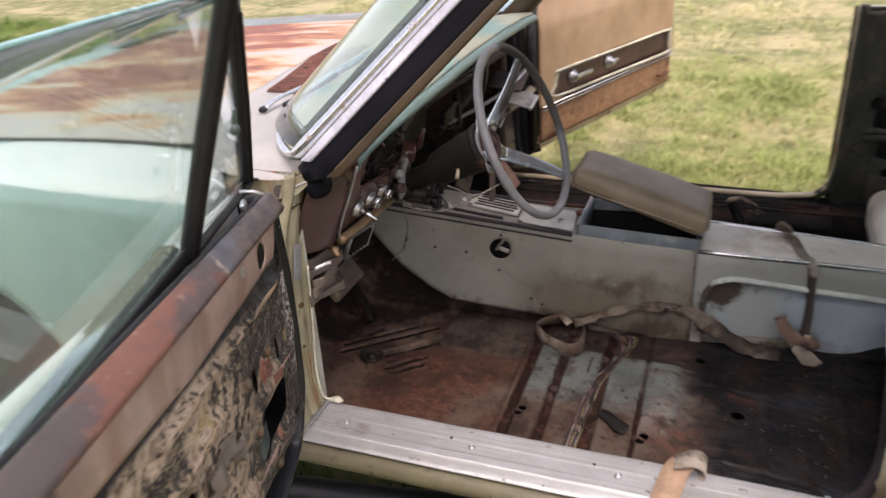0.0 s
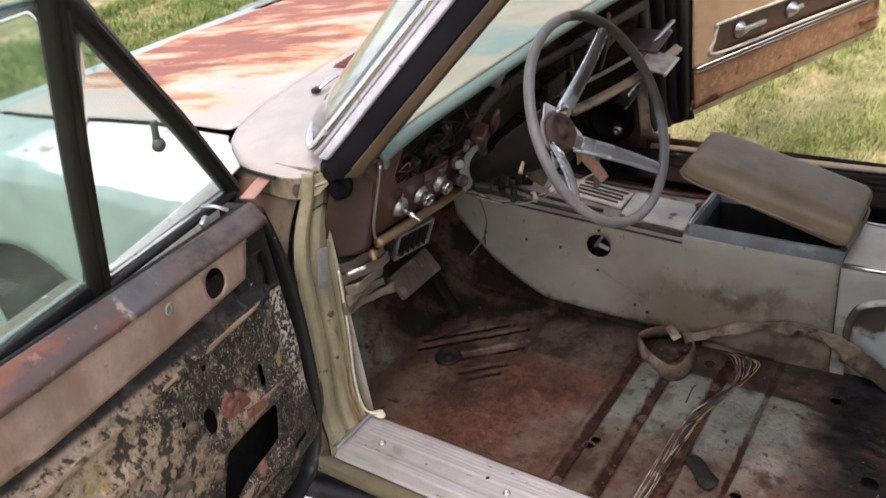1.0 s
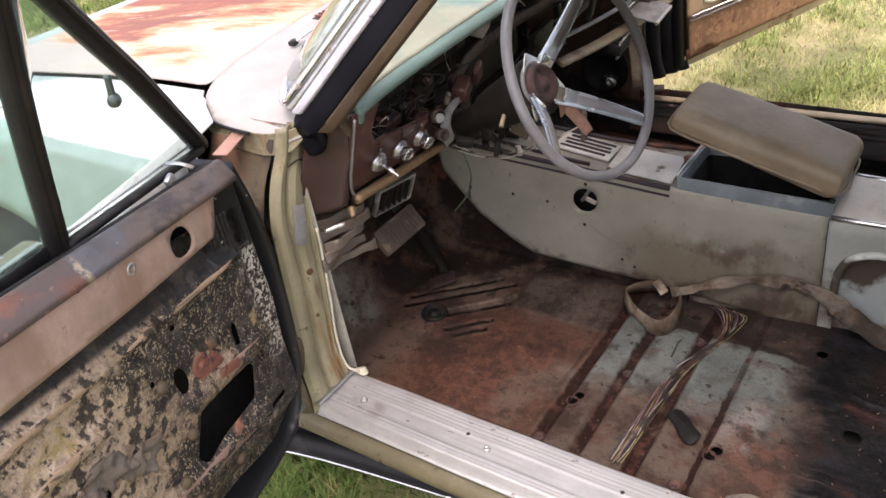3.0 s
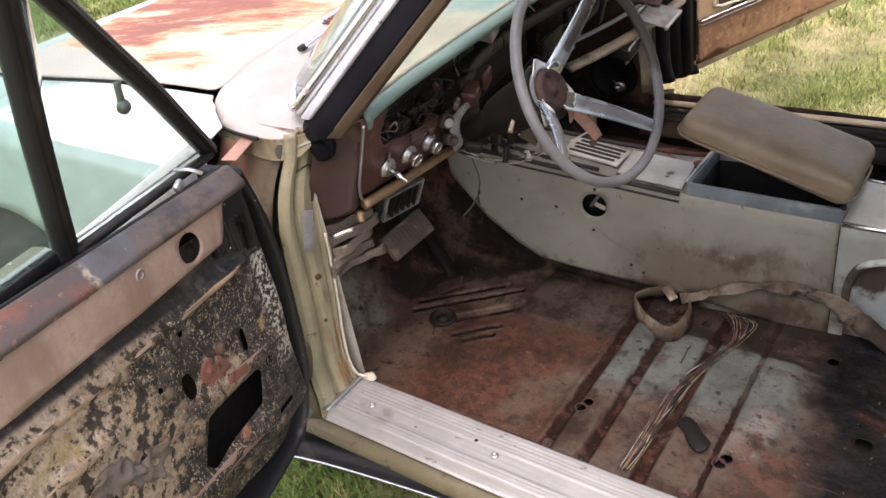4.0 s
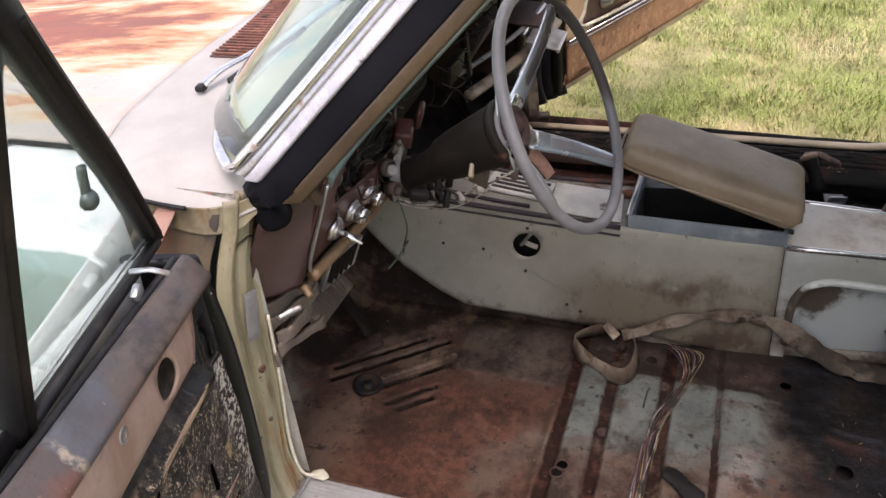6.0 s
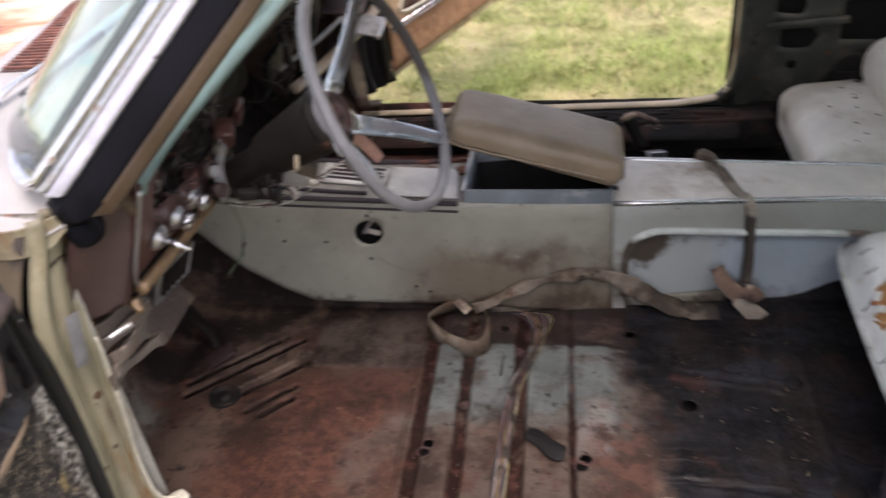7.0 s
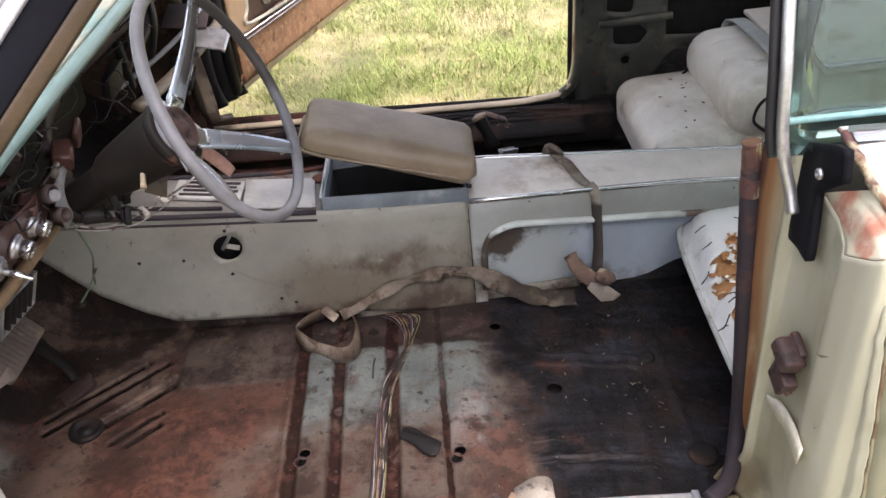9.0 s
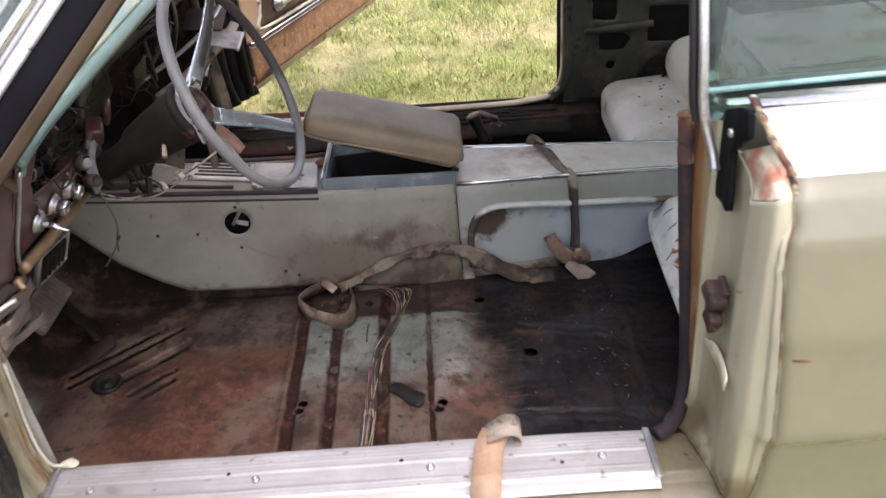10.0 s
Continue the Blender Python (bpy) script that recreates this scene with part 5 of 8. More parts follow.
def pillar(offsets, material, name, label, lo=-0.03, hi=0.37, up=None):
    bm = bmesh.new()
    n = 10
    rows = []
    for i in range(n + 1):
        p = post_line(lo + (hi - lo) * i / n)
        rows.append([bm.verts.new(p + V(*o)) for o in offsets])
    for a, b in zip(rows, rows[1:]):
        for k in range(len(offsets)):
            j = (k + 1) % len(offsets)
            bm.faces.new((a[k], a[j], b[j], b[k]))
    bm.faces.new(rows[0][::-1])
    bm.faces.new(rows[-1])
    return part(name, bm, material, car, label, bevel=0.003)


pillar([(-0.028, -0.004, 0), (-0.012, -0.014, 0), (0.000, -0.015, 0), (0.002, -0.004, 0), (-0.02, 0.012, 0)], "dull_chrome", "pillar_bead", "dull bright pillar bead", 0.0)
pillar([(-0.001, -0.010, 0), (0.004, -0.017, 0), (0.026, -0.019, 0), (0.030, -0.008, 0), (0.0, 0.010, 0)], "lavender", "pillar_moulding", "chalky grey flaking pillar moulding", -0.004)
pillar([(0.029, -0.012, 0), (0.086, -0.010, 0.0), (0.090, 0.006, 0), (0.03, 0.03, 0), (0.0, 0.02, 0)], "postblack", "windshield_pillar", "black windshield pillar with flaking paint", -0.03)
pillar([(0.089, -0.008, 0), (0.114, 0.000, 0), (0.117, 0.014, 0), (0.09, 0.032, 0), (0.03, 0.04, 0)], "tan_metal", "pillar_trim", "tan metal pillar trim", -0.035)
foot = bmesh.new()
sweep(curve([post_line(0.0) + V(0.058, 0.0, 0), post_line(-0.03) + V(0.050, 0.0, 0), V(0.016, 0.122, 0.935), V(-0.002, 0.116, 0.915), V(-0.012, 0.114, 0.905)], 5), rect(0.060, 0.02, 0.006), (-0.3, -1, 0), foot, scale=lambda t: 1.0 if t < 0.45 else max(0.12, math.cos((t - 0.45) * 2.7) ** 0.7))
part("pillar_foot", foot, "postblack", car, "black paint running down from the pillar")
far_post = bmesh.new()
tube([V(p.x + 0.03, 2 * MID - p.y, p.z) for p in (post_line(-0.05), post_line(0.15), post_line(0.36))], 0.04, 8, 4, far_post)
part("windshield_pillar", far_post, "tan_metal", car, "tan far windshield pillar")
wiper = part("wiper_arm", sweep(curve([(-0.268, 0.385, 0.996), (-0.255, 0.43, 1.008), (-0.238, 0.50, 1.012), (-0.228, 0.60, 1.014)], 5), rect(0.016, 0.006, 0.002), (0, 0, 1), None, scale=lambda t: 1.2 - 0.45 * t), "chrome", car, "bright wiper arm parked on the cowl")
part("wiper_pivot", box((-0.268, 0.380, 0.994), (0.018, 0.020, 0.012), Euler((0.1, 0, 0.1)).to_matrix(), 0.004), "rubber", wiper)
part("wiper_blade", sweep(curve([(-0.222, 0.40, 1.000), (-0.214, 0.50, 1.006), (-0.212, 0.66, 1.010)], 4), rect(0.007, 0.012, 0.002), (0, 0, 1)), "rubber", wiper, "black wiper blade")

# roof, rear body and far side
def roof(x, y):
    d = abs(y - MID)
    return V(x, y, 1.395 - 0.05 * (d / 0.62) ** 3 - 0.04 * smooth(0.7, 0.3, x) - 0.02 * smooth(1.4, 2.4, x))


part("roof", sheet(roof, 0.33, 2.3, 0.255, 2 * MID - 0.255, 0.08), "quarter", car, "painted steel roof", thick=0.03)
rail = bmesh.new()
for s in (0, 1):
    pts = [V(0.33, 0.25, 1.34), V(1.0, 0.225, 1.345), V(1.7, 0.24, 1.34), V(2.3, 0.27, 1.30)]
    tube([p if not s else V(p.x, 2 * MID - p.y, p.z) for p in pts], 0.02, 8, 4, rail)
part("roof_rail", rail, "dull_chrome", car, "drip rails along the roof")
for s in (0, 1):
    tail = sheet(lambda x, z: V(x, (0.255 if not s else 2 * MID - 0.255) + (-1 if not s else 1) * (0.17 * smooth(1.33, 1.0, z)), z), 1.95, 2.5, 0.98, 1.34, 0.05)
    part("rear_pillar", tail, "quarter", car, "broad rear roof pillar", thick=0.03)
deckbm = bmesh.new()
box((2.55, MID, 0.66), (0.9, 1.5, 0.05), None, 0.02, deckbm)
box((2.95, MID, 0.90), (0.04, 1.6, 0.8), None, 0.01, deckbm)
part("rear_deck", deckbm, "greenmetal", car, "rear luggage deck")
part("trunk_lid", sheet(lambda x, y: V(x, y, 1.0 + 0.02 * (1 - ((y - MID) / 0.8) ** 2) - 0.04 * smooth(2.7, 3.05, x)), 2.45, 3.0, 0.12, 2 * MID - 0.12, 0.06), "quarter", car, "plain trunk lid", thick=0.02)
rw = part("rear_window", sheet(lambda y, v: V(2.28 + 0.24 * v, y, 1.355 - 0.34 * v), 0.30, 2 * MID - 0.30, 0.0, 1.0, 0.1), "quarterglass", car, "tinted rear window", thick=0.005)
rw.visible_shadow = False


# quarter panel and rear jamb, driver's side
QUARTER = [(0.100, 1.012), (0.085, 1.014), (0.055, 1.005), (0.02, 0.990), (-0.02, 0.972), (-0.035, 0.964), (-0.040, 0.955), (-0.060, 0.93), (-0.080, 0.88), (-0.090, 0.80), (-0.098, 0.735), (-0.097, 0.70), (-0.102, 0.62), (-0.104, 0.545), (-0.094, 0.525), (-0.085, 0.45), (-0.065, 0.33), (-0.03, 0.22)]


def quarter(u, x):
    k = min(int(u), len(QUARTER) - 2)
    t = u - k
    y, z = (QUARTER[k][i] + (QUARTER[k + 1][i] - QUARTER[k][i]) * t for i in (0, 1))
    cut = lerp([(0.3, 1.187), (0.574, 1.187), (0.697, 1.179), (0.778, 1.171), (0.862, 1.167), (0.905, 1.175), (0.953, 1.177), (0.967, 1.175), (0.976, 1.169), (0.988, 1.166), (1.001, 1.163), (1.02, 1.160)], z) + 0.003 * noise.noise(V(0, y * 60, z * 60))
    return V(x + (cut - 1.16) * smooth(1.35, 1.16, x), y - 0.01 * smooth(1.2, 1.9, x), z)


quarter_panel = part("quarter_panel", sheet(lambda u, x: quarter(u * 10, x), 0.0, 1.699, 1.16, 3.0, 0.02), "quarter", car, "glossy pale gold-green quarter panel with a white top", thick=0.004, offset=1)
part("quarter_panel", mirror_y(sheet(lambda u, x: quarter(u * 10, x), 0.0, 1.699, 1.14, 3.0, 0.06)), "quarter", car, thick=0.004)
rolled = [quarter(u * 10, 1.16) + V(0, 0, 0) for u in [0.02 * k for k in range(0, 85)]]
part("panel_edge", sweep(rolled, ring(0.0030, 6), None, None, False, lambda t: 1.0 + 0.35 * noise.noise(V(t * 40, 1, 0))), "paledge", quarter_panel, "rust-stained rolled edge of the quarter panel")
part("rim_rust", sweep(rolled[4:34], ring(0.0065, 7), None, None, False, lambda t: 0.75 + 0.7 * abs(noise.noise(V(t * 23, 4, 0)))), "edgerust", quarter_panel, "flaking rust along the panel's upper edge")
part("belt_moulding", sweep([V(1.165, 0.075, 1.016), V(1.5, 0.07, 1.020), V(2.0, 0.07, 1.020), V(2.6, 0.075, 1.01)], rect(0.03, 0.012, 0.004), (0, -0.3, 1)), "chrome", car, "bright belt moulding")
part("seam_line", sweep([V(1.20, -0.0385, 0.9585), V(1.6, -0.047, 0.9585), V(2.2, -0.05, 0.9585)], rect(0.0022, 0.003), (0, 0, 1)), "cavity", quarter_panel)
for x, z, w, h in ((1.206, 0.70, 0.026, 0.004), (1.21, 0.672, 0.028, 0.004), (1.199, 0.655, 0.006, 0.030)):
    part("rust_scab", box((x, -0.1005, z), (w, 0.004, h), Euler((0, 0.1, 0)).to_matrix(), 0.0015), "rust", quarter_panel)

REAR = [(1.126, 0.208), (1.130, 0.192), (1.140, 0.178), (1.146, 0.160), (1.136, 0.142), (1.132, 0.128), (1.148, 0.120), (1.154, 0.086), (1.156, 0.045), (1.150, 0.010), (1.141, -0.008), (1.145, -0.045), (1.152, -0.070), (1.164, -0.080), (1.162, -0.088), (1.168, -0.094)]
TOPS = [(0, 0.975), (4, 0.985), (5, 0.975), (6, 0.955), (7, 0.935), (8, 0.926), (9, 0.915), (10, 0.910), (11, 0.930), (12, 0.942), (13, 0.946), (15, 0.948)]


def panel_rim(z):
    """The front edge of the quarter panel at a height."""
    k = next((i for i in range(1, len(QUARTER) - 1) if QUARTER[i + 1][1] <= z), len(QUARTER) - 2)
    (y0, z0), (y1, z1) = QUARTER[k], QUARTER[k + 1]
    return quarter(k + (z0 - z) / (z0 - z1), 1.16) + V(-0.002, 0.002, 0)


def rear_jamb(u, z):
    k = min(int(u), len(REAR) - 2)
    t = u - k
    z = 0.37 + (z - 0.37) * (lerp(TOPS, u) - 0.37) / 0.585
    x, y = (REAR[k][i] + (REAR[k + 1][i] - REAR[k][i]) * t for i in (0, 1))
    flat = 1.150 + (x - 1.150) * (0.3 + 0.7 * smooth(0.46, 0.72, z))
    x = x + (flat - x) * smooth(6.5, 8, u) * smooth(13, 12, u)
    y += -0.014 * smooth(0.85, 0.60, z) * smooth(7, 2, u)
    x += 0.016 * smooth(0.85, 0.45, z) * smooth(7, 1, u) - 0.040 * smooth(0.44, 0.37, z) ** 2 * smooth(11, 5, u) * smooth(0, 5, u)
    p, e = V(x, y, z), panel_rim(max(0.34, z))
    if u > 11:
        p += (e - V(1.168, -0.094, z)) * smooth(11, 15, u)
    return p


part("rear_jamb", sheet(lambda u, z: rear_jamb(u * 20, z), 0.0, 0.7499, 0.37, 0.955, 0.009), "jamb", car, "pale gold-green rear door jamb with rust stains", thick=0.003, offset=1)


def ledge(w, v):
    """The sloping, rounded top of the jamb's block, between its edges."""
    top, bottom = (lambda k: rear_jamb(7, 0.955).lerp(panel_rim(0.984), k)), (lambda k: rear_jamb(10 + 4.99 * k, 0.955))
    left, right = (lambda k: rear_jamb(7 + 3 * k, 0.955)), (lambda k: panel_rim(0.984 - 0.036 * k))
    p = top(w) * (1 - v) + bottom(w) * v + left(v) * (1 - w) + right(v) * w
    p -= top(0) * ((1 - w) * (1 - v)) + top(1) * (w * (1 - v)) + bottom(0) * ((1 - w) * v) + bottom(1) * (w * v)
    return p + V(-0.005, 0, 0.006) * (math.sin(v * 3.14) * math.sin(w * 3.14))


part("jamb_ledge", sheet(ledge, 0.0, 1.0, 0.0, 1.0, 0.05), "redtop", car, "red primer showing on top of the jamb", thick=0.002)
fold = sweep(curve([rear_jamb(u, z) for u, z in ((6.3, 0.739), (7, 0.750), (8, 0.765), (9, 0.778), (10, 0.790), (10.6, 0.799))], 4), ring(0.0032, 6), None)
part("jamb_crease", fold, "paledge", car, "rust-stained crease across the jamb")
strip_path = [(1.114, 0.218, 0.918), (1.115, 0.212, 0.88), (1.123, 0.200, 0.75), (1.135, 0.192, 0.60), (1.144, 0.188, 0.49), (1.144, 0.178, 0.435), (1.134, 0.150, 0.408), (1.116, 0.112, 0.400), (1.095, 0.084, 0.398), (1.066, 0.064, 0.396)]
part("weatherstrip", tube(strip_path, 0.0135, 10, 6), "strip", car, "grey perished door weatherstrip")
part("strip_stub", tube([(1.110, 0.216, 0.942), (1.112, 0.215, 0.925), (1.114, 0.213, 0.89), (1.116, 0.210, 0.86)], 0.0132, 10, 8, scale=lambda t: 1 + 0.12 * noise.noise(V(t * 7, 0.4, 0))), "edgerust", car, "rusted, flaking top of the strip channel")
latch = part("striker", box((1.124, 0.034, 0.722), (0.030, 0.046, 0.026), Euler((0.40, 0.15, 0.1)).to_matrix(), 0.007, segs=3), "darkrust", car, "rusty door striker")
part("striker_plate", box((1.134, 0.050, 0.690), (0.012, 0.040, 0.100), Euler((0.25, 0.1, 0)).to_matrix(), 0.004), "darkrust", latch)
part("striker_tongue", box((1.124, 0.026, 0.684), (0.022, 0.030, 0.022), Euler((0.3, 0.1, 0)).to_matrix(), 0.005), "darkrust", latch)
part("striker_pin", tube([(1.128, 0.055, 0.705), (1.118, 0.040, 0.690), (1.126, 0.014, 0.668)], 0.005, 8, 3), "darkrust", latch)
tape = bmesh.new()
pts = [V(1.140, 0.096, 0.578), V(1.142, 0.070, 0.586), V(1.142, 0.040, 0.596), V(1.138, 0.005, 0.602), V(1.132, -0.034, 0.602)]
sweep(curve(pts, 6), rect(0.030, 0.003), (-1, -0.2, 0.05), tape, scale=lambda t: 0.45 + 0.55 * smooth(0.0, 0.35, t) + 0.30 * noise.noise(V(t * 9, 3.3, 0)) * (1 - t))
part("torn_sticker", tape, "cream", car, "torn cream sticker hanging from the jamb")
GUIDE = poly([(0.140, 0.968), (0.120, 0.985), (0.048, 1.020), (0.022, 1.027), (0.014, 0.994), (0.068, 0.950), (0.052, 0.872), (0.054, 0.860), (0.118, 0.850)], 0.002)
part("window_guide", sheet(lambda y, z: V(1.136 - 0.006 * smooth(0.1, 0.05, y), y, z), -0.02, 0.15, 0.83, 1.045, 0.008, keep=GUIDE), "postblack", car, "black window guide bracket", thick=0.010, offset=1)
screw(V(1.122, 0.050, 0.985), (-1, 0, 0), 0.007, "screw", car)
frame_path = [(1.120, 0.088, 0.908), (1.116, 0.098, 0.935), (1.106, 0.108, 0.975), (1.100, 0.112, 1.01), (1.097, 0.122, 1.08), (1.096, 0.148, 1.18), (1.104, 0.195, 1.34)]
quarter_frame = part("quarter_window_frame", sweep(curve(frame_path, 5), rect(0.011, 0.014, 0.003), (-1, 0, 0.1)), "dull_chrome", car, "dull bright quarter-window channel")
part("channel_rubber", sweep(curve([(x - 0.010, y + 0.010, z) for x, y, z in frame_path[2:]], 5), rect(0.009, 0.014, 0.003), (-1, 0, 0.1)), "rubber", quarter_frame)
qg = sheet(lambda x, z: V(x, 0.118 + 0.22 * (z - 1.0), z), 1.09, 2.0, 0.975, 1.33, 0.06)
qglass = part("quarter_glass", qg, "quarterglass", car, "green-tinted quarter window", thick=0.005)
qglass.visible_shadow = False
part("glass_edge", sweep([V(1.10, 0.120, 1.018), V(1.5, 0.121, 1.026), V(2.0, 0.121, 1.03)], rect(0.008, 0.008, 0.002), (0, 0, 1)), "teal", qglass, "pale turquoise glass edge")
inner = sheet(lambda x, z: V(x, 0.20, z), 1.15, 2.2, 0.30, 0.95, 0.08)
part("quarter_inner", inner, "greenmetal", car, thick=0.003)

# passenger side: jamb, quarter inner panel
PY = 2 * MID - 0.13
PQ = poly([(1.13, 0.30), (2.3, 0.30), (2.3, 1.0), (1.135, 1.0), (1.138, 0.50)], 0.0)


def pq(x, z):
    ridge = 0.012 * smooth(1.20, 1.17, x) + 0.010 * channel(z, 0.60, 0.012) * smooth(1.18, 1.22, x) - 0.02 * channel(x, 1.24, 0.02)
    return V(x, PY + 0.03 - ridge + 0.004 * noise.noise(V(x * 8, z * 8, 3)), z)


quarter_inner = part("quarter_inner", sheet(pq, 1.09, 2.3, 0.30, 1.0, 0.015, keep=PQ, holes=[poly([(1.255, 0.515), (1.33, 0.515), (1.35, 0.545), (1.33, 0.565), (1.255, 0.565)], 0.004), poly([(1.235, 0.62), (1.30, 0.62), (1.30, 0.68), (1.235, 0.68)], 0.006), disc(1.225, 0.70, 0.02), disc(1.29, 0.46, 0.015), poly([(1.42, 0.54), (1.62, 0.53), (1.75, 0.62), (1.42, 0.64)], 0.01)]), "greenmetal", car, "bare dark green quarter inner panel with openings", thick=0.002)
part("inner_backing", sheet(lambda x, z: V(x, PY + 0.10, z), 1.12, 2.3, 0.30, 1.0, 0.2), "black", car, thick=0.004)
edge = [V(1.140, PY + 0.012, 1.02), V(1.140, PY + 0.012, 0.75), V(1.140, PY + 0.012, 0.52), V(1.136, PY + 0.012, 0.450), V(1.120, PY + 0.014, 0.400), V(1.08, PY + 0.014, 0.366), V(1.0, PY + 0.010, 0.354), V(0.90, PY + 0.008, 0.350), V(0.5, PY + 0.008, 0.349), V(-0.03, PY + 0.008, 0.350)]
part("door_opening_edge", sweep(curve(edge[:6], 6), rect(0.026, 0.03, 0.006), (0, 1, 0)), "greenmetal", car, "dark pinch weld round the far door opening")
part("sill_lip", sweep(curve([p + V(0, 0, 0.008 + 0.002 * noise.noise(p * 9)) for p in edge[4:]], 8), rect(0.014, 0.03, 0.005), (0, 1, 0)), "ptan", car, "pale tan painted lip of the far sill")
part("opening_lip", sweep(curve([p + V(-0.012, 0.022, -0.010) for p in edge[:6]] , 6), rect(0.006, 0.030, 0.002), (0, 1, 0)), "ptan", car)
bar = bmesh.new()
sweep([V(1.20, PY + 0.005, 0.588), V(1.42, PY + 0.005, 0.60)], rect(0.02, 0.02, 0.005), (0, 0, 1), bar)
part("inner_brace", bar, "greenmetal", quarter_inner, "grey cross brace")
for x, z in ((1.14, 0.60), (1.15, 0.50), (1.19, 0.43), (1.38, 0.50)):
    screw(V(x, PY + 0.012, z), (0, -1, 0), 0.006, "bolt", quarter_inner, "rust")
for x, y, w in ((-0.06, PY + 0.03, 0.03), (-0.03, PY + 0.08, 0.024), (-0.005, PY + 0.13, 0.022), (0.02, PY + 0.165, 0.020)):
    pj = bmesh.new()
    sweep(curve([V(x - 0.02, y, 0.98), V(x, y, 0.75), V(x, y, 0.50), V(x + 0.02, y, 0.40)], 4), rect(w, 0.05, 0.008), (1, 0, 0), pj)
    part("jamb_rib", pj, "rubber", car, "black ribbed far door jamb")
part("kick_panel", sheet(lambda x, z: V(x, PY + 0.005, z), -0.50, -0.05, 0.28, 0.95, 0.05), "farkick", car, "rusty brown far kick panel", thick=0.003)
part("windlace", tube([(-0.045, PY - 0.01, 0.95), (-0.04, PY - 0.012, 0.70), (-0.05, PY - 0.01, 0.50), (-0.02, PY - 0.02, 0.41), (0.04, PY, 0.395)], 0.016, 10, 6), "tan_metal", car, "tan windlace beside the far kick panel")
vent = part("kick_vent", lathe([(0.085, 0.0), (0.082, 0.012), (0.070, 0.016), (0.066, 0.004), (0.0, 0.003)], (-0.17, PY, 0.445), (0.1, -1, 0), 28), "cavity", car, "round kick-panel vent")
part("vent_knob", lathe([(0.026, 0.0), (0.026, 0.012), (0.019, 0.020), (0.015, 0.034), (0.010, 0.036), (0.0, 0.030)], (-0.145, PY - 0.012, 0.415), (0.3, -1, 0.2), 20), "chrome", vent, "bright vent knob")

# ---- driver's door, standing open ----
DD, DN = V(0.303, -0.953, 0), V(0.953, 0.303, 0)


def D(s, z, o=0.0):
    """A point of the driver's door: s metres from the hinge, o metres towards the cabin."""
    return V(0.02, -0.045, 0) + DD * s + DN * o + V(0, 0, z)


def slope(s):
    return 0.17 * (s - 0.15)


EDGE = poly([(0.045, 0.985), (0.018, 0.90), (0.006, 0.80), (0.012, 0.66), (0.030, 0.545), (0.060, 0.490), (0.12, 0.470), (1.15, 0.48), (1.15, 0.985)], 0.004)
BEADS = [((0.422, 0.847), (0.66, 0.842), 0.008), ((0.326, 0.856), (0.384, 0.850), 0.007), ((0.104, 0.864), (0.30, 0.853), 0.007), ((0.455, 0.772), (0.66, 0.770), 0.010), ((0.100, 0.701), (0.305, 0.699), 0.015), ((0.165, 0.574), (0.46, 0.580), 0.017)]


def seg_dist(u, v, a, b):
    ex, ey = b[0] - a[0], b[1] - a[1]
    k = max(0.0, min(1.0, ((u - a[0]) * ex + (v - a[1]) * ey) / (ex * ex + ey * ey)))
    return math.hypot(u - a[0] - ex * k, v - a[1] - ey * k)


def door_face(s, z):
    o = 0.0
    for a, b, w in BEADS:
        o += 0.010 * smooth(w * 1.5, w * 0.5, seg_dist(s, z, a, b))
    o -= 0.008 * smooth(0.868, 0.882, z) * smooth(0.10, 0.14, s)
    o -= 0.035 * smooth(0.545, 0.480, z) + 0.03 * smooth(0.055, 0.01, s)
    o += 0.005 * noise.noise(V(s * 9, z * 9, 1)) * smooth(0.87, 0.84, z)
    return D(s, z + slope(s), o)


WINDOW_HOLE = disc(0.227, 0.947, 0.0240)
big = poly([(0.166, 0.664), (0.184, 0.622), (0.322, 0.602), (0.290, 0.664)], 0.012)
door = part("driver_door", sheet(door_face, 0.0, 1.15, 0.465, 0.940, 0.0075, keep=EDGE, holes=[big, poly([(0.162, 0.720), (0.172, 0.720), (0.166, 0.758), (0.157, 0.758)], 0.002), disc(0.126, 0.671, 0.009), disc(0.308, 0.744, 0.014, 0.6), poly([(0.096, 0.560), (0.25, 0.553), (0.25, 0.560), (0.096, 0.568)], 0.002), disc(0.285, 0.828, 0.006), disc(0.36, 0.775, 0.006), disc(0.62, 0.72, 0.02), disc(0.5, 0.69, 0.012)]), "doorpanel", car, "open driver's door, trim gone, black metal with ochre fibre residue", thick=0.002)


def band_face(s, z):
    o = 0.014 + 0.006 * smooth(0.9, 0.95, z) - 0.02 * smooth(0.075, 0.05, s)
    return D(s, z + slope(s), o)


part("upper_panel", sheet(band_face, 0.10, 1.15, 0.880, 0.995, 0.0075, keep=poly([(0.126, 0.994), (0.156, 0.922), (0.24, 0.914), (0.35, 0.904), (0.57, 0.891), (0.81, 0.896), (1.16, 0.900), (1.16, 0.948), (0.5, 0.976)]), holes=[WINDOW_HOLE]), "doortop", door, "smooth brown bare-metal upper door panel", thick=0.003)
part("panel_front", sheet(door_face, 0.0, 0.16, 0.86, 0.985, 0.0075, keep=EDGE), "dooredge", door, "black front edge of the door", thick=0.002)
cap = []
for k in range(24):
    s = 0.07 + k * 0.047
    cap.append((s, 0.985 + slope(s) * 0.75))
cb = bmesh.new()
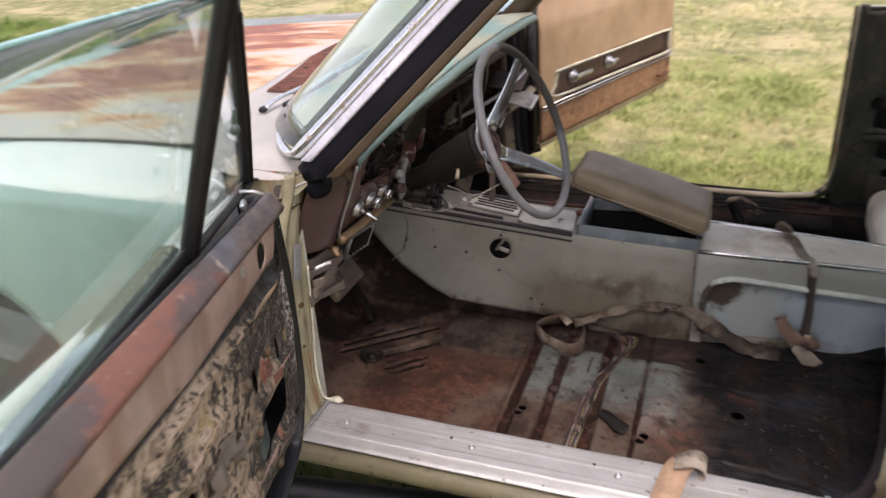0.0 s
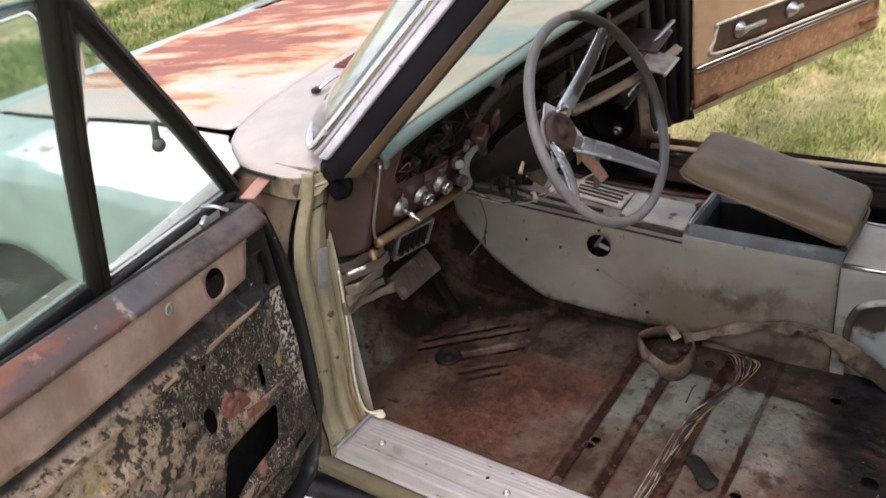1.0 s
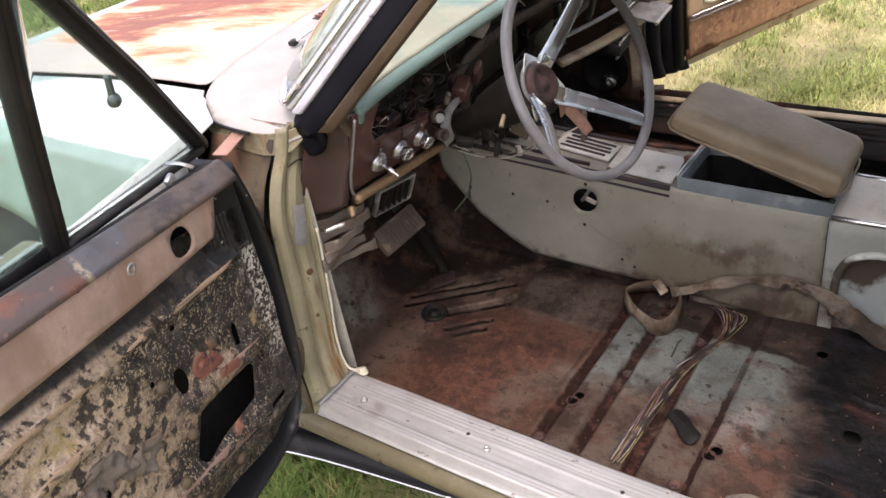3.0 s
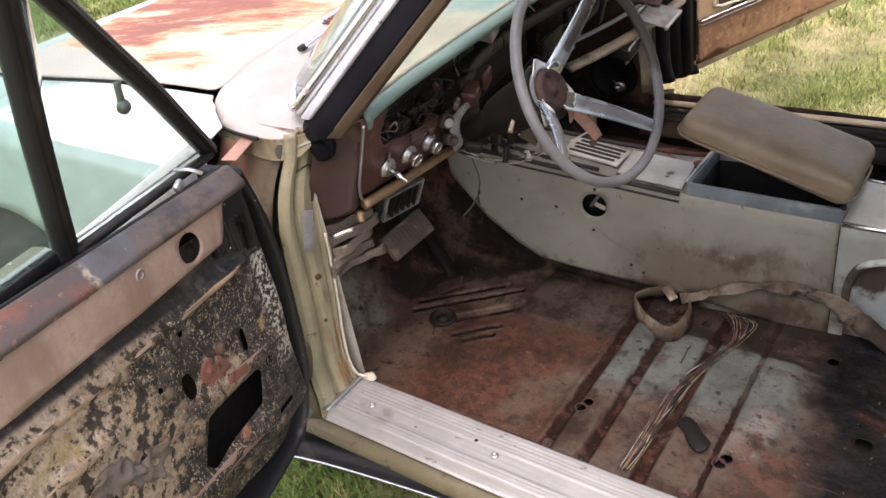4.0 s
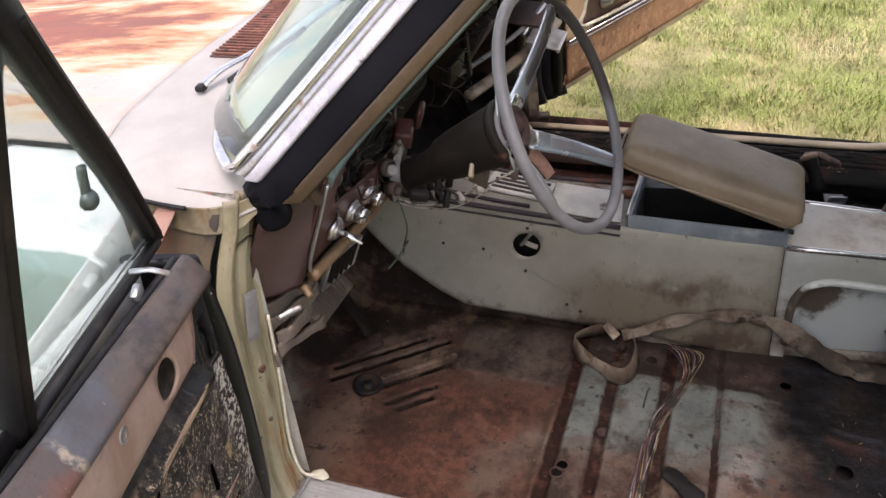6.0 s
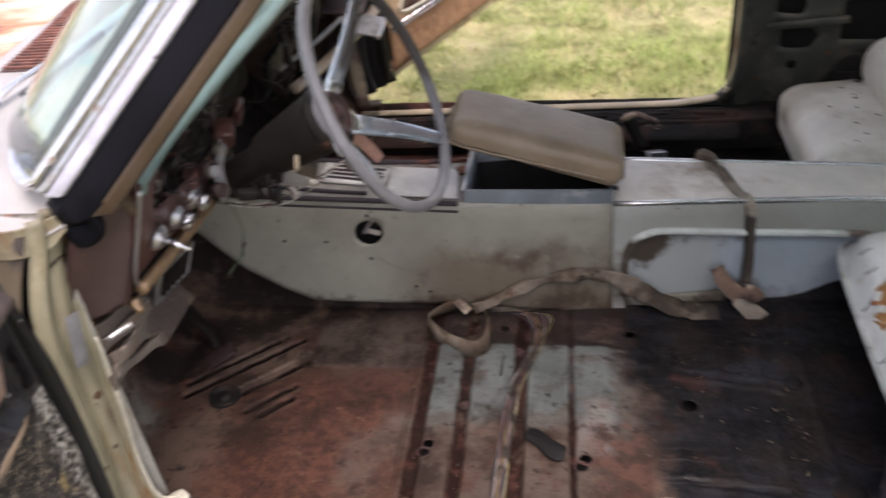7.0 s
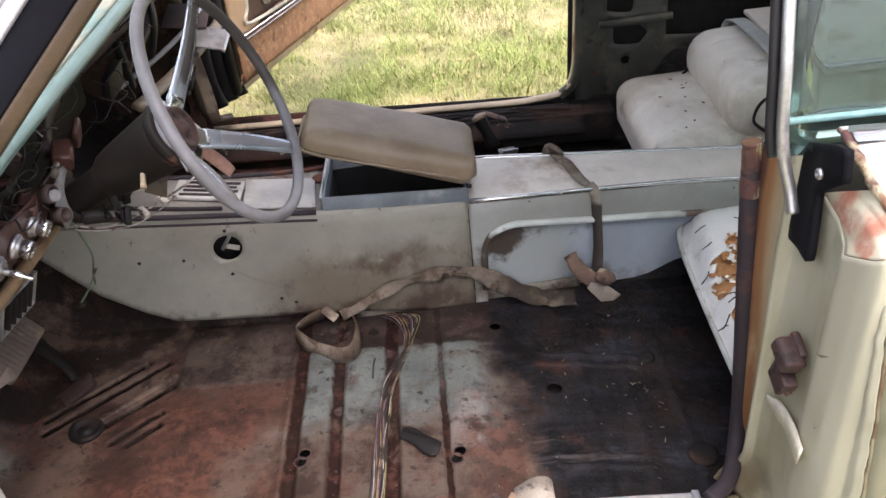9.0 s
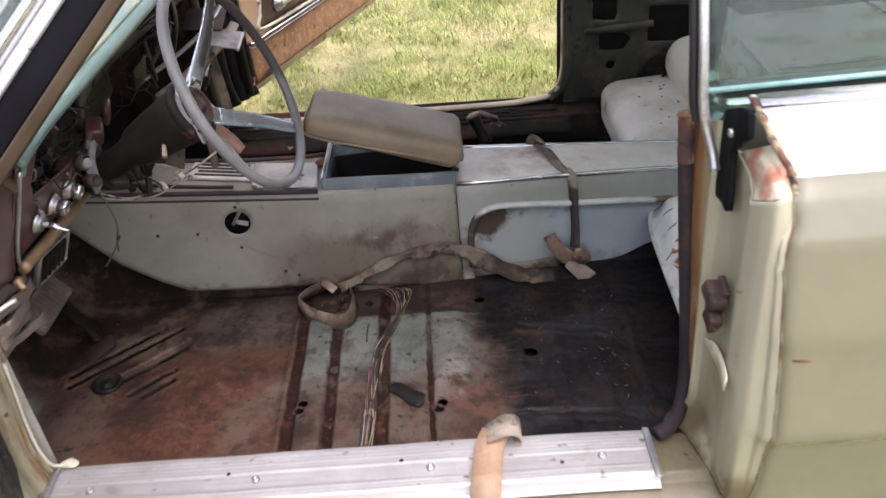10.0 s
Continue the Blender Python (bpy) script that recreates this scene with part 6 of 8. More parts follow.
sweep([D(s, z, 0.004) for s, z in cap], [(-0.023, -0.002), (0.006, -0.010), (0.009, 0.028), (0.006, 0.0312), (0.002, 0.0315), (-0.003, 0.0300), (-0.0215, 0.0085), (-0.0235, 0.005)], (0, 0, 1), cb)
part("belt_rubber", sweep([D(s, z + 0.024, -0.011) for s, z in cap], rect(0.010, 0.014, 0.003), (0, 0, 1)), "rubber", door, "black inner belt rubber")
part("belt_ledge", sweep([D(s, z + 0.004, -0.068) for s, z in cap], rect(0.022, 0.050, 0.006), (0, 0, 1)), "fender", door, "turquoise outer edge of the window slot")
part("door_cap", cb, "doorcap", door, "window ledge in red oxide and slate paint")
box_in = sheet(lambda s, z: D(s, z + slope(s), -0.09), 0.02, 1.15, 0.44, 0.98, 0.06)
part("door_cavity", box_in, "black", door, "dark inside of the door", thick=0.004)
part("door_skin", sheet(lambda s, z: D(s, z, -0.115 + 0.05 * smooth(0.6, 0.38, z)), -0.03, 1.18, 0.385, 1.01, 0.04), "fender", door, "turquoise outer skin", thick=0.003)
front = bmesh.new()
for s0, z0 in ((0, 0),):
    sweep(curve([D(0.040, 0.985, -0.045), D(0.012, 0.90, -0.05), D(0.0, 0.80, -0.05), D(0.006, 0.66, -0.05), D(0.026, 0.54, -0.05), D(0.055, 0.475, -0.055), D(0.12, 0.44, -0.06), D(0.4, 0.46, -0.06), D(1.15, 0.60, -0.06)], 6), rect(0.10, 0.016, 0.006), lambda t: DD * -1 if t < 0.5 else V(0, 0, -1), front)
part("door_edge", front, "dooredge", door, "rolled black edge of the door")
part("bottom_seal", sweep(curve([D(0.09, 0.425, -0.07), D(0.3, 0.44, -0.07), D(0.8, 0.53, -0.07), D(1.15, 0.58, -0.07)], 4), rect(0.05, 0.02, 0.006), (0, 0, 1)), "dooredge", door)
for a, b, w in BEADS:
    m = "pinkrail" if a[1] < 0.72 else "rail"
    pts = [door_face(a[0] + (b[0] - a[0]) * k / 8, a[1] + (b[1] - a[1]) * k / 8) + DN * 0.0005 for k in range(9)]
    part("stamped_rail", sweep(pts, rect(w * 1.5, 0.003, 0.001), DN, None, scale=lambda t: max(0.2, min(1.0, 5 * t + 0.2, 5 * (1 - t) + 0.2)) * (0.85 + 0.3 * noise.noise(V(t * 7, 2, 1)))), m, door, "bare worn stamped rail")
reg = bmesh.new()
lathe([(0.021, -0.004), (0.020, 0.003), (0.014, 0.005), (0.011, 0.003), (0.006, 0.007), (0.0, 0.008)], door_face(0.262, 0.742), DN, 16, reg)
lathe([(0.013, -0.004), (0.012, 0.004), (0.007, 0.006), (0.0, 0.004)], door_face(0.238, 0.728), DN, 14, reg)
box(door_face(0.245, 0.720) + DN * 0.002, (0.055, 0.040, 0.004), basis(DD, DN) @ Euler((0, 0, 0.5)).to_matrix(), 0.0015, reg)
box(door_face(0.215, 0.705) + DN * 0.003, (0.050, 0.016, 0.004), basis(DD, DN) @ Euler((0, 0, -0.3)).to_matrix(), 0.0015, reg)
part("window_regulator", reg, "redrust", door, "rusty window-winder mechanism")
for s, z in ((0.225, 0.762), (0.349, 0.762), (0.33, 0.655), (0.38, 0.596), (0.255, 0.535)):
    part("rusty_stud", lathe([(0.011, 0), (0.010, 0.006), (0.005, 0.010), (0.0, 0.010)], door_face(s, z), DN, 12), "hingerust", door)
part("panel_screw", lathe([(0.010, 0), (0.009, 0.003), (0.004, 0.004), (0.003, 0.001)], band_face(0.33, 0.955), DN, 14), "dull_chrome", door)
for s in (0.42, 0.55, 0.70):
    part("clip_hole", lathe([(0.0045, 0.0005), (0.004, 0.001), (0.0, 0.001)], D(s, 0.985 + slope(s) * 0.75, 0.0245), DN, 10), "black", door)
for k in range(3):
    c = door_face(0.43 + 0.055 * k, 0.690 + 0.012 * ((k * 5) % 3)) + DN * 0.008
    part("torn_liner", sheet(lambda u, v, c=c, k=k: c + DD * u + V(0, 0, 1) * v + DN * (0.014 * noise.noise(V(u * 30, v * 30, k)) + 0.010 * noise.noise(V(u * 70, v * 70, k))), -0.04, 0.04, -0.034, 0.034, 0.005, keep=lambda u, v, k=k: math.hypot(u / 0.034, v / 0.026) - 1 + 0.9 * noise.noise(V(u * 34, v * 34, k + 5))), "pad", door, "shred of torn paper liner", thick=0.001)
rng = random.Random(5)
crust = bmesh.new()
for k in range(1500):
    if k < 800:
        t = rng.random()
        s, z = 0.092 - 0.058 * t + rng.gauss(0, 0.008), 0.848 - 0.15 * t + rng.gauss(0, 0.012)
    elif k < 1150:
        s, z = rng.uniform(0.085, 0.20), rng.gauss(0.838, 0.008)
    else:
        s, z = rng.uniform(0.05, 0.15), rng.gauss(0.70, 0.035)
    r = rng.uniform(0.0004, 0.0014) * (1.8 if rng.random() < 0.08 else 1)
    box(door_face(s, z) + DN * r * 0.1, (r * 2.6, r * 1.2, r * 0.5), basis(DD, DN) @ Euler((0, rng.uniform(-0.5, 0.5), rng.uniform(0, 3))).to_matrix(), 0.0, crust)
tagged(part("corrosion", crust, "crust", door, "white flaky corrosion on the door edge"), kind="stuff")
fibre = bmesh.new()
for k in range(500):
    s, z = rng.uniform(0.24, 0.66), rng.uniform(0.50, 0.85)
    if big(s, z) < 0.006 or noise.noise(V(s * 9, z * 9, 8)) < -0.05:
        continue
    r = rng.uniform(0.0004, 0.0013)
    box(door_face(s, z) + DN * r * 0.1, (r * 2.2, r * 1.3, r * 0.5), basis(DD, DN) @ Euler((0, 0, rng.uniform(0, 3))).to_matrix(), 0.0, fibre)
tagged(part("fibre_residue", fibre, "rail", door, "crumbs of ochre fibre stuck to the metal"), kind="stuff")
# vent window and door glass, which lean in towards the top
def W(s, z, o=0.0):
    return D(s, z, -0.035 + 0.36 * (z - 1.05) + o)


def bar(pts, w, d, name, label, material="rubber"):
    return part(name, sweep(curve([W(*p) for p in pts], 5), rect(w, d, 0.004), DN - V(0, 0, 0.36)), material, door, label)


bar([(0.366, 1.030), (0.376, 1.10), (0.391, 1.22), (0.402, 1.34), (0.410, 1.43)], 0.030, 0.024, "division_bar", "black vent-window division bar")
bar([(0.366, 1.030, 0.010), (0.376, 1.10, 0.010), (0.391, 1.22, 0.010), (0.402, 1.34, 0.010), (0.410, 1.43, 0.010)], 0.010, 0.016, "bar_groove", "worn centre rib of the bar", "column")
bar([(0.035, 1.014), (0.11, 1.099), (0.191, 1.190), (0.261, 1.262), (0.32, 1.323), (0.365, 1.370), (0.402, 1.408)], 0.026, 0.024, "vent_frame", "black slanted vent-window frame")
bar([(0.035, 1.014, 0.010), (0.11, 1.099, 0.010), (0.191, 1.190, 0.010), (0.261, 1.262, 0.010), (0.32, 1.323, 0.010), (0.365, 1.370, 0.010)], 0.009, 0.014, "frame_rib", "worn rib of the vent frame", "column")
part("frame_cap", box(W(0.402, 1.418), (0.05, 0.03, 0.014), basis(DD, V(0, 0, 1)), 0.004), "dull_chrome", door)
gv = sheet(lambda s, z: W(s, z), 0.01, 0.41, 1.005, 1.435, 0.02, keep=poly([(0.022, 1.016), (0.370, 1.02), (0.398, 1.425)], 0.004))
vg = part("vent_glass", gv, "glass", door, "clear vent window", thick=0.004)
vg.visible_shadow = False
gm = sheet(lambda s, z: W(s, z, -0.008), 0.36, 1.10, 1.02, 1.47, 0.015, keep=poly([(0.37, 1.02), (1.09, 1.03), (1.09, 1.450), (0.90, 1.446), (0.77, 1.436), (0.58, 1.420), (0.400, 1.400)]))
dg = part("door_glass", gm, "dustglass", door, "half-dusty door glass", thick=0.005)
dg.visible_shadow = False
part("glass_edge", sweep([W(0.400, 1.402, -0.008), W(0.58, 1.421, -0.008), W(0.77, 1.437, -0.008), W(0.90, 1.447, -0.008), W(1.09, 1.451, -0.008)], rect(0.005, 0.004, 0.001), (0, 0, 1)), "teal", dg, "bright ground top edge of the glass")
part("belt_strip", sweep([W(0.05, 1.016, 0.012), W(0.365, 1.042, 0.012)], rect(0.014, 0.012, 0.003), (0, 0, 1)), "rubber", door, "black vent sill rubber")
part("vent_sill", sweep([W(0.06, 1.030, 0.002), W(0.365, 1.054, 0.002)], rect(0.003, 0.005, 0.001), (0, 0, 1)), "lavender", door, "bright edge of the vent sill")
part("belt_strip", sweep([W(0.39, 1.046, 0.006), W(1.1, 1.10, 0.006)], rect(0.006, 0.022, 0.002), (0, 0, 1)), "rubber", door, "black belt rubber")
part("belt_chrome", sweep([W(0.38, 1.052, -0.03), W(1.1, 1.10, -0.03)], rect(0.030, 0.014, 0.004), (0, 0, 1)), "chrome", door, "bright outer belt moulding")
lat = sweep([D(0.153, 1.044, -0.020), D(0.149, 1.043, 0.0), D(0.145, 1.034, 0.018)], rect(0.008, 0.005, 0.002), (0, 0, 1))
box(D(0.164, 1.024, -0.014), (0.020, 0.010, 0.014), basis(DD, (0, 0, 1)) @ Euler((0, 0.35, 0)).to_matrix(), 0.004, lat)
part("vent_latch", lat, "dull_chrome", door, "vent window latch")
knob = lathe([(0.006, 0), (0.0095, 0.004), (0.0095, 0.010), (0.006, 0.014), (0.0, 0.015)], D(0.246, 1.182, 0.014), DN, 16)
tube([W(0.246, 1.214), D(0.246, 1.204, 0.022), D(0.246, 1.188, 0.020)], 0.0055, 8, 4, knob)
part("vent_catch", knob, "catchgrey", door, "grey vent-window catch")

# ---- passenger door, standing open ----
PD, PN = V(0.36, 0.933, 0), V(0.933, -0.36, 0)


def P(s, z, o=0.0):
    return V(0.058, 1.790, 0) + PD * s + PN * o + V(0, 0, z)


pdoor = part("passenger_door", sheet(lambda s, z: P(s, z, 0.0 - 0.02 * smooth(0.46, 0.41, z)), 0.0, 1.10, 0.405, 0.445, 0.01), "ptan", car, "open passenger door with tan trim panel", thick=0.03, bevel=0.004)
part("lower_carpet", sheet(lambda s, z: P(s, z, 0.006 + 0.002 * noise.noise(V(s * 30, z * 30, 0))), 0.01, 1.08, 0.447, 0.582, 0.012, holes=[poly([(0.02, 0.447), (0.05, 0.452), (0.10, 0.462), (0.13, 0.455), (0.13, 0.445), (0.02, 0.44)], 0.003)]), "pcarpet", pdoor, "rust-brown carpet along the door bottom", thick=0.006)
part("rust_patch", sheet(lambda s, z: P(s, z, 0.002), 0.0, 0.16, 0.44, 0.475, 0.02), "rust", pdoor, thick=0.002)
part("bright_strip", sweep([P(0.01, 0.588, 0.010), P(1.08, 0.588, 0.010)], rect(0.007, 0.012, 0.003), PN), "chrome", pdoor, "thin bright trim strip")
part("bright_strip", sweep([P(0.01, 0.574, 0.010), P(1.08, 0.574, 0.010)], rect(0.004, 0.010, 0.002), PN), "dull_chrome", pdoor)
INSET = poly([(0.11, 0.622), (1.04, 0.606), (1.04, 0.690), (0.13, 0.700)], 0.012)
part("upper_panel", sheet(lambda s, z: P(s, z, 0.006 - 0.02 * smooth(0.88, 1.0, z)), 0.0, 1.09, 0.59, 1.0, 0.012, holes=[INSET]), "pdoor", pdoor, "smooth tan vinyl door panel", thick=0.006)
part("inset_panel", sheet(lambda s, z: P(s, z, -0.004), 0.09, 1.06, 0.59, 0.72, 0.03), "maroon", pdoor, "dark recessed armrest panel", thick=0.004)
loop = [(0.11, 0.612), (0.60, 0.602), (1.03, 0.596), (1.05, 0.62), (1.05, 0.68), (1.03, 0.70), (0.60, 0.706), (0.15, 0.712), (0.115, 0.70), (0.10, 0.66)]
part("inset_frame", sweep(curve([P(s, z, 0.010) for s, z in loop], 4, True), rect(0.010, 0.012, 0.003), PN, closed=True), "cream", pdoor, "pale frame round the recess")
for s, w, d in ((0.24, 0.12, 0.024), (0.52, 0.05, 0.018)):
    hb = lathe([(0.030, 0), (0.028, 0.008), (0.018, 0.012), (0.012, 0.03), (0.0, 0.032)], P(s, 0.66, -0.002), PN, 18)
    box(P(s + w * 0.4, 0.664, d), (w, 0.018, 0.014), basis(PD, PN), 0.005, hb)
    part("door_handle", hb, "dull_chrome", pdoor, "bright handle in the recess")
part("door_core", sheet(lambda s, z: P(s, z, -0.05), -0.02, 1.12, 0.40, 1.0, 0.06), "ptan", pdoor, thick=0.05)
pe = bmesh.new()
sweep([P(-0.01, 0.42, -0.02), P(-0.012, 0.7, -0.02), P(-0.01, 1.0, -0.02)], rect(0.06, 0.03, 0.008), (1, 0, 0), pe)
part("door_edge", pe, "rubber", pdoor, "black door edge")
part("end_rust", box(P(1.0, 0.50, 0.012), (0.10, 0.012, 0.03), basis(PD, PN), 0.004), "rust", pdoor)

# ---- dashboard ----
dash = thing("dashboard", (-0.1, MID, 0.70), "gutted dashboard with turquoise pad, loose wires and missing gauges", "dashboard")


def F(y, z, o=0.0):
    """A point of the sloping dash face; o metres towards the driver."""
    k = z - 0.817
    return V(0.019 + 0.45 * k, y, z) + V(0.91, 0, -0.41) * o


def dz(y):
    return -0.10 * (y - 0.255)


face = sheet(lambda y, z: F(y, z + dz(y), 0.0), 0.150, 0.545, 0.772, 0.955, 0.0065,
             keep=poly([(0.155, 0.955), (0.162, 0.86), (0.175, 0.79), (0.20, 0.778), (0.53, 0.778), (0.54, 0.83), (0.52, 0.87), (0.40, 0.858), (0.33, 0.862), (0.235, 0.870), (0.215, 0.90), (0.225, 0.955)], 0.003))
panel = part("instrument_panel", face, "maroon", dash, "dark maroon instrument panel with the gauge opening empty", thick=0.004)
for k, y in enumerate((0.256, 0.327, 0.400)):
    c = F(y, 0.817 + dz(y), 0.002)
    ax = V(0.90, -0.05, -0.38)
    kb = part("knob", lathe([(0.021, 0.0), (0.021, 0.004), (0.0175, 0.008), (0.016, 0.009), (0.0165, 0.010), (0.015, 0.012)], c, ax, 22), "dull_chrome", panel, "bright ribbed dash knob")
    if k == 0:
        part("knob_shaft", lathe([(0.006, 0), (0.0055, 0.03), (0.003, 0.032), (0.003, 0.045), (0.0, 0.046)], c + ax * 0.01, ax, 12), "chrome", kb)
    else:
        part("knob_cap", lathe([(0.015, 0), (0.0145, 0.006), (0.0155, 0.008), (0.0155, 0.019), (0.0145, 0.021), (0.011, 0.0205), (0.0105, 0.0185), (0.0, 0.0185)], c + ax * 0.008, ax, 20), "chrome", kb)
part("light_socket", lathe([(0.016, 0), (0.016, 0.018), (0.011, 0.018), (0.0105, 0.004), (0.0, 0.004)], F(0.435, 0.840, 0.006), (0.9, -0.2, 0.0), 18), "dashframe", panel, "empty brown switch socket")
part("bulb_plug", lathe([(0.006, 0), (0.006, 0.03), (0.004, 0.034)], F(0.47, 0.855, 0.01), (0.5, -0.3, 0.8), 10), "w_white", panel)
part("left_cap", sheet(lambda y, z: F(y, z, 0.002) - V(1.15 * max(0.0, 0.163 - y) + 4.0 * max(0.0, 0.163 - y) ** 2, 0, 0), 0.105, 0.19, 0.735, 0.970, 0.008,
     keep=poly([(0.113, 0.905), (0.124, 0.945), (0.140, 0.964), (0.158, 0.966), (0.160, 0.86), (0.172, 0.79), (0.178, 0.768), (0.150, 0.758), (0.118, 0.756), (0.112, 0.775)], 0.004)), "plum", dash, "plum-brown dash end cap", thick=0.006)
part("end_strip", sweep(curve([F(0.153, 0.962, 0.004), F(0.158, 0.90, 0.006), F(0.166, 0.83, 0.006), F(0.182, 0.785, 0.006), F(0.21, 0.762, 0.006)], 5), rect(0.006, 0.006, 0.0015), (1, 0, 0)), "dull_chrome", dash, "dull bright strip round the dash end")
part("lower_rail", tube([F(0.185, 0.772, 0.012), F(0.30, 0.762, 0.014), F(0.42, 0.750, 0.014), F(0.53, 0.738, 0.012)], 0.0105, 10, 5), "bronze", dash, "worn bronze lower dash rail")
part("brass_nut", lathe([(0.010, 0), (0.010, 0.012), (0.006, 0.014), (0.006, 0.028)], F(0.190, 0.742, 0.0), (0.7, -0.6, -0.2), 8), "bronze", dash)
vb = V(-0.030, 0.325, 0.703)
vm = basis((0.05, 1, -0.12), (0.93, 0, -0.37))
vent_box = part("air_vent", box(vb + V(-0.02, 0, 0.008), (0.112, 0.066, 0.05), vm, 0.004), "black", dash, "air vent with a bright frame and black louvres")
fr = bmesh.new()
for o, s in (((0, 0.031), (0.116, 0.006)), ((0, -0.031), (0.116, 0.006)), ((0.055, 0), (0.006, 0.066)), ((-0.055, 0), (0.006, 0.066))):
    box(vb + vm @ V(o[0], o[1], 0.012), (s[0], s[1], 0.012), vm, 0.002, fr)
part("vent_frame", fr, "dull_chrome", vent_box)
for k in range(5):
    part("louvre", box(vb + vm @ V(-0.036 + 0.018 * k, 0, 0.016), (0.003, 0.052, 0.010), vm, 0.001), "column", vent_box)
# pad
lip = [V(0.082, 0.165, 0.970), V(0.080, 0.22, 0.976), V(0.082, 0.30, 0.984), V(0.090, 0.42, 0.993), V(0.096, 0.55, 1.000), V(0.099, 0.70, 1.005), V(0.099, MID, 1.008), V(0.098, 1.15, 1.003), V(0.092, 1.45, 0.988), V(0.09, 1.60, 0.976)]
part("pad_lip", sweep(curve(lip, 6), [(-0.014, -0.008), (0.0, -0.013), (0.010, -0.010), (0.013, 0.0), (0.008, 0.008), (0.0, 0.012), (-0.02, 0.012)], (0, 0, 1)), "tealpad", dash, "turquoise padded dash edge")


def pad(u, y):
    lipx = lerp([(p.y, p.x) for p in lip], y)
    back = -0.045 - 0.165 * (1 - min(1.0, abs((y - MID) / 0.75)) ** 4.5)
    return V(lipx - 0.005 + (back - lipx) * u, y, lerp([(p.y, p.z) for p in lip], y) + 0.011 + 0.006 * math.sin(u * 3.1) - 0.022 * u)


part("pad_top", sheet(lambda u, y: pad(u, y), 0.0, 1.0, 0.16, 1.60, 0.03), "padtop", dash, "sun-faded dash top, cream over turquoise", thick=0.008)
part("pad_side", sweep(curve([V(0.085, 0.172, 0.982), V(0.078, 0.176, 0.965), V(0.068, 0.182, 0.945)], 4), rect(0.02, 0.022, 0.006), (1, 0, 0)), "tealpad", dash)
part("pillar_flange", box((0.066, 0.150, 0.958), (0.012, 0.040, 0.050), Euler((0.35, -0.3, 0.1)).to_matrix(), 0.005), "tan_metal", dash, "tan trim flange at the pillar foot")
part("pad_tear", box((-0.06, 0.78, 1.008), (0.035, 0.022, 0.006), Euler((0, 0.1, 0.5)).to_matrix(), 0.002), "cavity", dash)
# frame, ducts and brackets inside
part("dash_frame", sweep(curve([V(-0.030, 1.09, 0.693), V(-0.004, 1.25, 0.684), V(0.034, 1.40, 0.692), V(0.068, 1.55, 0.709), V(0.075, 1.62, 0.715)], 5), rect(0.030, 0.016, 0.004), (0.5, 0, 1)), "dashrail", dash, "worn lower dash rail")
part("dash_frame", sweep(curve([V(0.0, 0.56, 0.855), V(-0.05, 0.70, 0.86), V(-0.07, MID, 0.86), V(-0.05, 1.2, 0.86), V(-0.02, 1.6, 0.86)], 4), rect(0.03, 0.02, 0.004), (1, 0, 0)), "dashframe", dash, "brown-primed dash frame")
part("dash_frame", sweep(curve([V(0.02, 0.20, 0.905), V(-0.02, 0.35, 0.90), V(-0.05, 0.50, 0.90), V(-0.06, 0.70, 0.905)], 4), rect(0.04, 0.012, 0.004), (1, 0, 0)), "cavity", dash)
for c, s, r, m in (((-0.08, 0.52, 0.915), (0.005, 0.20, 0.07), (0.5, 0.3, 0.5), "cavity"), ((0.0, 0.575, 0.80), (0.03, 0.05, 0.05), (0.2, 0.2, 0.1), "dashframe"), ((-0.04, 1.25, 0.80), (0.03, 0.28, 0.02), (0.15, 0.2, 0), "dashframe"), ((0.02, 1.50, 0.775), (0.12, 0.16, 0.006), (0.1, 0.1, 0.1), "dashframe"), ((-0.03, 1.0, 0.80), (0.02, 0.10, 0.06), (0.1, 0.2, 0), "cavity"), ((-0.04, 1.12, 0.79), (0.02, 0.02, 0.12), (0.1, 0, 0), "cavity"), ((-0.14, 0.42, 0.91), (0.18, 0.26, 0.006), (0.1, -0.4, 0.2), "farkick"), ((-0.05, 0.50, 0.845), (0.03, 0.10, 0.04), (0.4, 0.3, 0.2), "dashframe")):
    part("bracket", box(c, s, Euler(r).to_matrix(), 0.004), m, dash)
for c, s, r in (((0.030, 0.552, 0.848), (0.034, 0.052, 0.036), (0.3, 0.2, 0.3)), ((0.010, 0.420, 0.822), (0.030, 0.052, 0.046), (0.2, 0.4, 0.2)), ((0.052, 0.585, 0.872), (0.012, 0.036, 0.052), (0.5, 0.3, 0.2)), ((-0.020, 0.350, 0.845), (0.020, 0.080, 0.028), (0.1, 0.4, 0.1))):
    part("bracket", box(c, s, Euler(r).to_matrix(), 0.004, segs=1), "maroon", dash)
part("switch_socket", lathe([(0.013, 0.0), (0.013, 0.022), (0.009, 0.022), (0.0085, 0.006), (0.0, 0.006)], (0.044, 0.428, 0.800), (0.9, -0.3, 0.1), 16), "dashframe", dash, "empty brown switch socket")
part("switch_socket", lathe([(0.010, 0.0), (0.010, 0.026), (0.007, 0.027), (0.0, 0.024)], (0.040, 0.438, 0.828), (0.7, -0.5, 0.4), 14), "greyplastic", dash)
part("heater_box", box((-0.20, 0.80, 0.84), (0.22, 0.40, 0.20), Euler((0.1, 0.1, 0)).to_matrix(), 0.02), "cavity", dash, "dark heater box")
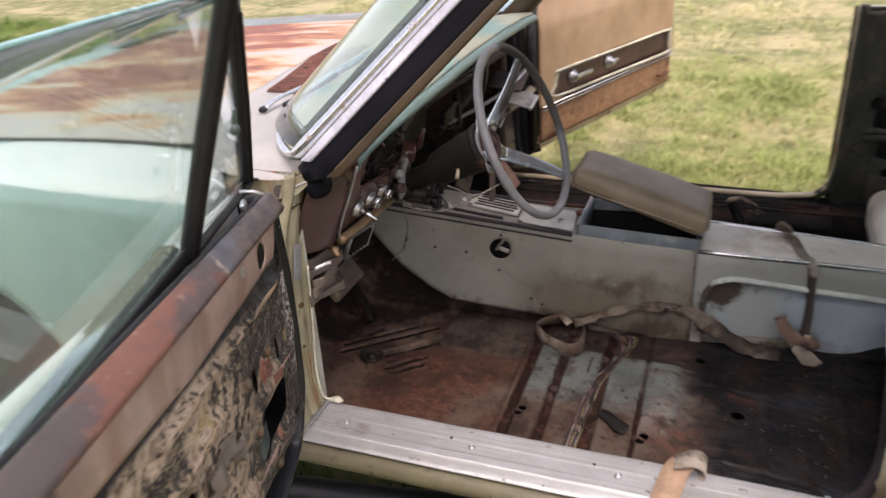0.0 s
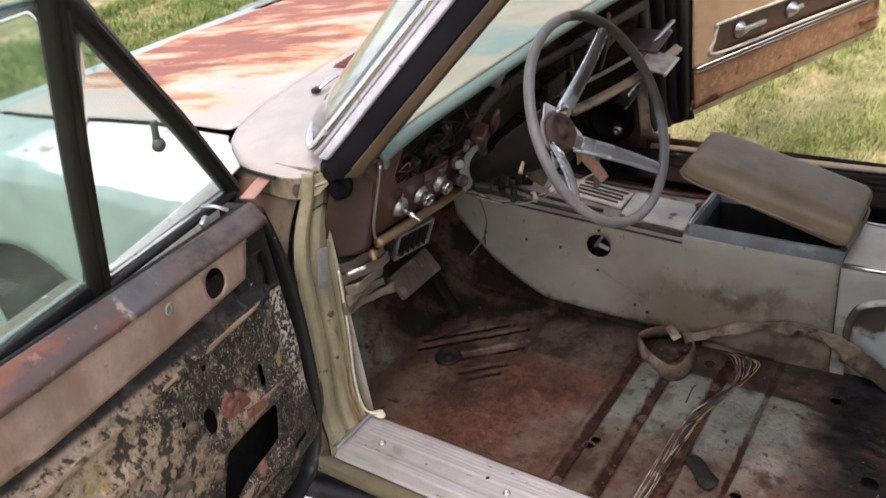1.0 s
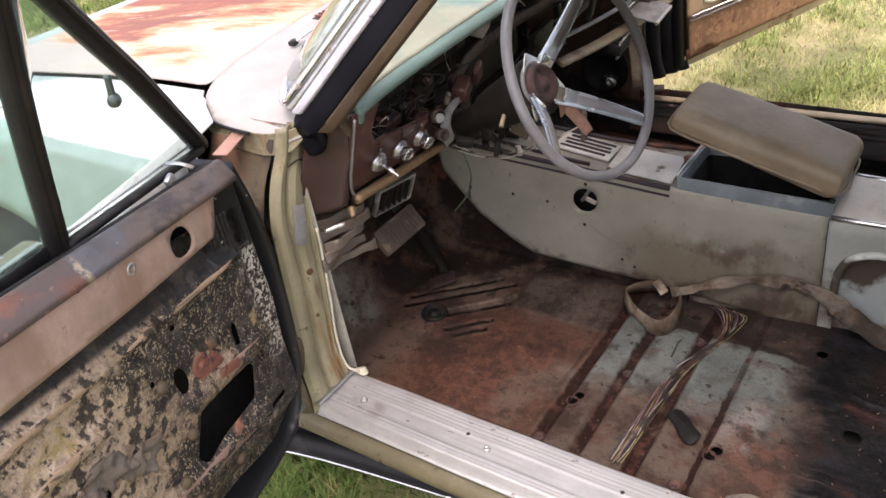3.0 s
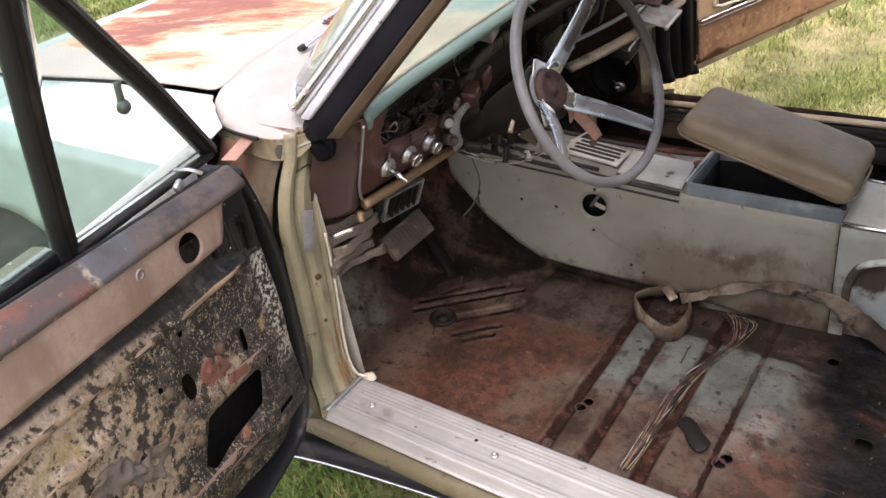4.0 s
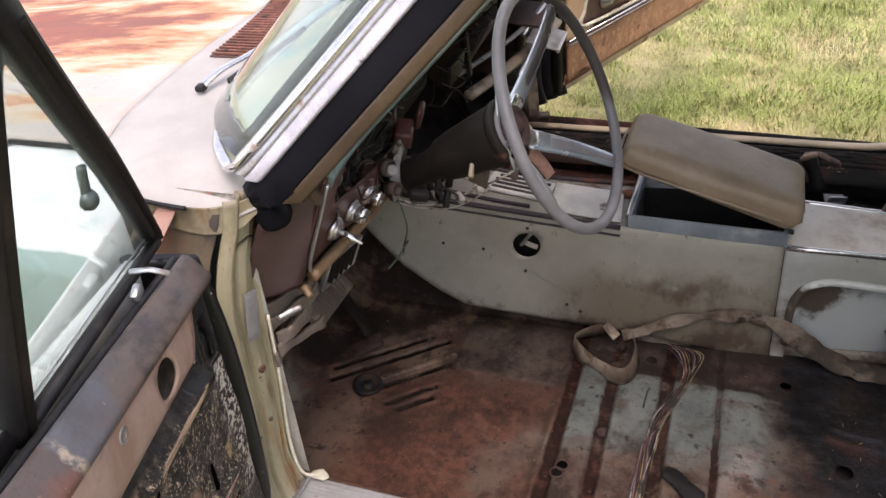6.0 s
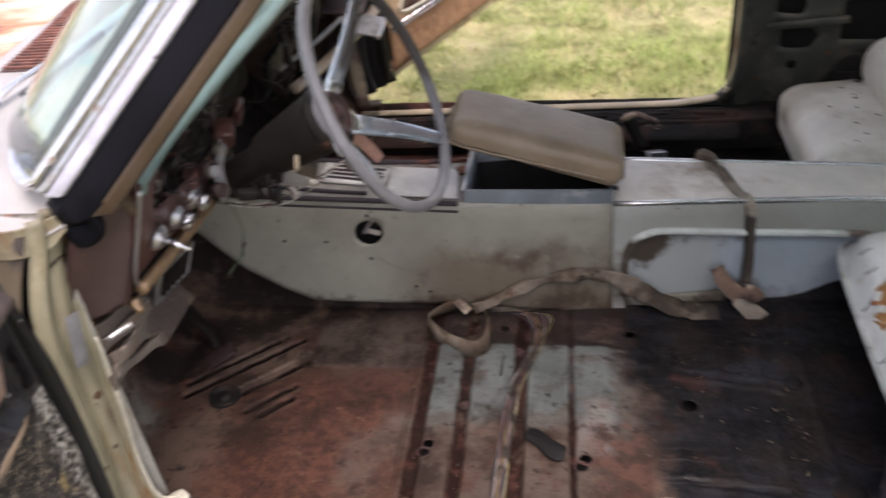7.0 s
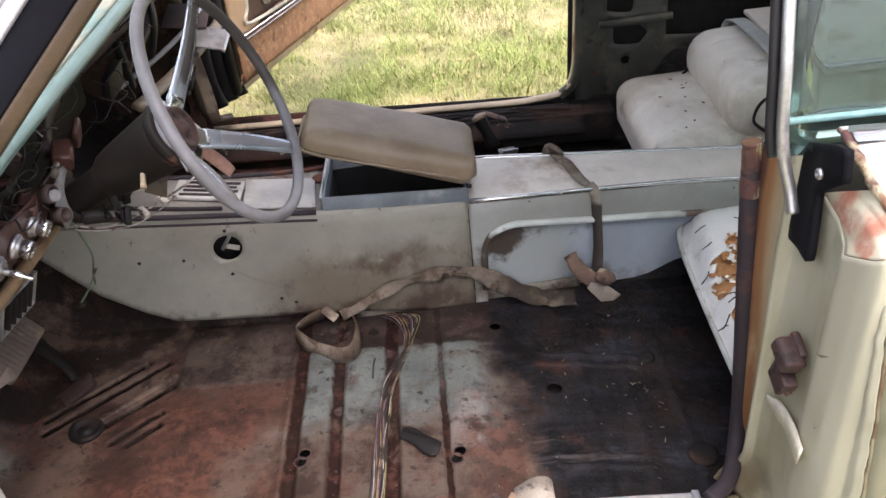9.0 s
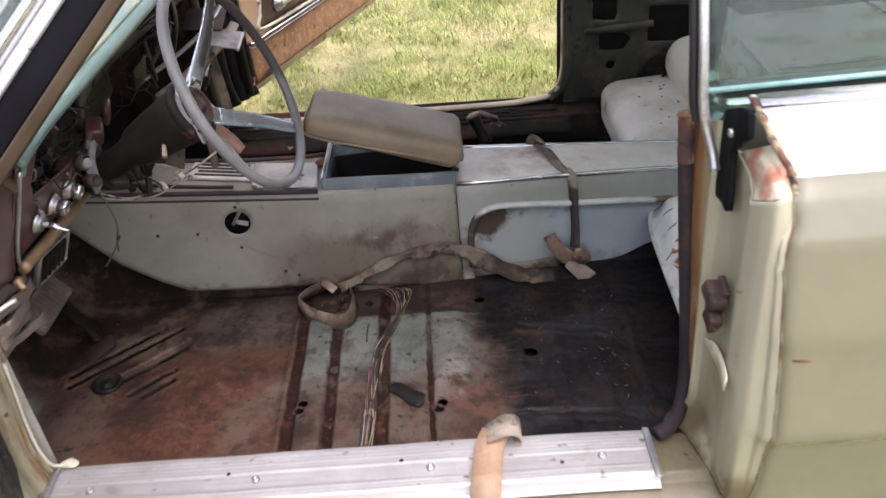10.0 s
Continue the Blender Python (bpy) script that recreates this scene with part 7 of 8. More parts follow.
part("heater_duct", tube([(-0.13, 0.30, 0.87), (-0.14, 0.45, 0.87), (-0.16, 0.62, 0.88)], 0.055, 14, 5), "cavity", dash, "black defroster duct")
part("relay", box((-0.06, 0.78, 0.905), (0.035, 0.060, 0.035), Euler((0.2, 0.3, 0.3)).to_matrix(), 0.004), "w_white", dash, "pale grey plastic relay")
fvm = Euler((0.1, 0.3, 0.1)).to_matrix()
gv2 = part("dash_vent", box((0.0, 1.37, 0.660), (0.06, 0.11, 0.05), fvm, 0.005), "cavity", dash, "far air vent with a bright frame")
part("vent_frame", sweep([V(0.0, 1.37, 0.660) + fvm @ V(0.032, a, b) for a, b in ((-0.055, -0.026), (0.055, -0.026), (0.055, 0.026), (-0.055, 0.026))], rect(0.007, 0.007, 0.002), (1, 0, 0), closed=True), "dull_chrome", gv2, "bright frame of the vent")
part("vent_mouth", box((0.022, 1.355, 0.655), (0.04, 0.09, 0.032), Euler((0.1, 0.3, 0.1)).to_matrix(), 0.003), "black", gv2)
part("dash_frame", sweep(curve([V(-0.06, 1.05, 0.752), V(-0.018, 1.25, 0.746), V(0.025, 1.42, 0.757), V(0.06, 1.60, 0.775)], 5), rect(0.012, 0.010, 0.002), (0.5, 0, 1)), "greyplastic", dash, "grey upper glove-box rail")
part("glove_support", sweep(curve([V(0.040, 1.40, 0.70), V(0.050, 1.40, 0.60), V(0.056, 1.40, 0.495)], 4), rect(0.032, 0.010, 0.002), (0.5, -1, 0.1)), "dashrail", dash, "tan glove-box support strut")
glove = part("glove_tray", box((0.095, 1.40, 0.742), (0.09, 0.12, 0.006), Euler((0.1, 0.25, 0.05)).to_matrix(), 0.003), "greyplastic", dash, "grey glove-box tray")
part("tray_edge", box((0.140, 1.398, 0.730), (0.008, 0.12, 0.010), Euler((0.1, 0.25, 0.05)).to_matrix(), 0.002), "dull_chrome", glove, "bright edge of the tray")
part("glove_arm", sweep(curve([V(0.02, 1.24, 0.93), V(0.03, 1.20, 0.86), V(0.0, 1.22, 0.78)], 5), rect(0.03, 0.012, 0.003), (1, 0, 0)), "rubber", dash, "black curved hinge arm")
part("end_rail", sweep([V(0.03, 1.40, 0.745), V(0.06, 1.62, 0.80)], rect(0.016, 0.012, 0.003), (0, 0, 1)), "dull_chrome", dash)

# loose wires behind the dash
harness = thing("wiring", (-0.03, 0.42, 0.86), "tangle of cut wires hanging in the open dash", "wires")
rng = random.Random(11)
names = ["w_black", "w_black", "w_white", "w_black", "w_black", "w_black", "w_brown", "w_brown", "w_black", "w_black"]
for k in range(70):
    p = V(rng.uniform(-0.08, 0.02), rng.uniform(0.21, 0.50), rng.uniform(0.84, 0.905))
    pts = [p]
    for j in range(rng.randint(3, 5)):
        pts.append(pts[-1] + V(rng.uniform(-0.03, 0.03), rng.uniform(-0.045, 0.045), rng.uniform(-0.028, 0.024)))
    part("wire", tube(pts, rng.choice((0.0010, 0.0013, 0.0017)), 5, 4), names[k % 10], harness)
for k in range(26):
    p = V(rng.uniform(-0.10, 0.0), rng.uniform(0.52, 1.25), rng.uniform(0.75, 0.93))
    pts = [p]
    for j in range(4):
        pts.append(pts[-1] + V(rng.uniform(-0.04, 0.05), rng.uniform(-0.06, 0.06), rng.uniform(-0.04, 0.03)))
    part("wire", tube(pts, rng.choice((0.0011, 0.0015, 0.002)), 5, 4), names[(k * 3) % 10], harness)
for k in range(9):
    c = V(rng.uniform(-0.04, 0.03), rng.uniform(0.22, 0.5), rng.uniform(0.85, 0.90))
    part("connector", box(c, (0.018, 0.012, 0.012), Euler((rng.random() * 3, rng.random() * 3, 0)).to_matrix(), 0.002), rng.choice(("maroon", "cavity", "black")), harness)
hang = [((-0.01, 0.555, 0.735), (0.0, 0.56, 0.68), (0.0, 0.575, 0.62), (-0.015, 0.58, 0.57), (-0.03, 0.60, 0.53)), ((0.0, 0.57, 0.59), (-0.02, 0.56, 0.555), (-0.045, 0.55, 0.525)), ((0.02, 0.50, 0.735), (0.05, 0.60, 0.665), (0.13, 0.72, 0.655), (0.22, 0.76, 0.70)), ((0.06, 0.58, 0.73), (0.07, 0.60, 0.69), (0.085, 0.63, 0.665)), ((0.09, 0.56, 0.74), (0.10, 0.60, 0.70), (0.095, 0.64, 0.668)), ((0.12, 0.58, 0.75), (0.15, 0.63, 0.71), (0.12, 0.66, 0.68))]
for k, pts in enumerate(hang):
    part("wire", tube(pts, 0.0022 if k < 3 else 0.0018, 6, 6), ("w_green", "w_green", "w_white", "w_black", "w_black", "w_white")[k], harness)
for c, m in (((0.095, 0.645, 0.662), "w_white"), ((0.13, 0.67, 0.672), "w_white"), ((0.07, 0.60, 0.685), "cavity"), ((0.055, 0.575, 0.705), "cavity")):
    part("connector", box(c, (0.014, 0.028, 0.012), Euler((0.3, 0.2, 0.8)).to_matrix(), 0.003), m, harness)

# ---- steering column and wheel ----
WC, WN = V(0.349, 0.507, 0.936), V(0.916, -0.064, 0.397)
HUB = V(0.266, 0.487, 0.906)
column = thing("steering_column", (0.1, 0.50, 0.80), "dark grey steering column with stalks, partly stripped", "steering column")
ca = (HUB - V(-0.06, 0.520, 0.720)).normalized()
part("column_jacket", lathe([(0.027, -0.40), (0.028, -0.26), (0.029, -0.185), (0.033, -0.172), (0.040, -0.158), (0.045, -0.13), (0.051, -0.07), (0.055, -0.03), (0.055, -0.012), (0.04, -0.008)], HUB, ca, 26), "column", column, "tapered dark grey column housing")
part("column_ring", lathe([(0.057, -0.022), (0.059, -0.016), (0.059, -0.008), (0.055, -0.004), (0.045, -0.004)], HUB, ca, 26), "column", column)
part("column_collar", lathe([(0.040, -0.268), (0.043, -0.256), (0.038, -0.246), (0.030, -0.25)], HUB, ca, 22), "column", column, "worn collar at the dash")
part("turn_stalk", tube([(0.196, 0.474, 0.872), (0.200, 0.448, 0.852), (0.203, 0.428, 0.836)], 0.0042, 8, 5, scale=lambda t: 0.7 + 0.6 * t), "dashrail", column, "pale turn-signal stalk")
part("support_bracket", box(HUB + ca * -0.09 + V(-0.01, 0.06, -0.075), (0.04, 0.08, 0.004), Euler((0.5, 0.6, 0.4)).to_matrix(), 0.002), "hingerust", column, "rusty support bracket")
part("dash_bracket", sweep(curve([V(0.032, 0.552, 0.826), V(0.038, 0.515, 0.834), V(0.046, 0.470, 0.830), V(0.049, 0.450, 0.812), V(0.047, 0.452, 0.790), V(0.044, 0.464, 0.764)], 5), rect(0.019, 0.004, 0.001), (0.85, -0.4, 0.3), None, scale=lambda t: 0.55 + 1.1 * t), "greyplastic", column, "pale grey curved bracket beside the column")
part("key_switch", box(HUB + ca * -0.20 + V(0.0, -0.055, -0.03), (0.035, 0.02, 0.02), Euler((0.2, 0.2, 0.4)).to_matrix(), 0.005), "cavity", column)
clus = bmesh.new()
rng = random.Random(3)
for k in range(10):
    box(V(0.07 + rng.uniform(-0.03, 0.05), 0.56 + rng.uniform(-0.03, 0.05), 0.735 + rng.uniform(-0.02, 0.03)), (0.035, 0.014, 0.012), Euler((rng.random() * 3, rng.random() * 2, rng.random() * 3)).to_matrix(), 0.003, clus)
part("linkage", clus, "cavity", column, "greasy linkage below the column")
swheel = thing("steering_wheel", HUB, "blue-grey three-spoke steering wheel with its horn cap missing", "steering wheel")
wa = V(0, 0, 1).cross(WN).normalized()
wb = WN.cross(wa)
RIM = 0.202


def rim_at(deg, r=RIM, o=0.0):
    return WC + (wa * math.cos(radians(deg)) + wb * math.sin(radians(deg))) * r + WN * o


part("rim", sweep([rim_at(k * 3.75) for k in range(96)], ring(0.0100, 12), None, closed=True), "wheelgrey", swheel, "grey plastic rim, scuffed at the bottom")
part("horn_plate", sheet(lambda u, v: HUB + wa * u + wb * v - WN * 0.002, -0.075, 0.075, -0.075, 0.075, 0.008, keep=poly([(-0.030, 0.030), (0.0, 0.062), (0.030, 0.036), (0.062, -0.030), (0.020, -0.045), (-0.050, -0.052), (-0.040, -0.015)], 0.004), holes=[disc(0, 0, 0.036)]), "dull_chrome", swheel, "bright three-cornered horn plate", thick=0.003)
part("horn_tab", sweep(curve([HUB + wa * 0.045 - wb * 0.02 - WN * 0.02, HUB + wa * 0.075 - wb * 0.055 - WN * 0.03, HUB + wa * 0.085 - wb * 0.085 - WN * 0.045], 4), rect(0.035, 0.003), WN), "pinkrust", swheel, "rusty bent tab behind the hub")
part("hub", lathe([(0.040, -0.010), (0.042, 0.004), (0.036, 0.012), (0.030, 0.013), (0.028, 0.010), (0.012, 0.011), (0.010, 0.016), (0.0, 0.017)], HUB, WN, 26), "darkrust", swheel, "rusty brown bare hub")
part("hub_ring", lathe([(0.047, -0.014), (0.049, -0.004), (0.045, 0.0), (0.042, -0.002)], HUB, WN, 26), "wheelgrey", swheel)
for deg in (48, -54, -150):
    a = HUB + (rim_at(deg) - WC) * 0.20 + WN * 0.004
    b = rim_at(deg, RIM - 0.004)
    mid = a + (b - a) * 0.5 + WN * 0.006
    side = WN
    sp = part("spoke", sweep(curve([a, mid, b], 6), rect(0.040, 0.009, 0.003), side, None, scale=lambda t: 1.0 - 0.35 * t), "spoke", swheel, "steel-blue metal spoke")
    part("spoke_groove", sweep(curve([a + (b - a) * 0.12 + WN * 0.0045, mid + WN * 0.0045, a + (b - a) * 0.95 + WN * 0.0035], 6), rect(0.022, 0.003, 0.001), side, None, scale=lambda t: 1.0 - 0.4 * t), "wheelgrey", sp)
    part("spoke_foot", box(a + (b - a) * 0.02, (0.030, 0.034, 0.014), basis(b - a, WN), 0.004), "chrome", sp)

part("column_strap", sweep(curve([V(0.235, 0.575, 0.875), V(0.262, 0.575, 0.83), V(0.285, 0.595, 0.785), V(0.300, 0.605, 0.755)], 5), rect(0.020, 0.003), (0.6, -0.7, 0.3), None, scale=lambda t: 0.7 + 0.5 * math.sin(2.6 * t)), "pinkrust", column, "bent pink-brown bracket strap under the column")
part("wire", tube([(0.003, 0.50, 0.729), (0.037, 0.54, 0.694), (0.075, 0.56, 0.682), (0.11, 0.58, 0.679), (0.151, 0.62, 0.688), (0.165, 0.63, 0.70)], 0.0014, 6, 6), "w_white", harness)
# ---- pedals and insulation ----
brake = thing("brake_pedal", (-0.22, 0.45, 0.40), "worn brake pedal with a ribbed rubber pad", "pedal")
bm0 = basis((0.05, 1, 0.05), (0.80, -0.1, 0.60))
bc = V(-0.150, 0.452, 0.505)
pad_part = part("pedal_pad", box(bc, (0.145, 0.068, 0.020), bm0, 0.006), "pedal", brake, "ribbed worn pedal rubber")
for k in range(9):
    part("pad_rib", box(bc + bm0 @ V(-0.048 + 0.012 * k, 0, 0.011), (0.006, 0.048, 0.004), bm0, 0.0012), "pedal", pad_part)
part("pedal_arm", sweep(curve([bc + V(-0.02, 0.03, -0.01), V(-0.20, 0.50, 0.56), V(-0.26, 0.50, 0.70), V(-0.30, 0.50, 0.80)], 5), rect(0.014, 0.030, 0.003), (0, 1, 0)), "cavity", brake)
gas = thing("accelerator_pedal", (-0.25, 0.58, 0.30), "dark bent accelerator pedal", "pedal")
part("pedal_arm", sweep(curve([V(-0.17, 0.545, 0.47), V(-0.175, 0.57, 0.40), V(-0.155, 0.590, 0.325), V(-0.14, 0.575, 0.298)], 5), rect(0.032, 0.014, 0.004), (1, 0, 0.3)), "column", gas)
part("pedal_foot", box((-0.135, 0.56, 0.285), (0.075, 0.040, 0.010), Euler((0.2, -0.3, 0.6)).to_matrix(), 0.004), "darkrust", gas)
ins = thing("insulation_pad", (-0.04, 0.17, 0.68), "torn fibrous insulation pad hanging below the dash", "insulation")
for k in range(7):
    c = V(-0.045 + 0.004 * (k % 3), 0.175 + 0.006 * ((k * 3) % 4), 0.715 - 0.016 * k)
    part("fibre_layer", sheet(lambda u, v, c=c, k=k: c + V(0.02 * math.sin(u * 20 + k) - 0.3 * u * u, u, v * 0.22 + 0.010 * noise.noise(V(u * 25, v * 9, k))), -0.075, 0.065 - 0.01 * (k % 3), -0.05, 0.06, 0.012), "pad", ins, thick=0.006)
part("bolt", tube([(-0.030, 0.122, 0.722), (-0.015, 0.140, 0.726), (-0.002, 0.152, 0.728)], 0.005, 8, 3), "dull_chrome", ins)

# ---- centre console ----
console = thing("center_console", (0.6, MID, 0.25), "long grey-green vinyl centre console, dirty, with its armrest lid raised", "console")


def con_y(x, z):
    return 0.762 + 0.12 * (x - 0.5) + 0.06 * (z - 0.4) - 0.02 * smooth(1.2, 1.5, x)


def con_top(x):
    return lerp([(-0.20, 0.638), (-0.07, 0.619), (0.42, 0.555), (0.58, 0.538), (0.742, 0.527), (0.84, 0.521), (1.10, 0.505), (1.40, 0.486), (1.6, 0.475)], x)


def con_side(x, z):
    o = 0.006 * smooth(con_top(x) - 0.03, con_top(x), z)
    return V(x, con_y(x, z) + o + 0.003 * noise.noise(V(x * 4, z * 4, 2)), z)


SIDE = poly([(-0.175, 0.545), (-0.185, 0.640), (-0.07, 0.619), (0.42, 0.555), (0.58, 0.538), (0.7405, 0.5265), (0.7425, 0.238), (0.60, 0.258), (0.435, 0.288), (0.25, 0.310), (0.062, 0.333), (0.0, 0.368), (-0.08, 0.43)], 0.0)
side_panel = part("side_panel", sheet(con_side, -0.20, 0.77, 0.22, 0.65, 0.0098, keep=SIDE, holes=[disc(0.210, 0.502, 0.031)]), "console", console, "dirty grey-green side panel with a round speaker hole", thick=0.004)
part("hole_back", lathe([(0.060, 0.0), (0.060, 0.003), (0.0, 0.004)], con_side(0.212, 0.502) + V(0, 0.040, 0), (0, 1, 0), 24), "black", side_panel, "dark hole with a scrap of wire")
part("hole_bracket", box(con_side(0.215, 0.490) + V(0, 0.022, 0), (0.030, 0.006, 0.012), Euler((0, 0.3, 0)).to_matrix(), 0.002), "w_white", side_panel)
part("hole_bracket", box(con_side(0.205, 0.508) + V(0, 0.016, 0), (0.008, 0.006, 0.045), Euler((0, 0.6, 0)).to_matrix(), 0.002), "dull_chrome", side_panel)
for x, z in ((0.02, 0.497), (0.112, 0.487), (0.212, 0.545), (0.207, 0.436), (0.30, 0.352), (0.33, 0.335)):
    part("screw_hole", lathe([(0.0042, 0.0), (0.004, -0.0012), (0.0, -0.0012)], con_side(x, z) + V(0, 0.0004, 0), (0, 1, 0), 10), "black", side_panel)
REARP = poly([(0.7425, 0.5265), (0.84, 0.521), (1.10, 0.505), (1.62, 0.472), (1.62, 0.20), (0.7448, 0.20)], 0.0)
OVAL = poly([(0.785, 0.20), (0.785, 0.385), (0.798, 0.415), (0.824, 0.432), (0.87, 0.436), (1.03, 0.419), (1.226, 0.400), (1.62, 0.366), (1.62, 0.20)], 0.012)
part("rear_side_panel", sheet(con_side, 0.7415, 1.62, 0.20, 0.53, 0.0098, keep=REARP, holes=[OVAL]), "consolerear", console, "grey rear side panel with a rounded recess", thick=0.004)
part("inset_panel", sheet(lambda x, z: con_side(x, z) + V(0, 0.018, 0), 0.76, 1.62, 0.20, 0.46, 0.02), "inset", console, "blue-grey recessed vinyl panel, stained at the corner", thick=0.003)
op = [(0.771, 0.29), (0.770, 0.345), (0.773, 0.395), (0.789, 0.432), (0.822, 0.450), (0.87, 0.452), (1.03, 0.434), (1.226, 0.415), (1.6, 0.382)]
part("recess_piping", sweep(curve([con_side(x, z) + V(0, -0.003, 0) for x, z in op], 6), ring(0.0085, 8), None), "piping", console, "pale piping round the recess")
part("kick_strip", sheet(lambda x, z: con_side(x, z) + V(0, 0.008 - 0.015 * smooth(0.25, 0.21, z), 0), 0.46, 1.0, 0.205, 0.275, 0.015), "console", console, "curled lower edge of the vinyl", thick=0.004)
def con_roof(x, y, o=0.0):
    return V(x, y, con_top(x) + o)


def near(x):
    return con_y(x, con_top(x)) + 0.008


def farside(x):
    return lerp([(-0.20, 0.862), (-0.07, 0.879), (0.20, 0.905), (0.34, 0.936), (0.43, 0.966), (0.46, 0.995), (1.6, 1.012)], x)


far_side = sheet(lambda x, z: V(x, farside(x), z), -0.18, 1.62, 0.25, 0.62, 0.04, keep=poly([(-0.18, 0.62), (0.42, 0.550), (0.742, 0.520), (1.62, 0.468), (1.62, 0.25), (-0.05, 0.30)]))
part("side_panel", far_side, "console", console, thick=0.004)


part("front_top", sheet(lambda x, v: con_roof(x, near(x) + (farside(x) - near(x)) * v * 1.0, -0.004), -0.19, 0.43, 0.0, 1.0, 0.03), "confront", console, "bare grimy console top with rust stains", thick=0.006)
part("rear_top", sheet(lambda x, v: con_roof(x, near(x) + (farside(x) - near(x)) * v, 0.004 * math.sin(v * 3.14)), 0.742, 1.60, 0.0, 1.0, 0.02), "contop", console, "dirty cream console top behind the lid", thick=0.006)
for f, nm in ((near, "near"), (farside, "far")):
    part("bright_strip", sweep([con_roof(x, f(x) + (-0.004 if nm == "near" else 0.002), -0.002) for x in [0.744 + 0.06 * k for k in range(15)]], rect(0.010, 0.012, 0.003), (0, 0, 1)), "chrome", console, "bright strip along the console edge")
    part("rubber_strip", sweep([con_roof(x, f(x) + (-0.005 if nm == "near" else 0.002), -0.001) for x in [-0.19 + 0.05 * k for k in range(13)]], rect(0.012, 0.010, 0.003), (0, 0, 1)), "strip", console, "dark strip along the console edge")
part("rubber_strip", sweep([con_roof(x, near(x) - 0.0075, -0.020) for x in [-0.19 + 0.05 * k for k in range(13)]], rect(0.005, 0.006, 0.002), (0, 0, 1)), "strip", console)
part("rubber_strip", sweep([con_roof(x, near(x) + 0.022 + 0.018 * smooth(0.20, -0.1, x), 0.001) for x in [-0.19 + 0.05 * k for k in range(9)]], rect(0.008, 0.008, 0.002), (0, 0, 1)), "strip", console)
tilt = Euler((0, 0.13, 0)).to_matrix()
shifter = part("shift_plate", box(V(0.170, 0.838, con_top(0.17) + 0.003), (0.150, 0.080, 0.008), tilt, 0.003), "coverplate", console, "pale shifter plate with dark slots")
for k in range(4):
    part("shift_slot", box(V(0.170 + 0.006 * (k % 2), 0.812 + 0.017 * k, con_top(0.17) + 0.0075), (0.120, 0.0085, 0.003), tilt, 0.001), "strip", shifter, "dark slot")
part("shift_lever", tube([(0.150, 0.860, con_top(0.15)), (0.152, 0.862, con_top(0.15) + 0.05), (0.150, 0.866, con_top(0.15) + 0.10)], 0.009, 8, 3), "pedal", console, "bare shift lever")
part("cover_plate", box(V(0.325, 0.835, con_top(0.325) + 0.002), (0.155, 0.125, 0.004), tilt @ Euler((0, 0, 0.10)).to_matrix(), 0.002), "coverplate", console, "pale grey flat cover plate")
part("plug_socket", box(V(-0.015, 0.795, con_top(-0.015) + 0.012), (0.040, 0.026, 0.022), Euler((0.2, 0.1, 0.3)).to_matrix(), 0.006), "cavity", console, "dark unplugged connector")
part("ash_ring", lathe([(0.018, 0), (0.016, 0.006), (0.008, 0.007)], con_roof(0.405, MID + 0.02, 0.0), (0, 0, 1), 14), "rust", console)
# storage box
bx0, bx1 = 0.428, 0.740
rim = bmesh.new()


def wall(a, b, h, t, bm):
    """A box wall from a to b (top corners), h deep and t thick."""
    a, b = Vector(a), Vector(b)
    d = b - a
    box((a + b) / 2 - V(0, 0, h / 2), (d.length, t, h), basis(d, (0, 0, 1)), 0.002, bm)


tz0, tz1 = con_top(bx0) + 0.030, con_top(bx1) + 0.030
wall((bx0, near(bx0) + 0.002, tz0), (bx1, near(bx1) + 0.002, tz1), 0.045, 0.008, rim)
wall((bx0, farside(bx0) - 0.004, tz0), (bx1, farside(bx1) - 0.004, tz1), 0.05, 0.008, rim)
wall((bx0, near(bx0), tz0), (bx0, farside(bx0), tz0), 0.05, 0.008, rim)
wall((bx1, near(bx1), tz1), (bx1, farside(bx1), tz1), 0.05, 0.008, rim)
storage = part("storage_box", rim, "boxmetal", console, "grey-blue rim of the open storage box")
tub = bmesh.new()
for a, b in (((bx0 + 0.006, near(bx0) + 0.022), (bx1 - 0.006, near(bx1) + 0.022)), ((bx0 + 0.006, farside(bx0) - 0.012), (bx1 - 0.006, farside(bx1) - 0.012)), ((bx0 + 0.006, near(bx0) + 0.022), (bx0 + 0.006, farside(bx0) - 0.012)), ((bx1 - 0.006, near(bx1) + 0.022), (bx1 - 0.006, farside(bx1) - 0.012))):
    wall((*a, tz1 - 0.006), (*b, tz1 - 0.006), 0.17, 0.004, tub)
box(((bx0 + bx1) / 2, 0.90, 0.40), (bx1 - bx0, 0.17, 0.006), None, 0.001, tub)
part("storage_liner", tub, "black", storage, "black inside of the storage box")
part("box_corner", sweep([V(bx0 - 0.004, near(bx0) + 0.0, tz0 + 0.002), V(bx0 - 0.004, farside(bx0), tz0 + 0.002)], rect(0.006, 0.006, 0.001), (0, 0, 1)), "dull_chrome", storage)
# raised lid
LA, LB = V(0.746, MID - 0.010, 0.602), V(0.412, MID - 0.012, 0.700)
lm = basis(LA - LB, (0, 0, 1))
lb = cushion((0, 0, 0.008), ((LA - LB).length + 0.03, 0.20, 0.068), None, 0.027, 0.008, 16)
for v in lb.verts:
    if v.co.z < 0.008:
        v.co.z = 0.008 + (v.co.z - 0.008) * lerp([(-0.19, 0.45), (0.0, 0.85), (0.19, 1.15)], v.co.x)
lb.transform(Matrix.Translation((LA + LB) / 2) @ lm.to_4x4())
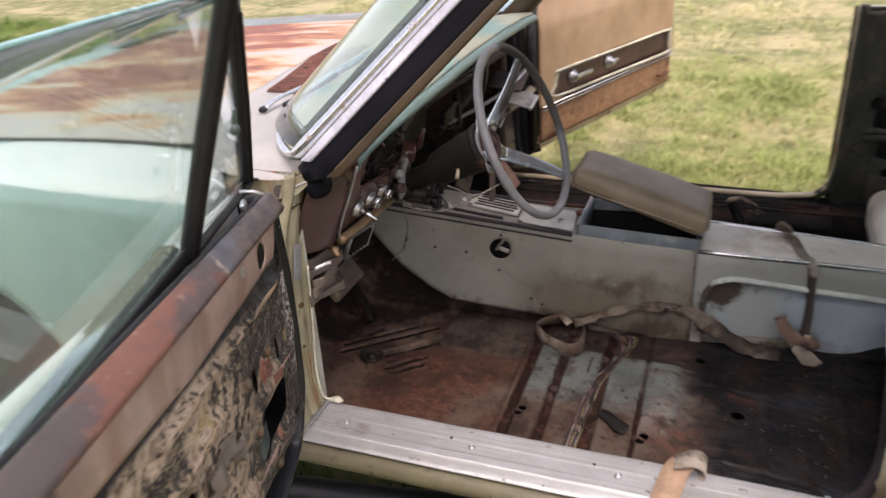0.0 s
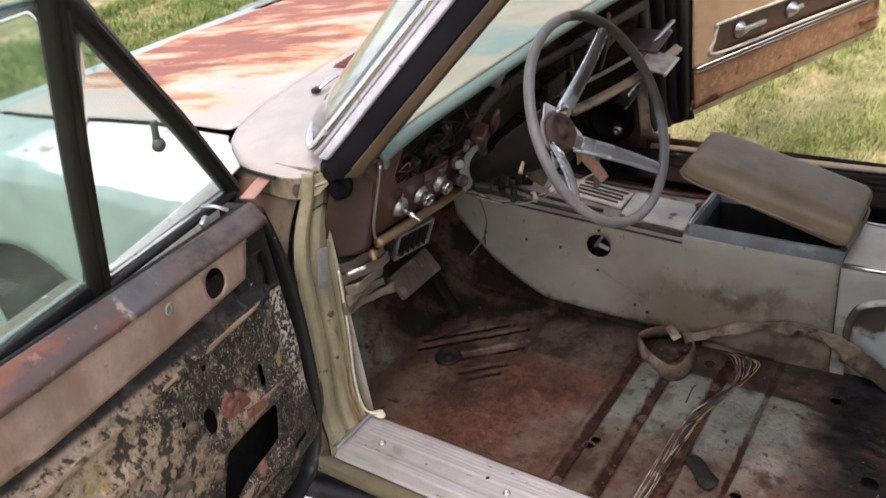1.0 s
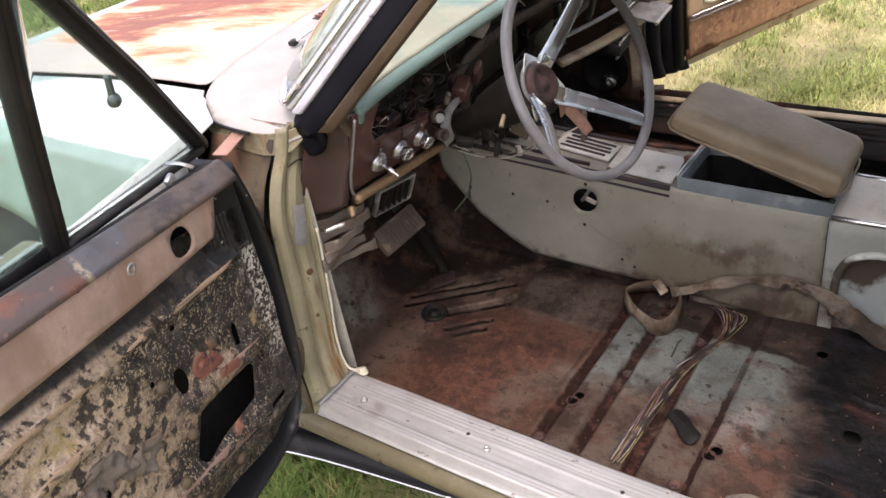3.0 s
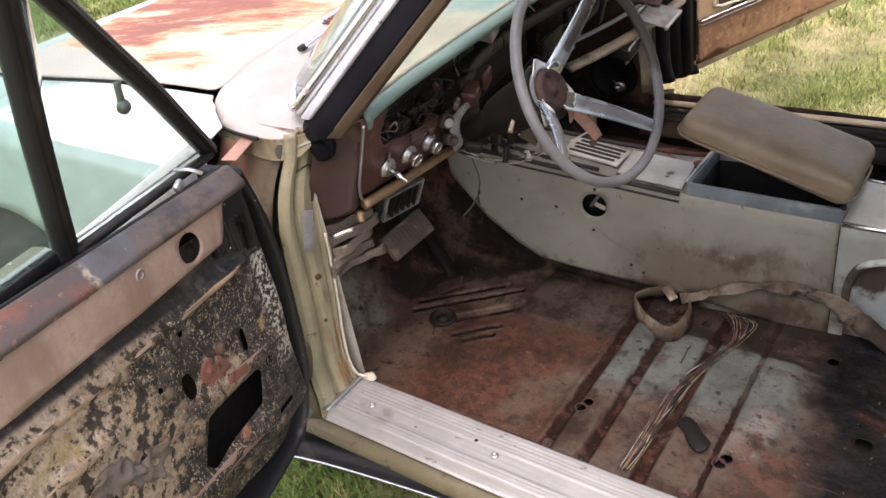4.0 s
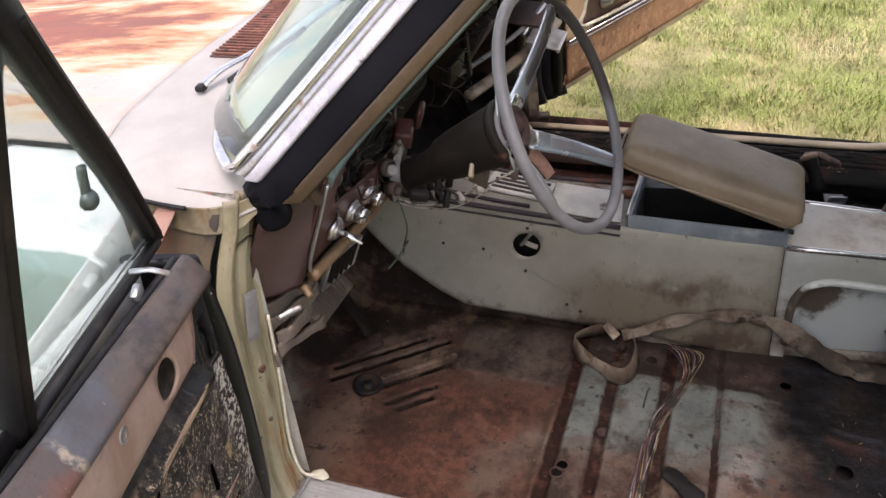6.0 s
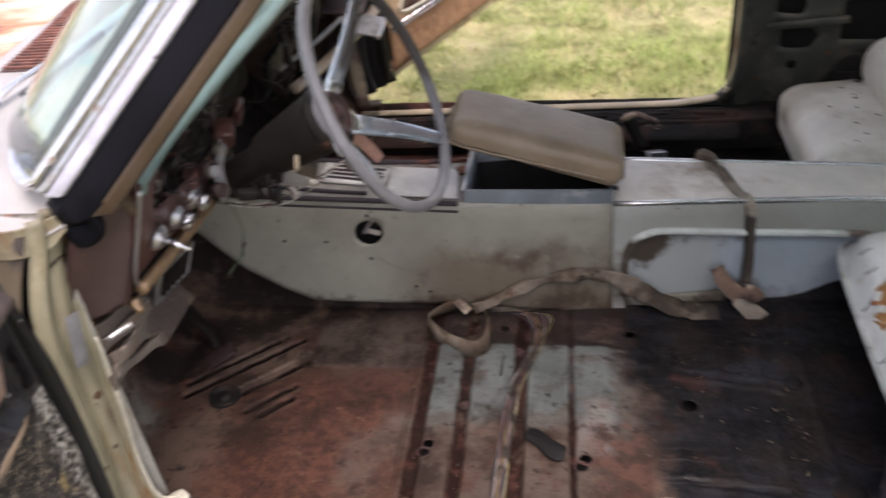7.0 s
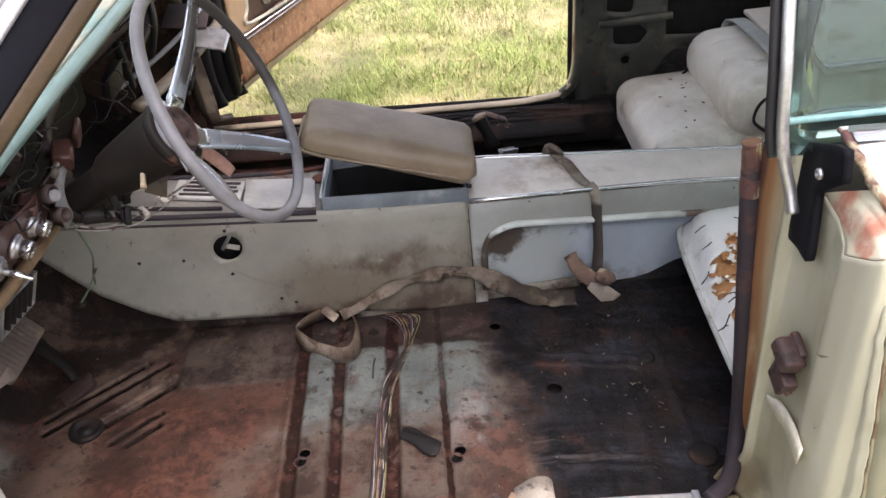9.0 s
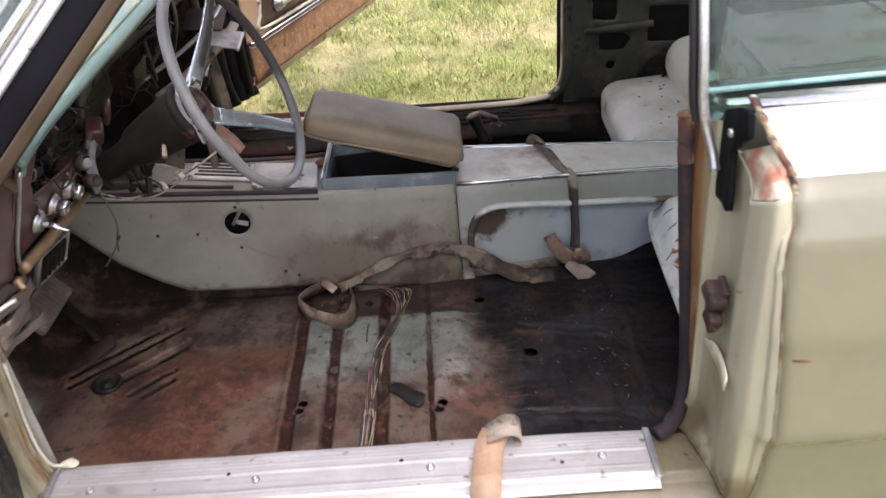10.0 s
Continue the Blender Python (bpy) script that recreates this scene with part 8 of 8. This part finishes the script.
lid = part("armrest_lid", lb, "armvinyl", console, "taupe padded armrest lid tilted open")
per = []
for k in range(40):
    a = 2 * math.pi * k / 40
    cx, cy = math.cos(a), math.sin(a)
    q = (abs(cx) ** 8 + abs(cy) ** 8) ** (-1 / 8)
    per.append((LA + LB) / 2 + lm @ V(cx * q * 0.1945, cy * q * 0.1005, -0.006))
part("seam_piping", sweep(per, ring(0.003, 6), None, closed=True), "armvinyl", lid, "stitched seam")
part("lid_base", box((LA + LB) / 2 + lm @ V(0.03, 0, -0.020), (0.26, 0.15, 0.012), lm, 0.003), "cavity", lid)
part("lid_corner", box(LA + lm @ V(0.008, -0.085, -0.028), (0.012, 0.012, 0.008), lm, 0.003), "rubber", lid)

# ---- rear seats ----
seat = thing("rear_seat", (1.5, 1.30, 0.28), "dirty white vinyl rear bucket seat with a folded-looking back", "seat", "rear seats")
part("seat_cushion", cushion((1.475, 1.33, 0.385), (0.48, 0.50, 0.16), Euler((0, -0.06, 0)).to_matrix(), 0.055, 0.016, 16), "seat", seat, "dirty white seat cushion with scuffs")
part("seat_base", box((1.50, 1.335, 0.30), (0.40, 0.44, 0.06), None, 0.01), "cavity", seat)
back = part("seat_back", cushion((1.73, 1.325, 0.530), (0.60, 0.49, 0.165), Euler((0, -0.05, 0)).to_matrix(), 0.078, 0.004, 44, 5), "seat", seat, "white seat back folded flat, its rounded pleated end forward")
part("back_trim", sweep(curve([V(1.565, 1.572, 0.560), V(1.57, 1.560, 0.597), V(1.575, 1.50, 0.618), V(1.575, 1.33, 0.626), V(1.575, 1.16, 0.620), V(1.57, 1.092, 0.597), V(1.565, 1.078, 0.560)], 5), rect(0.045, 0.005, 0.002), lambda t: V(0, 0.9 * (0.5 - t) if abs(t - 0.5) < 0.3 else (1.6 if t < 0.5 else -1.6), 0.6)), "piping", back, "grey-blue trim band across the folded back")
debris = bmesh.new()
rng = random.Random(8)
for k in range(16):
    box(V(rng.uniform(1.28, 1.5), rng.uniform(1.14, 1.52), 0.480), (rng.uniform(0.002, 0.014), rng.uniform(0.001, 0.004), 0.003), Euler((0, 0, rng.uniform(0, 3))).to_matrix(), 0.001, debris)
for k in range(20):
    box(V(rng.gauss(1.43, 0.03), rng.gauss(1.53, 0.02), 0.478 + rng.random() * 0.012), (0.025, 0.008, 0.005), Euler((rng.random(), rng.random(), rng.uniform(0, 3))).to_matrix(), 0.002, debris)
tagged(part("debris", debris, "cavity", seat, "dark leaf litter on the cushion"), kind="stuff")
panel2 = thing("cargo_panel", (2.05, 1.32, 0.66), "dusty cream cargo panel on the folded seat back", "panel")
part("panel_top", box((1.88, 1.325, 0.632), (0.56, 0.47, 0.014), Euler((0, -0.03, 0)).to_matrix(), 0.010), "contop", panel2)
part("bright_strip", sweep([V(1.62, 1.095, 0.640), V(2.14, 1.095, 0.650)], rect(0.012, 0.008, 0.002), (0, 0, 1)), "chrome", panel2)
part("bright_strip", sweep([V(2.04, 1.55, 0.652), V(2.06, 1.10, 0.652)], rect(0.012, 0.006, 0.002), (0, 0, 1)), "chrome", panel2)
panel3 = thing("cargo_panel", (2.05, 0.50, 0.66), "dusty cream cargo panel behind the driver's side", "panel")
part("panel_top", box((2.00, 0.52, 0.665), (0.70, 0.60, 0.035), Euler((0, -0.03, 0)).to_matrix(), 0.010), "contop", panel3)
hingeb = thing("folding_bracket", (1.58, 1.05, 0.52), "bright folding-seat hinge bracket with a black cable", "bracket")
part("hinge_arm", sweep([V(1.52, 1.055, 0.60), V(1.60, 1.05, 0.55), V(1.66, 1.05, 0.50)], rect(0.028, 0.010, 0.002), (0, 0, 1)), "dull_chrome", hingeb)
part("hinge_arm", box((1.525, 1.06, 0.605), (0.02, 0.015, 0.06), Euler((0, 0.2, 0)).to_matrix(), 0.003), "dull_chrome", hingeb)
part("cable", tube([(1.525, 1.062, 0.60), (1.485, 1.07, 0.57), (1.475, 1.075, 0.52), (1.51, 1.08, 0.485)], 0.004, 6, 6), "rubber", hingeb)
wrap = [con_roof(1.43, farside(1.43) + 0.002, 0.000), con_roof(1.48, farside(1.48) + 0.003, 0.012), V(1.53, farside(1.5) - 0.01, 0.50), V(1.60, farside(1.5) - 0.02, 0.57)]
part("console_end_strip", sweep(curve(wrap, 5), rect(0.016, 0.010, 0.003), (0, 0, 1)), "chrome", console)
part("console_end", box((1.58, MID + 0.02, 0.52), (0.10, 0.18, 0.16), Euler((0, -0.5, 0)).to_matrix(), 0.02), "contop", console)

dseat = thing("rear_seat", (1.45, 0.52, 0.26), "cracked white vinyl rear seat with orange foam showing through", "seat", "rear seats")
SEATP = poly([(1.255, 0.865), (1.226, 0.80), (1.212, 0.60), (1.205, 0.28), (1.23, 0.22), (1.70, 0.22), (1.70, 0.865)], 0.0)
TEARS = [(1.270, 0.600, 0.030), (1.300, 0.640, 0.020), (1.245, 0.56, 0.016), (1.31, 0.69, 0.016), (1.25, 0.47, 0.013)]


def seat_top(x, y):
    d = -SEATP(x, y)
    return V(x, y, 0.425 + 0.03 * smooth(1.2, 1.5, x) - 0.055 * (1 - smooth(0.0, 0.06, d)) ** 2 + 0.002 * noise.noise(V(x * 40, y * 40, 0)))


def tear(cx, cy, r):
    return lambda x, y: math.hypot(x - cx, (y - cy) * 0.6) - r * (1 + 0.9 * noise.noise(V(x * 45, y * 45, cx * 50)))


cush = part("seat_cushion", sheet(seat_top, 1.18, 1.70, 0.21, 0.87, 0.0075, keep=SEATP, holes=[tear(*t) for t in TEARS]), "whiteseat", dseat, "cracked white vinyl, torn open in places", thick=0.003)
part("foam", sheet(lambda x, y: seat_top(x, y) + V(0, 0, -0.010 + 0.006 * noise.noise(V(x * 60, y * 60, 5))), 1.19, 1.68, 0.23, 0.85, 0.012, keep=poly([(1.245, 0.79), (1.232, 0.60), (1.225, 0.30), (1.66, 0.30), (1.66, 0.80)])), "foam", dseat, "crumbling orange foam", thick=0.01)
border = [V(1.70, 0.865, 0.41), V(1.40, 0.868, 0.40), V(1.265, 0.862, 0.372), V(1.228, 0.80, 0.368), V(1.214, 0.60, 0.368), V(1.208, 0.28, 0.368), V(1.23, 0.215, 0.37)]
part("seat_piping", sweep(curve(border, 6), ring(0.006, 8), None), "piping", dseat)
part("seat_base", box((1.50, 0.54, 0.32), (0.44, 0.56, 0.10), None, 0.01), "cavity", dseat)
rng = random.Random(21)
for cx, cy, r in TEARS:
    for k in range(7):
        a = rng.uniform(0, 6.28)
        part("vinyl_flap", box(seat_top(cx + math.cos(a) * r, cy + math.sin(a) * r * 1.4) + V(0, 0, 0.003), (r * 0.7, r * 0.35, 0.0016), Euler((rng.uniform(-0.5, 0.5), rng.uniform(-0.6, 0.3), a)).to_matrix(), 0.0005), "foam" if k % 2 else "whiteseat", cush)
for k in range(26):
    x, y = rng.uniform(1.21, 1.34), rng.uniform(0.32, 0.82)
    a = rng.uniform(-0.5, 0.5)
    pts = [seat_top(x, y) + V(0, 0, 0.0012)]
    for j in range(3):
        x, y, a = x + math.cos(a) * 0.007, y + math.sin(a) * 0.007, a + rng.uniform(-0.9, 0.9)
        pts.append(seat_top(x, y) + V(0, 0, 0.0012))
    part("crack", sweep(pts, rect(0.0022, 0.0012), (0, 0, 1)), "black", cush, "black crack in the vinyl" if k == 0 else "")

# ---- seat belts ----
def belt(name, pts, w, up, material, label, parent=None):
    ob = part(name, sweep(curve(pts, 7), rect(w, 0.003), up), material, parent)
    return tagged(ob, label, "seat belt", "" if parent else "seat belts") if parent is None else ob


fz = 0.262
def standing(name, pts, w, material, label, lean=0.25):
    """A belt on its edge: its flat side faces away from the loop's middle."""
    p = curve(pts, 7)
    c = sum(p, V(0, 0, 0)) / len(p)
    n = [(V(q.x - c.x, q.y - c.y, 0).normalized() + V(0, 0, lean)) for q in p]
    return tagged(part(name, sweep(p, rect(w, 0.0025), n), material), label, "seat belt", "seat belts")


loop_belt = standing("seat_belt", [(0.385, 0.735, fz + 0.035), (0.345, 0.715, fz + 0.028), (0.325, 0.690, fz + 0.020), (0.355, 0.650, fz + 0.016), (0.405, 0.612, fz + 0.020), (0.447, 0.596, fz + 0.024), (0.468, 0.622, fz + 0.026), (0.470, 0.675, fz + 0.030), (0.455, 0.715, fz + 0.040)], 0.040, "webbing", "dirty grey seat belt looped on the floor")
part("buckle", box((0.405, 0.715, fz + 0.048), (0.040, 0.022, 0.006), Euler((0.3, 0.4, -0.6)).to_matrix(), 0.002), "dashrail", loop_belt, "worn steel buckle")
TURN = [(0.0, 0.2), (0.12, 1.1), (0.2, 1.5), (0.27, 0.4), (0.34, -0.3), (0.42, 0.5), (0.5, 0.0), (0.6, 0.35), (0.7, 0.1), (0.8, 0.9), (0.9, 1.35), (1.0, 1.45)]
lp = curve([con_side(0.43, 0.300) + V(0, -0.03, 0), con_side(0.47, 0.312) + V(0, -0.028, 0), con_side(0.53, 0.338) + V(0, -0.022, 0), con_side(0.60, 0.355) + V(0, -0.014, 0), con_side(0.66, 0.360) + V(0, -0.012, 0), con_side(0.72, 0.358) + V(0, -0.012, 0), con_side(0.77, 0.335) + V(0, -0.014, 0), con_side(0.83, 0.295) + V(0, -0.024, 0), con_side(0.90, 0.262) + V(0, -0.034, 0), con_side(0.98, 0.252) + V(0, -0.042, 0)], 9)
turns = [lerp(TURN, k / (len(lp) - 1)) + 0.55 * noise.noise(V(k * 0.35, 2.2, 0)) for k in range(len(lp))]
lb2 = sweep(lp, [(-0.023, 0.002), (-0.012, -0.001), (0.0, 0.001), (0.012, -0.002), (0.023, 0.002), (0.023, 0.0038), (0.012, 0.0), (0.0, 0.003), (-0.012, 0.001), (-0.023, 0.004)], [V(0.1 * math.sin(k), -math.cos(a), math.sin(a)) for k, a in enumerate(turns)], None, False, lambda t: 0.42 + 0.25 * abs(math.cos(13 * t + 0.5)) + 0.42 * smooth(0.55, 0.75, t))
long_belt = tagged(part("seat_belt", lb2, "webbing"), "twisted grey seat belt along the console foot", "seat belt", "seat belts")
part("belt_stain", box(con_side(0.712, 0.352) + V(0, -0.024, 0), (0.030, 0.004, 0.016), Euler((0.4, 0.3, 0)).to_matrix(), 0.0015), "hingerust", long_belt, "rusty eyelet in the belt")
drape = belt("seat_belt", [con_roof(0.965, farside(0.97) - 0.008, 0.006), con_roof(0.972, farside(0.97) - 0.045, 0.016), con_roof(0.985, 0.945, 0.010), con_roof(1.005, near(1.0) + 0.03, 0.008), con_roof(1.030, near(1.03) - 0.012, -0.004), con_side(1.035, 0.44) + V(0, -0.014, 0), con_side(1.038, 0.37) + V(0, -0.02, 0), con_side(1.035, 0.32) + V(0, -0.03, 0)], 0.025, lambda t: V(0, 0.15, 1) if t < 0.5 else V(0.15 + 1.2 * math.sin(6 * t), -1, 0.1), "drabbelt", "grey seat belt draped over the console")
part("belt_pad", sweep(curve([con_side(0.970, 0.362) + V(0, -0.022, 0), con_side(0.985, 0.335) + V(0, -0.036, 0), con_side(1.015, 0.303) + V(0, -0.044, 0), con_side(1.045, 0.285) + V(0, -0.046, 0)], 6), rect(0.036, 0.012, 0.004), lambda t: V(0.3 * math.sin(9 * t), -1, 0.3 + 0.4 * math.sin(5 * t)), None, scale=lambda t: 0.75 + 0.35 * noise.noise(V(t * 6, 1.7, 0)) + 0.35 * math.sin(3.1 * t)), "dirtybelt", drape, "rust-soiled padded belt end")
part("belt_knot", sweep(curve([con_side(1.030, 0.318) + V(0, -0.048, 0), con_side(1.050, 0.308) + V(0, -0.060, 0), con_side(1.065, 0.290) + V(0, -0.052, 0)], 5), rect(0.034, 0.014, 0.005), lambda t: V(0.4, -1, 0.5 - t), None, scale=lambda t: 0.7 + 0.4 * math.sin(3 * t)), "dirtybelt", drape, "knotted dark fold of the belt")
part("belt_flap", sweep(curve([con_side(1.015, 0.295) + V(0, -0.050, 0), con_side(1.045, 0.265) + V(0, -0.056, 0), con_side(1.070, 0.238) + V(0, -0.058, 0)], 5), rect(0.040, 0.004, 0.001), lambda t: V(0.4, -1, 0.6 - t), None, scale=lambda t: 0.8 + 0.35 * t), "palebelt", drape, "flat loose end of the belt")
part("belt_fold", sweep(curve([con_roof(0.955, farside(0.96) + 0.012, -0.03), con_roof(0.955, farside(0.96) + 0.010, 0.004), con_roof(0.962, farside(0.96) + 0.000, 0.022), con_roof(0.975, farside(0.96) - 0.022, 0.018)], 5), rect(0.036, 0.012, 0.004), (0.2, 0.6, 0.6)), "drabbelt", drape, "crumpled fold of the belt")
sill_belt = belt("seat_belt", [(0.745, -0.060, 0.30), (0.750, -0.052, 0.352), (0.757, -0.020, 0.398), (0.762, 0.020, 0.398), (0.770, 0.065, 0.402), (0.782, 0.090, 0.404)], 0.052, lambda t: V(0, -1, 0.3) if t < 0.3 else V(0, 0, 1), "tanstrap", "orange-tan seat belt hanging over the sill")
curl = [V(0.765, 0.085, 0.405), V(0.782, 0.087, 0.414), V(0.800, 0.089, 0.420), V(0.818, 0.091, 0.415), V(0.826, 0.092, 0.402), V(0.822, 0.092, 0.389), V(0.810, 0.091, 0.384)]
part("belt_loop", sweep(curve(curl, 5), rect(0.052, 0.003), [q - V(0.805, q.y, 0.400) for q in curve(curl, 5)]), "palebelt", sill_belt, "curled grey belt end")
far_buckle = thing("belt_retractor", (0.85, 1.48, 0.29), "rusty seat belt retractor leaning on the far sill", "seat belt")
part("drum", tube([(0.812, 1.505, 0.385), (0.832, 1.49, 0.345), (0.852, 1.475, 0.300)], 0.019, 14, 3, scale=lambda t: 1.0 + 0.12 * math.sin(t * 9)), "cavity", far_buckle, "dark rusty drum")
part("drum_cap", lathe([(0.023, -0.006), (0.023, 0.004), (0.010, 0.008), (0.0, 0.006)], (0.812, 1.505, 0.387), (-0.4, 0.3, 0.85), 16), "rail", far_buckle)
part("mount_plate", box((0.890, 1.45, 0.290), (0.055, 0.030, 0.004), Euler((0.5, 0.1, 0.3)).to_matrix(), 0.001), "greyplastic", far_buckle, "bent steel mounting plate")
part("mount_plate", box((0.898, 1.435, 0.298), (0.050, 0.004, 0.018), Euler((0.2, 0.1, 0.3)).to_matrix(), 0.001), "dull_chrome", far_buckle)
part("torn_webbing", sweep(curve([V(0.80, 1.53, 0.378), V(0.835, 1.515, 0.392), V(0.87, 1.50, 0.383), V(0.895, 1.505, 0.372)], 4), rect(0.022, 0.004), (0.1, -0.2, 1)), "dirtybelt", far_buckle, "torn scrap of webbing")

# ---- wires across the floor ----
loom = thing("floor_wiring", (0.55, 0.48, 0.26), "bundle of coloured wires lying across the floor", "wires")
rng = random.Random(4)
base = [(0.545, 0.752), (0.578, 0.718), (0.582, 0.66), (0.562, 0.584), (0.541, 0.51), (0.530, 0.44), (0.526, 0.34), (0.523, 0.26), (0.520, 0.20)]
for k in range(15):
    ox = (k - 7) * 0.0016
    pts = []
    for j, (x, y) in enumerate(base):
        w = 1.0 + (1.6 if j < 2 else 0.0)
        x2, y2 = x + ox * w + rng.uniform(-0.004, 0.004), y + rng.uniform(-0.004, 0.004)
        pts.append(V(x2, y2, floor_z(x2, y2) + 0.004 + 0.005 * rng.random() + (0.012 if j == 1 else 0)))
    part("wire", tube(pts, 0.0012, 6, 5), ("w_violet", "w_brown", "w_white", "w_pink", "w_orange", "w_black", "w_yellow", "w_red", "w_black", "w_violet", "w_pink", "w_brown", "w_white", "w_black", "w_yellow")[k], loom)
part("wire_stub", tube([(0.505, 0.53, floor_z(0.505, 0.53) + 0.004), (0.508, 0.56, floor_z(0.508, 0.56) + 0.02), (0.512, 0.57, floor_z(0.51, 0.57) + 0.025)], 0.002, 6, 4), "w_black", loom)

# ---- litter on the floor ----
rng = random.Random(31)
chaff = bmesh.new()
for k in range(26):
    x, y = (rng.gauss(1.06, 0.03), rng.gauss(0.455, 0.04)) if k < 14 else (rng.uniform(0.85, 1.15), rng.uniform(0.24, 0.70))
    box((x, y, floor_z(x, y) + 0.002), (rng.uniform(0.002, 0.011), rng.uniform(0.0008, 0.002), 0.001), Euler((0, rng.uniform(-0.2, 0.2), rng.uniform(0, 3))).to_matrix(), 0.0, chaff)
tagged(part("chaff", chaff, "chaff", None), "pale chips and straw on the black floor", "debris", kind="stuff")
scrap_ob = part("floor_scrap", sheet(lambda u, v: V(0.604 + 0.83 * u + 0.3 * v, 0.345 - 0.55 * u + v, floor_z(0.604 + 0.83 * u, 0.345 - 0.55 * u + v) + 0.008 + 0.004 * math.sin(u * 40) + 0.006 * smooth(0.022, 0.0, abs(v))), -0.055, 0.055, -0.025, 0.025, 0.004, keep=lambda u, v: 0.02 * ((abs(u) / 0.048) ** 4 + (abs(v + 0.006 * math.sin(u * 60)) / 0.019) ** 4 - 1)), "cavity", None, thick=0.003)
tagged(scrap_ob, "scrap of black rubber on the floor", "scrap")
clod = thing("rust_flakes", (0.4, 0.4, 0.26), "flakes of rust and dirt scattered on the floor", "debris", kind="stuff")
fl = bmesh.new()
rng = random.Random(14)
for k in range(190):
    x, y = rng.uniform(-0.2, 1.15), rng.uniform(0.16, 0.74)
    r = rng.choice((0.001, 0.0013, 0.0018, 0.003))
    box((x, y, floor_z(x, y) + r * 0.3), (r * 2, r * 1.5, r * 0.6), Euler((rng.random(), rng.random(), rng.random() * 3)).to_matrix(), 0.0, fl)
part("flake", fl, "hingerust", clod)
bits = bmesh.new()
for k in range(46):
    x, y = rng.gauss(0.42, 0.20), 0.735 - abs(rng.gauss(0, 0.05))
    if k > 30:
        x, y = rng.uniform(-0.1, 1.15), rng.uniform(0.17, 0.72)
    r = rng.uniform(0.0006, 0.0016)
    box((x, y, floor_z(x, y) + r * 0.4), (r * 2.4, r * 1.4, r * 0.8), Euler((rng.random(), rng.random(), rng.random() * 3)).to_matrix(), 0.0, bits)
part("crumb", bits, "pad", clod, "pale crumbs of foam and dirt")
st = bmesh.new()
for k in range(9):
    x, y = rng.uniform(0.85, 1.15), rng.uniform(0.30, 0.68)
    z = floor_z(x, y) + 0.003
    a, L = rng.uniform(0, 3.1), rng.uniform(0.003, 0.012)
    tube([(x, y, z), (x + math.cos(a) * L, y + math.sin(a) * L, z + 0.002)], 0.0007, 4, 2, st)
part("straw", st, "straw", clod, "bits of dry straw")
bar2 = thing("metal_bar", (-0.15, 0.05, 0.05), "dark round bar with a bright edge lying in the grass", "bar")
part("bar", tube([(-0.42, 0.05, 0.06), (-0.2, 0.10, 0.065), (0.2, 0.16, 0.06), (0.6, 0.22, 0.06)], 0.036, 12, 4), "rubber", bar2)
part("bar_edge", tube([(-0.42, 0.012, 0.055), (-0.2, 0.062, 0.06), (0.2, 0.122, 0.055)], 0.005, 8, 4), "chrome", bar2)
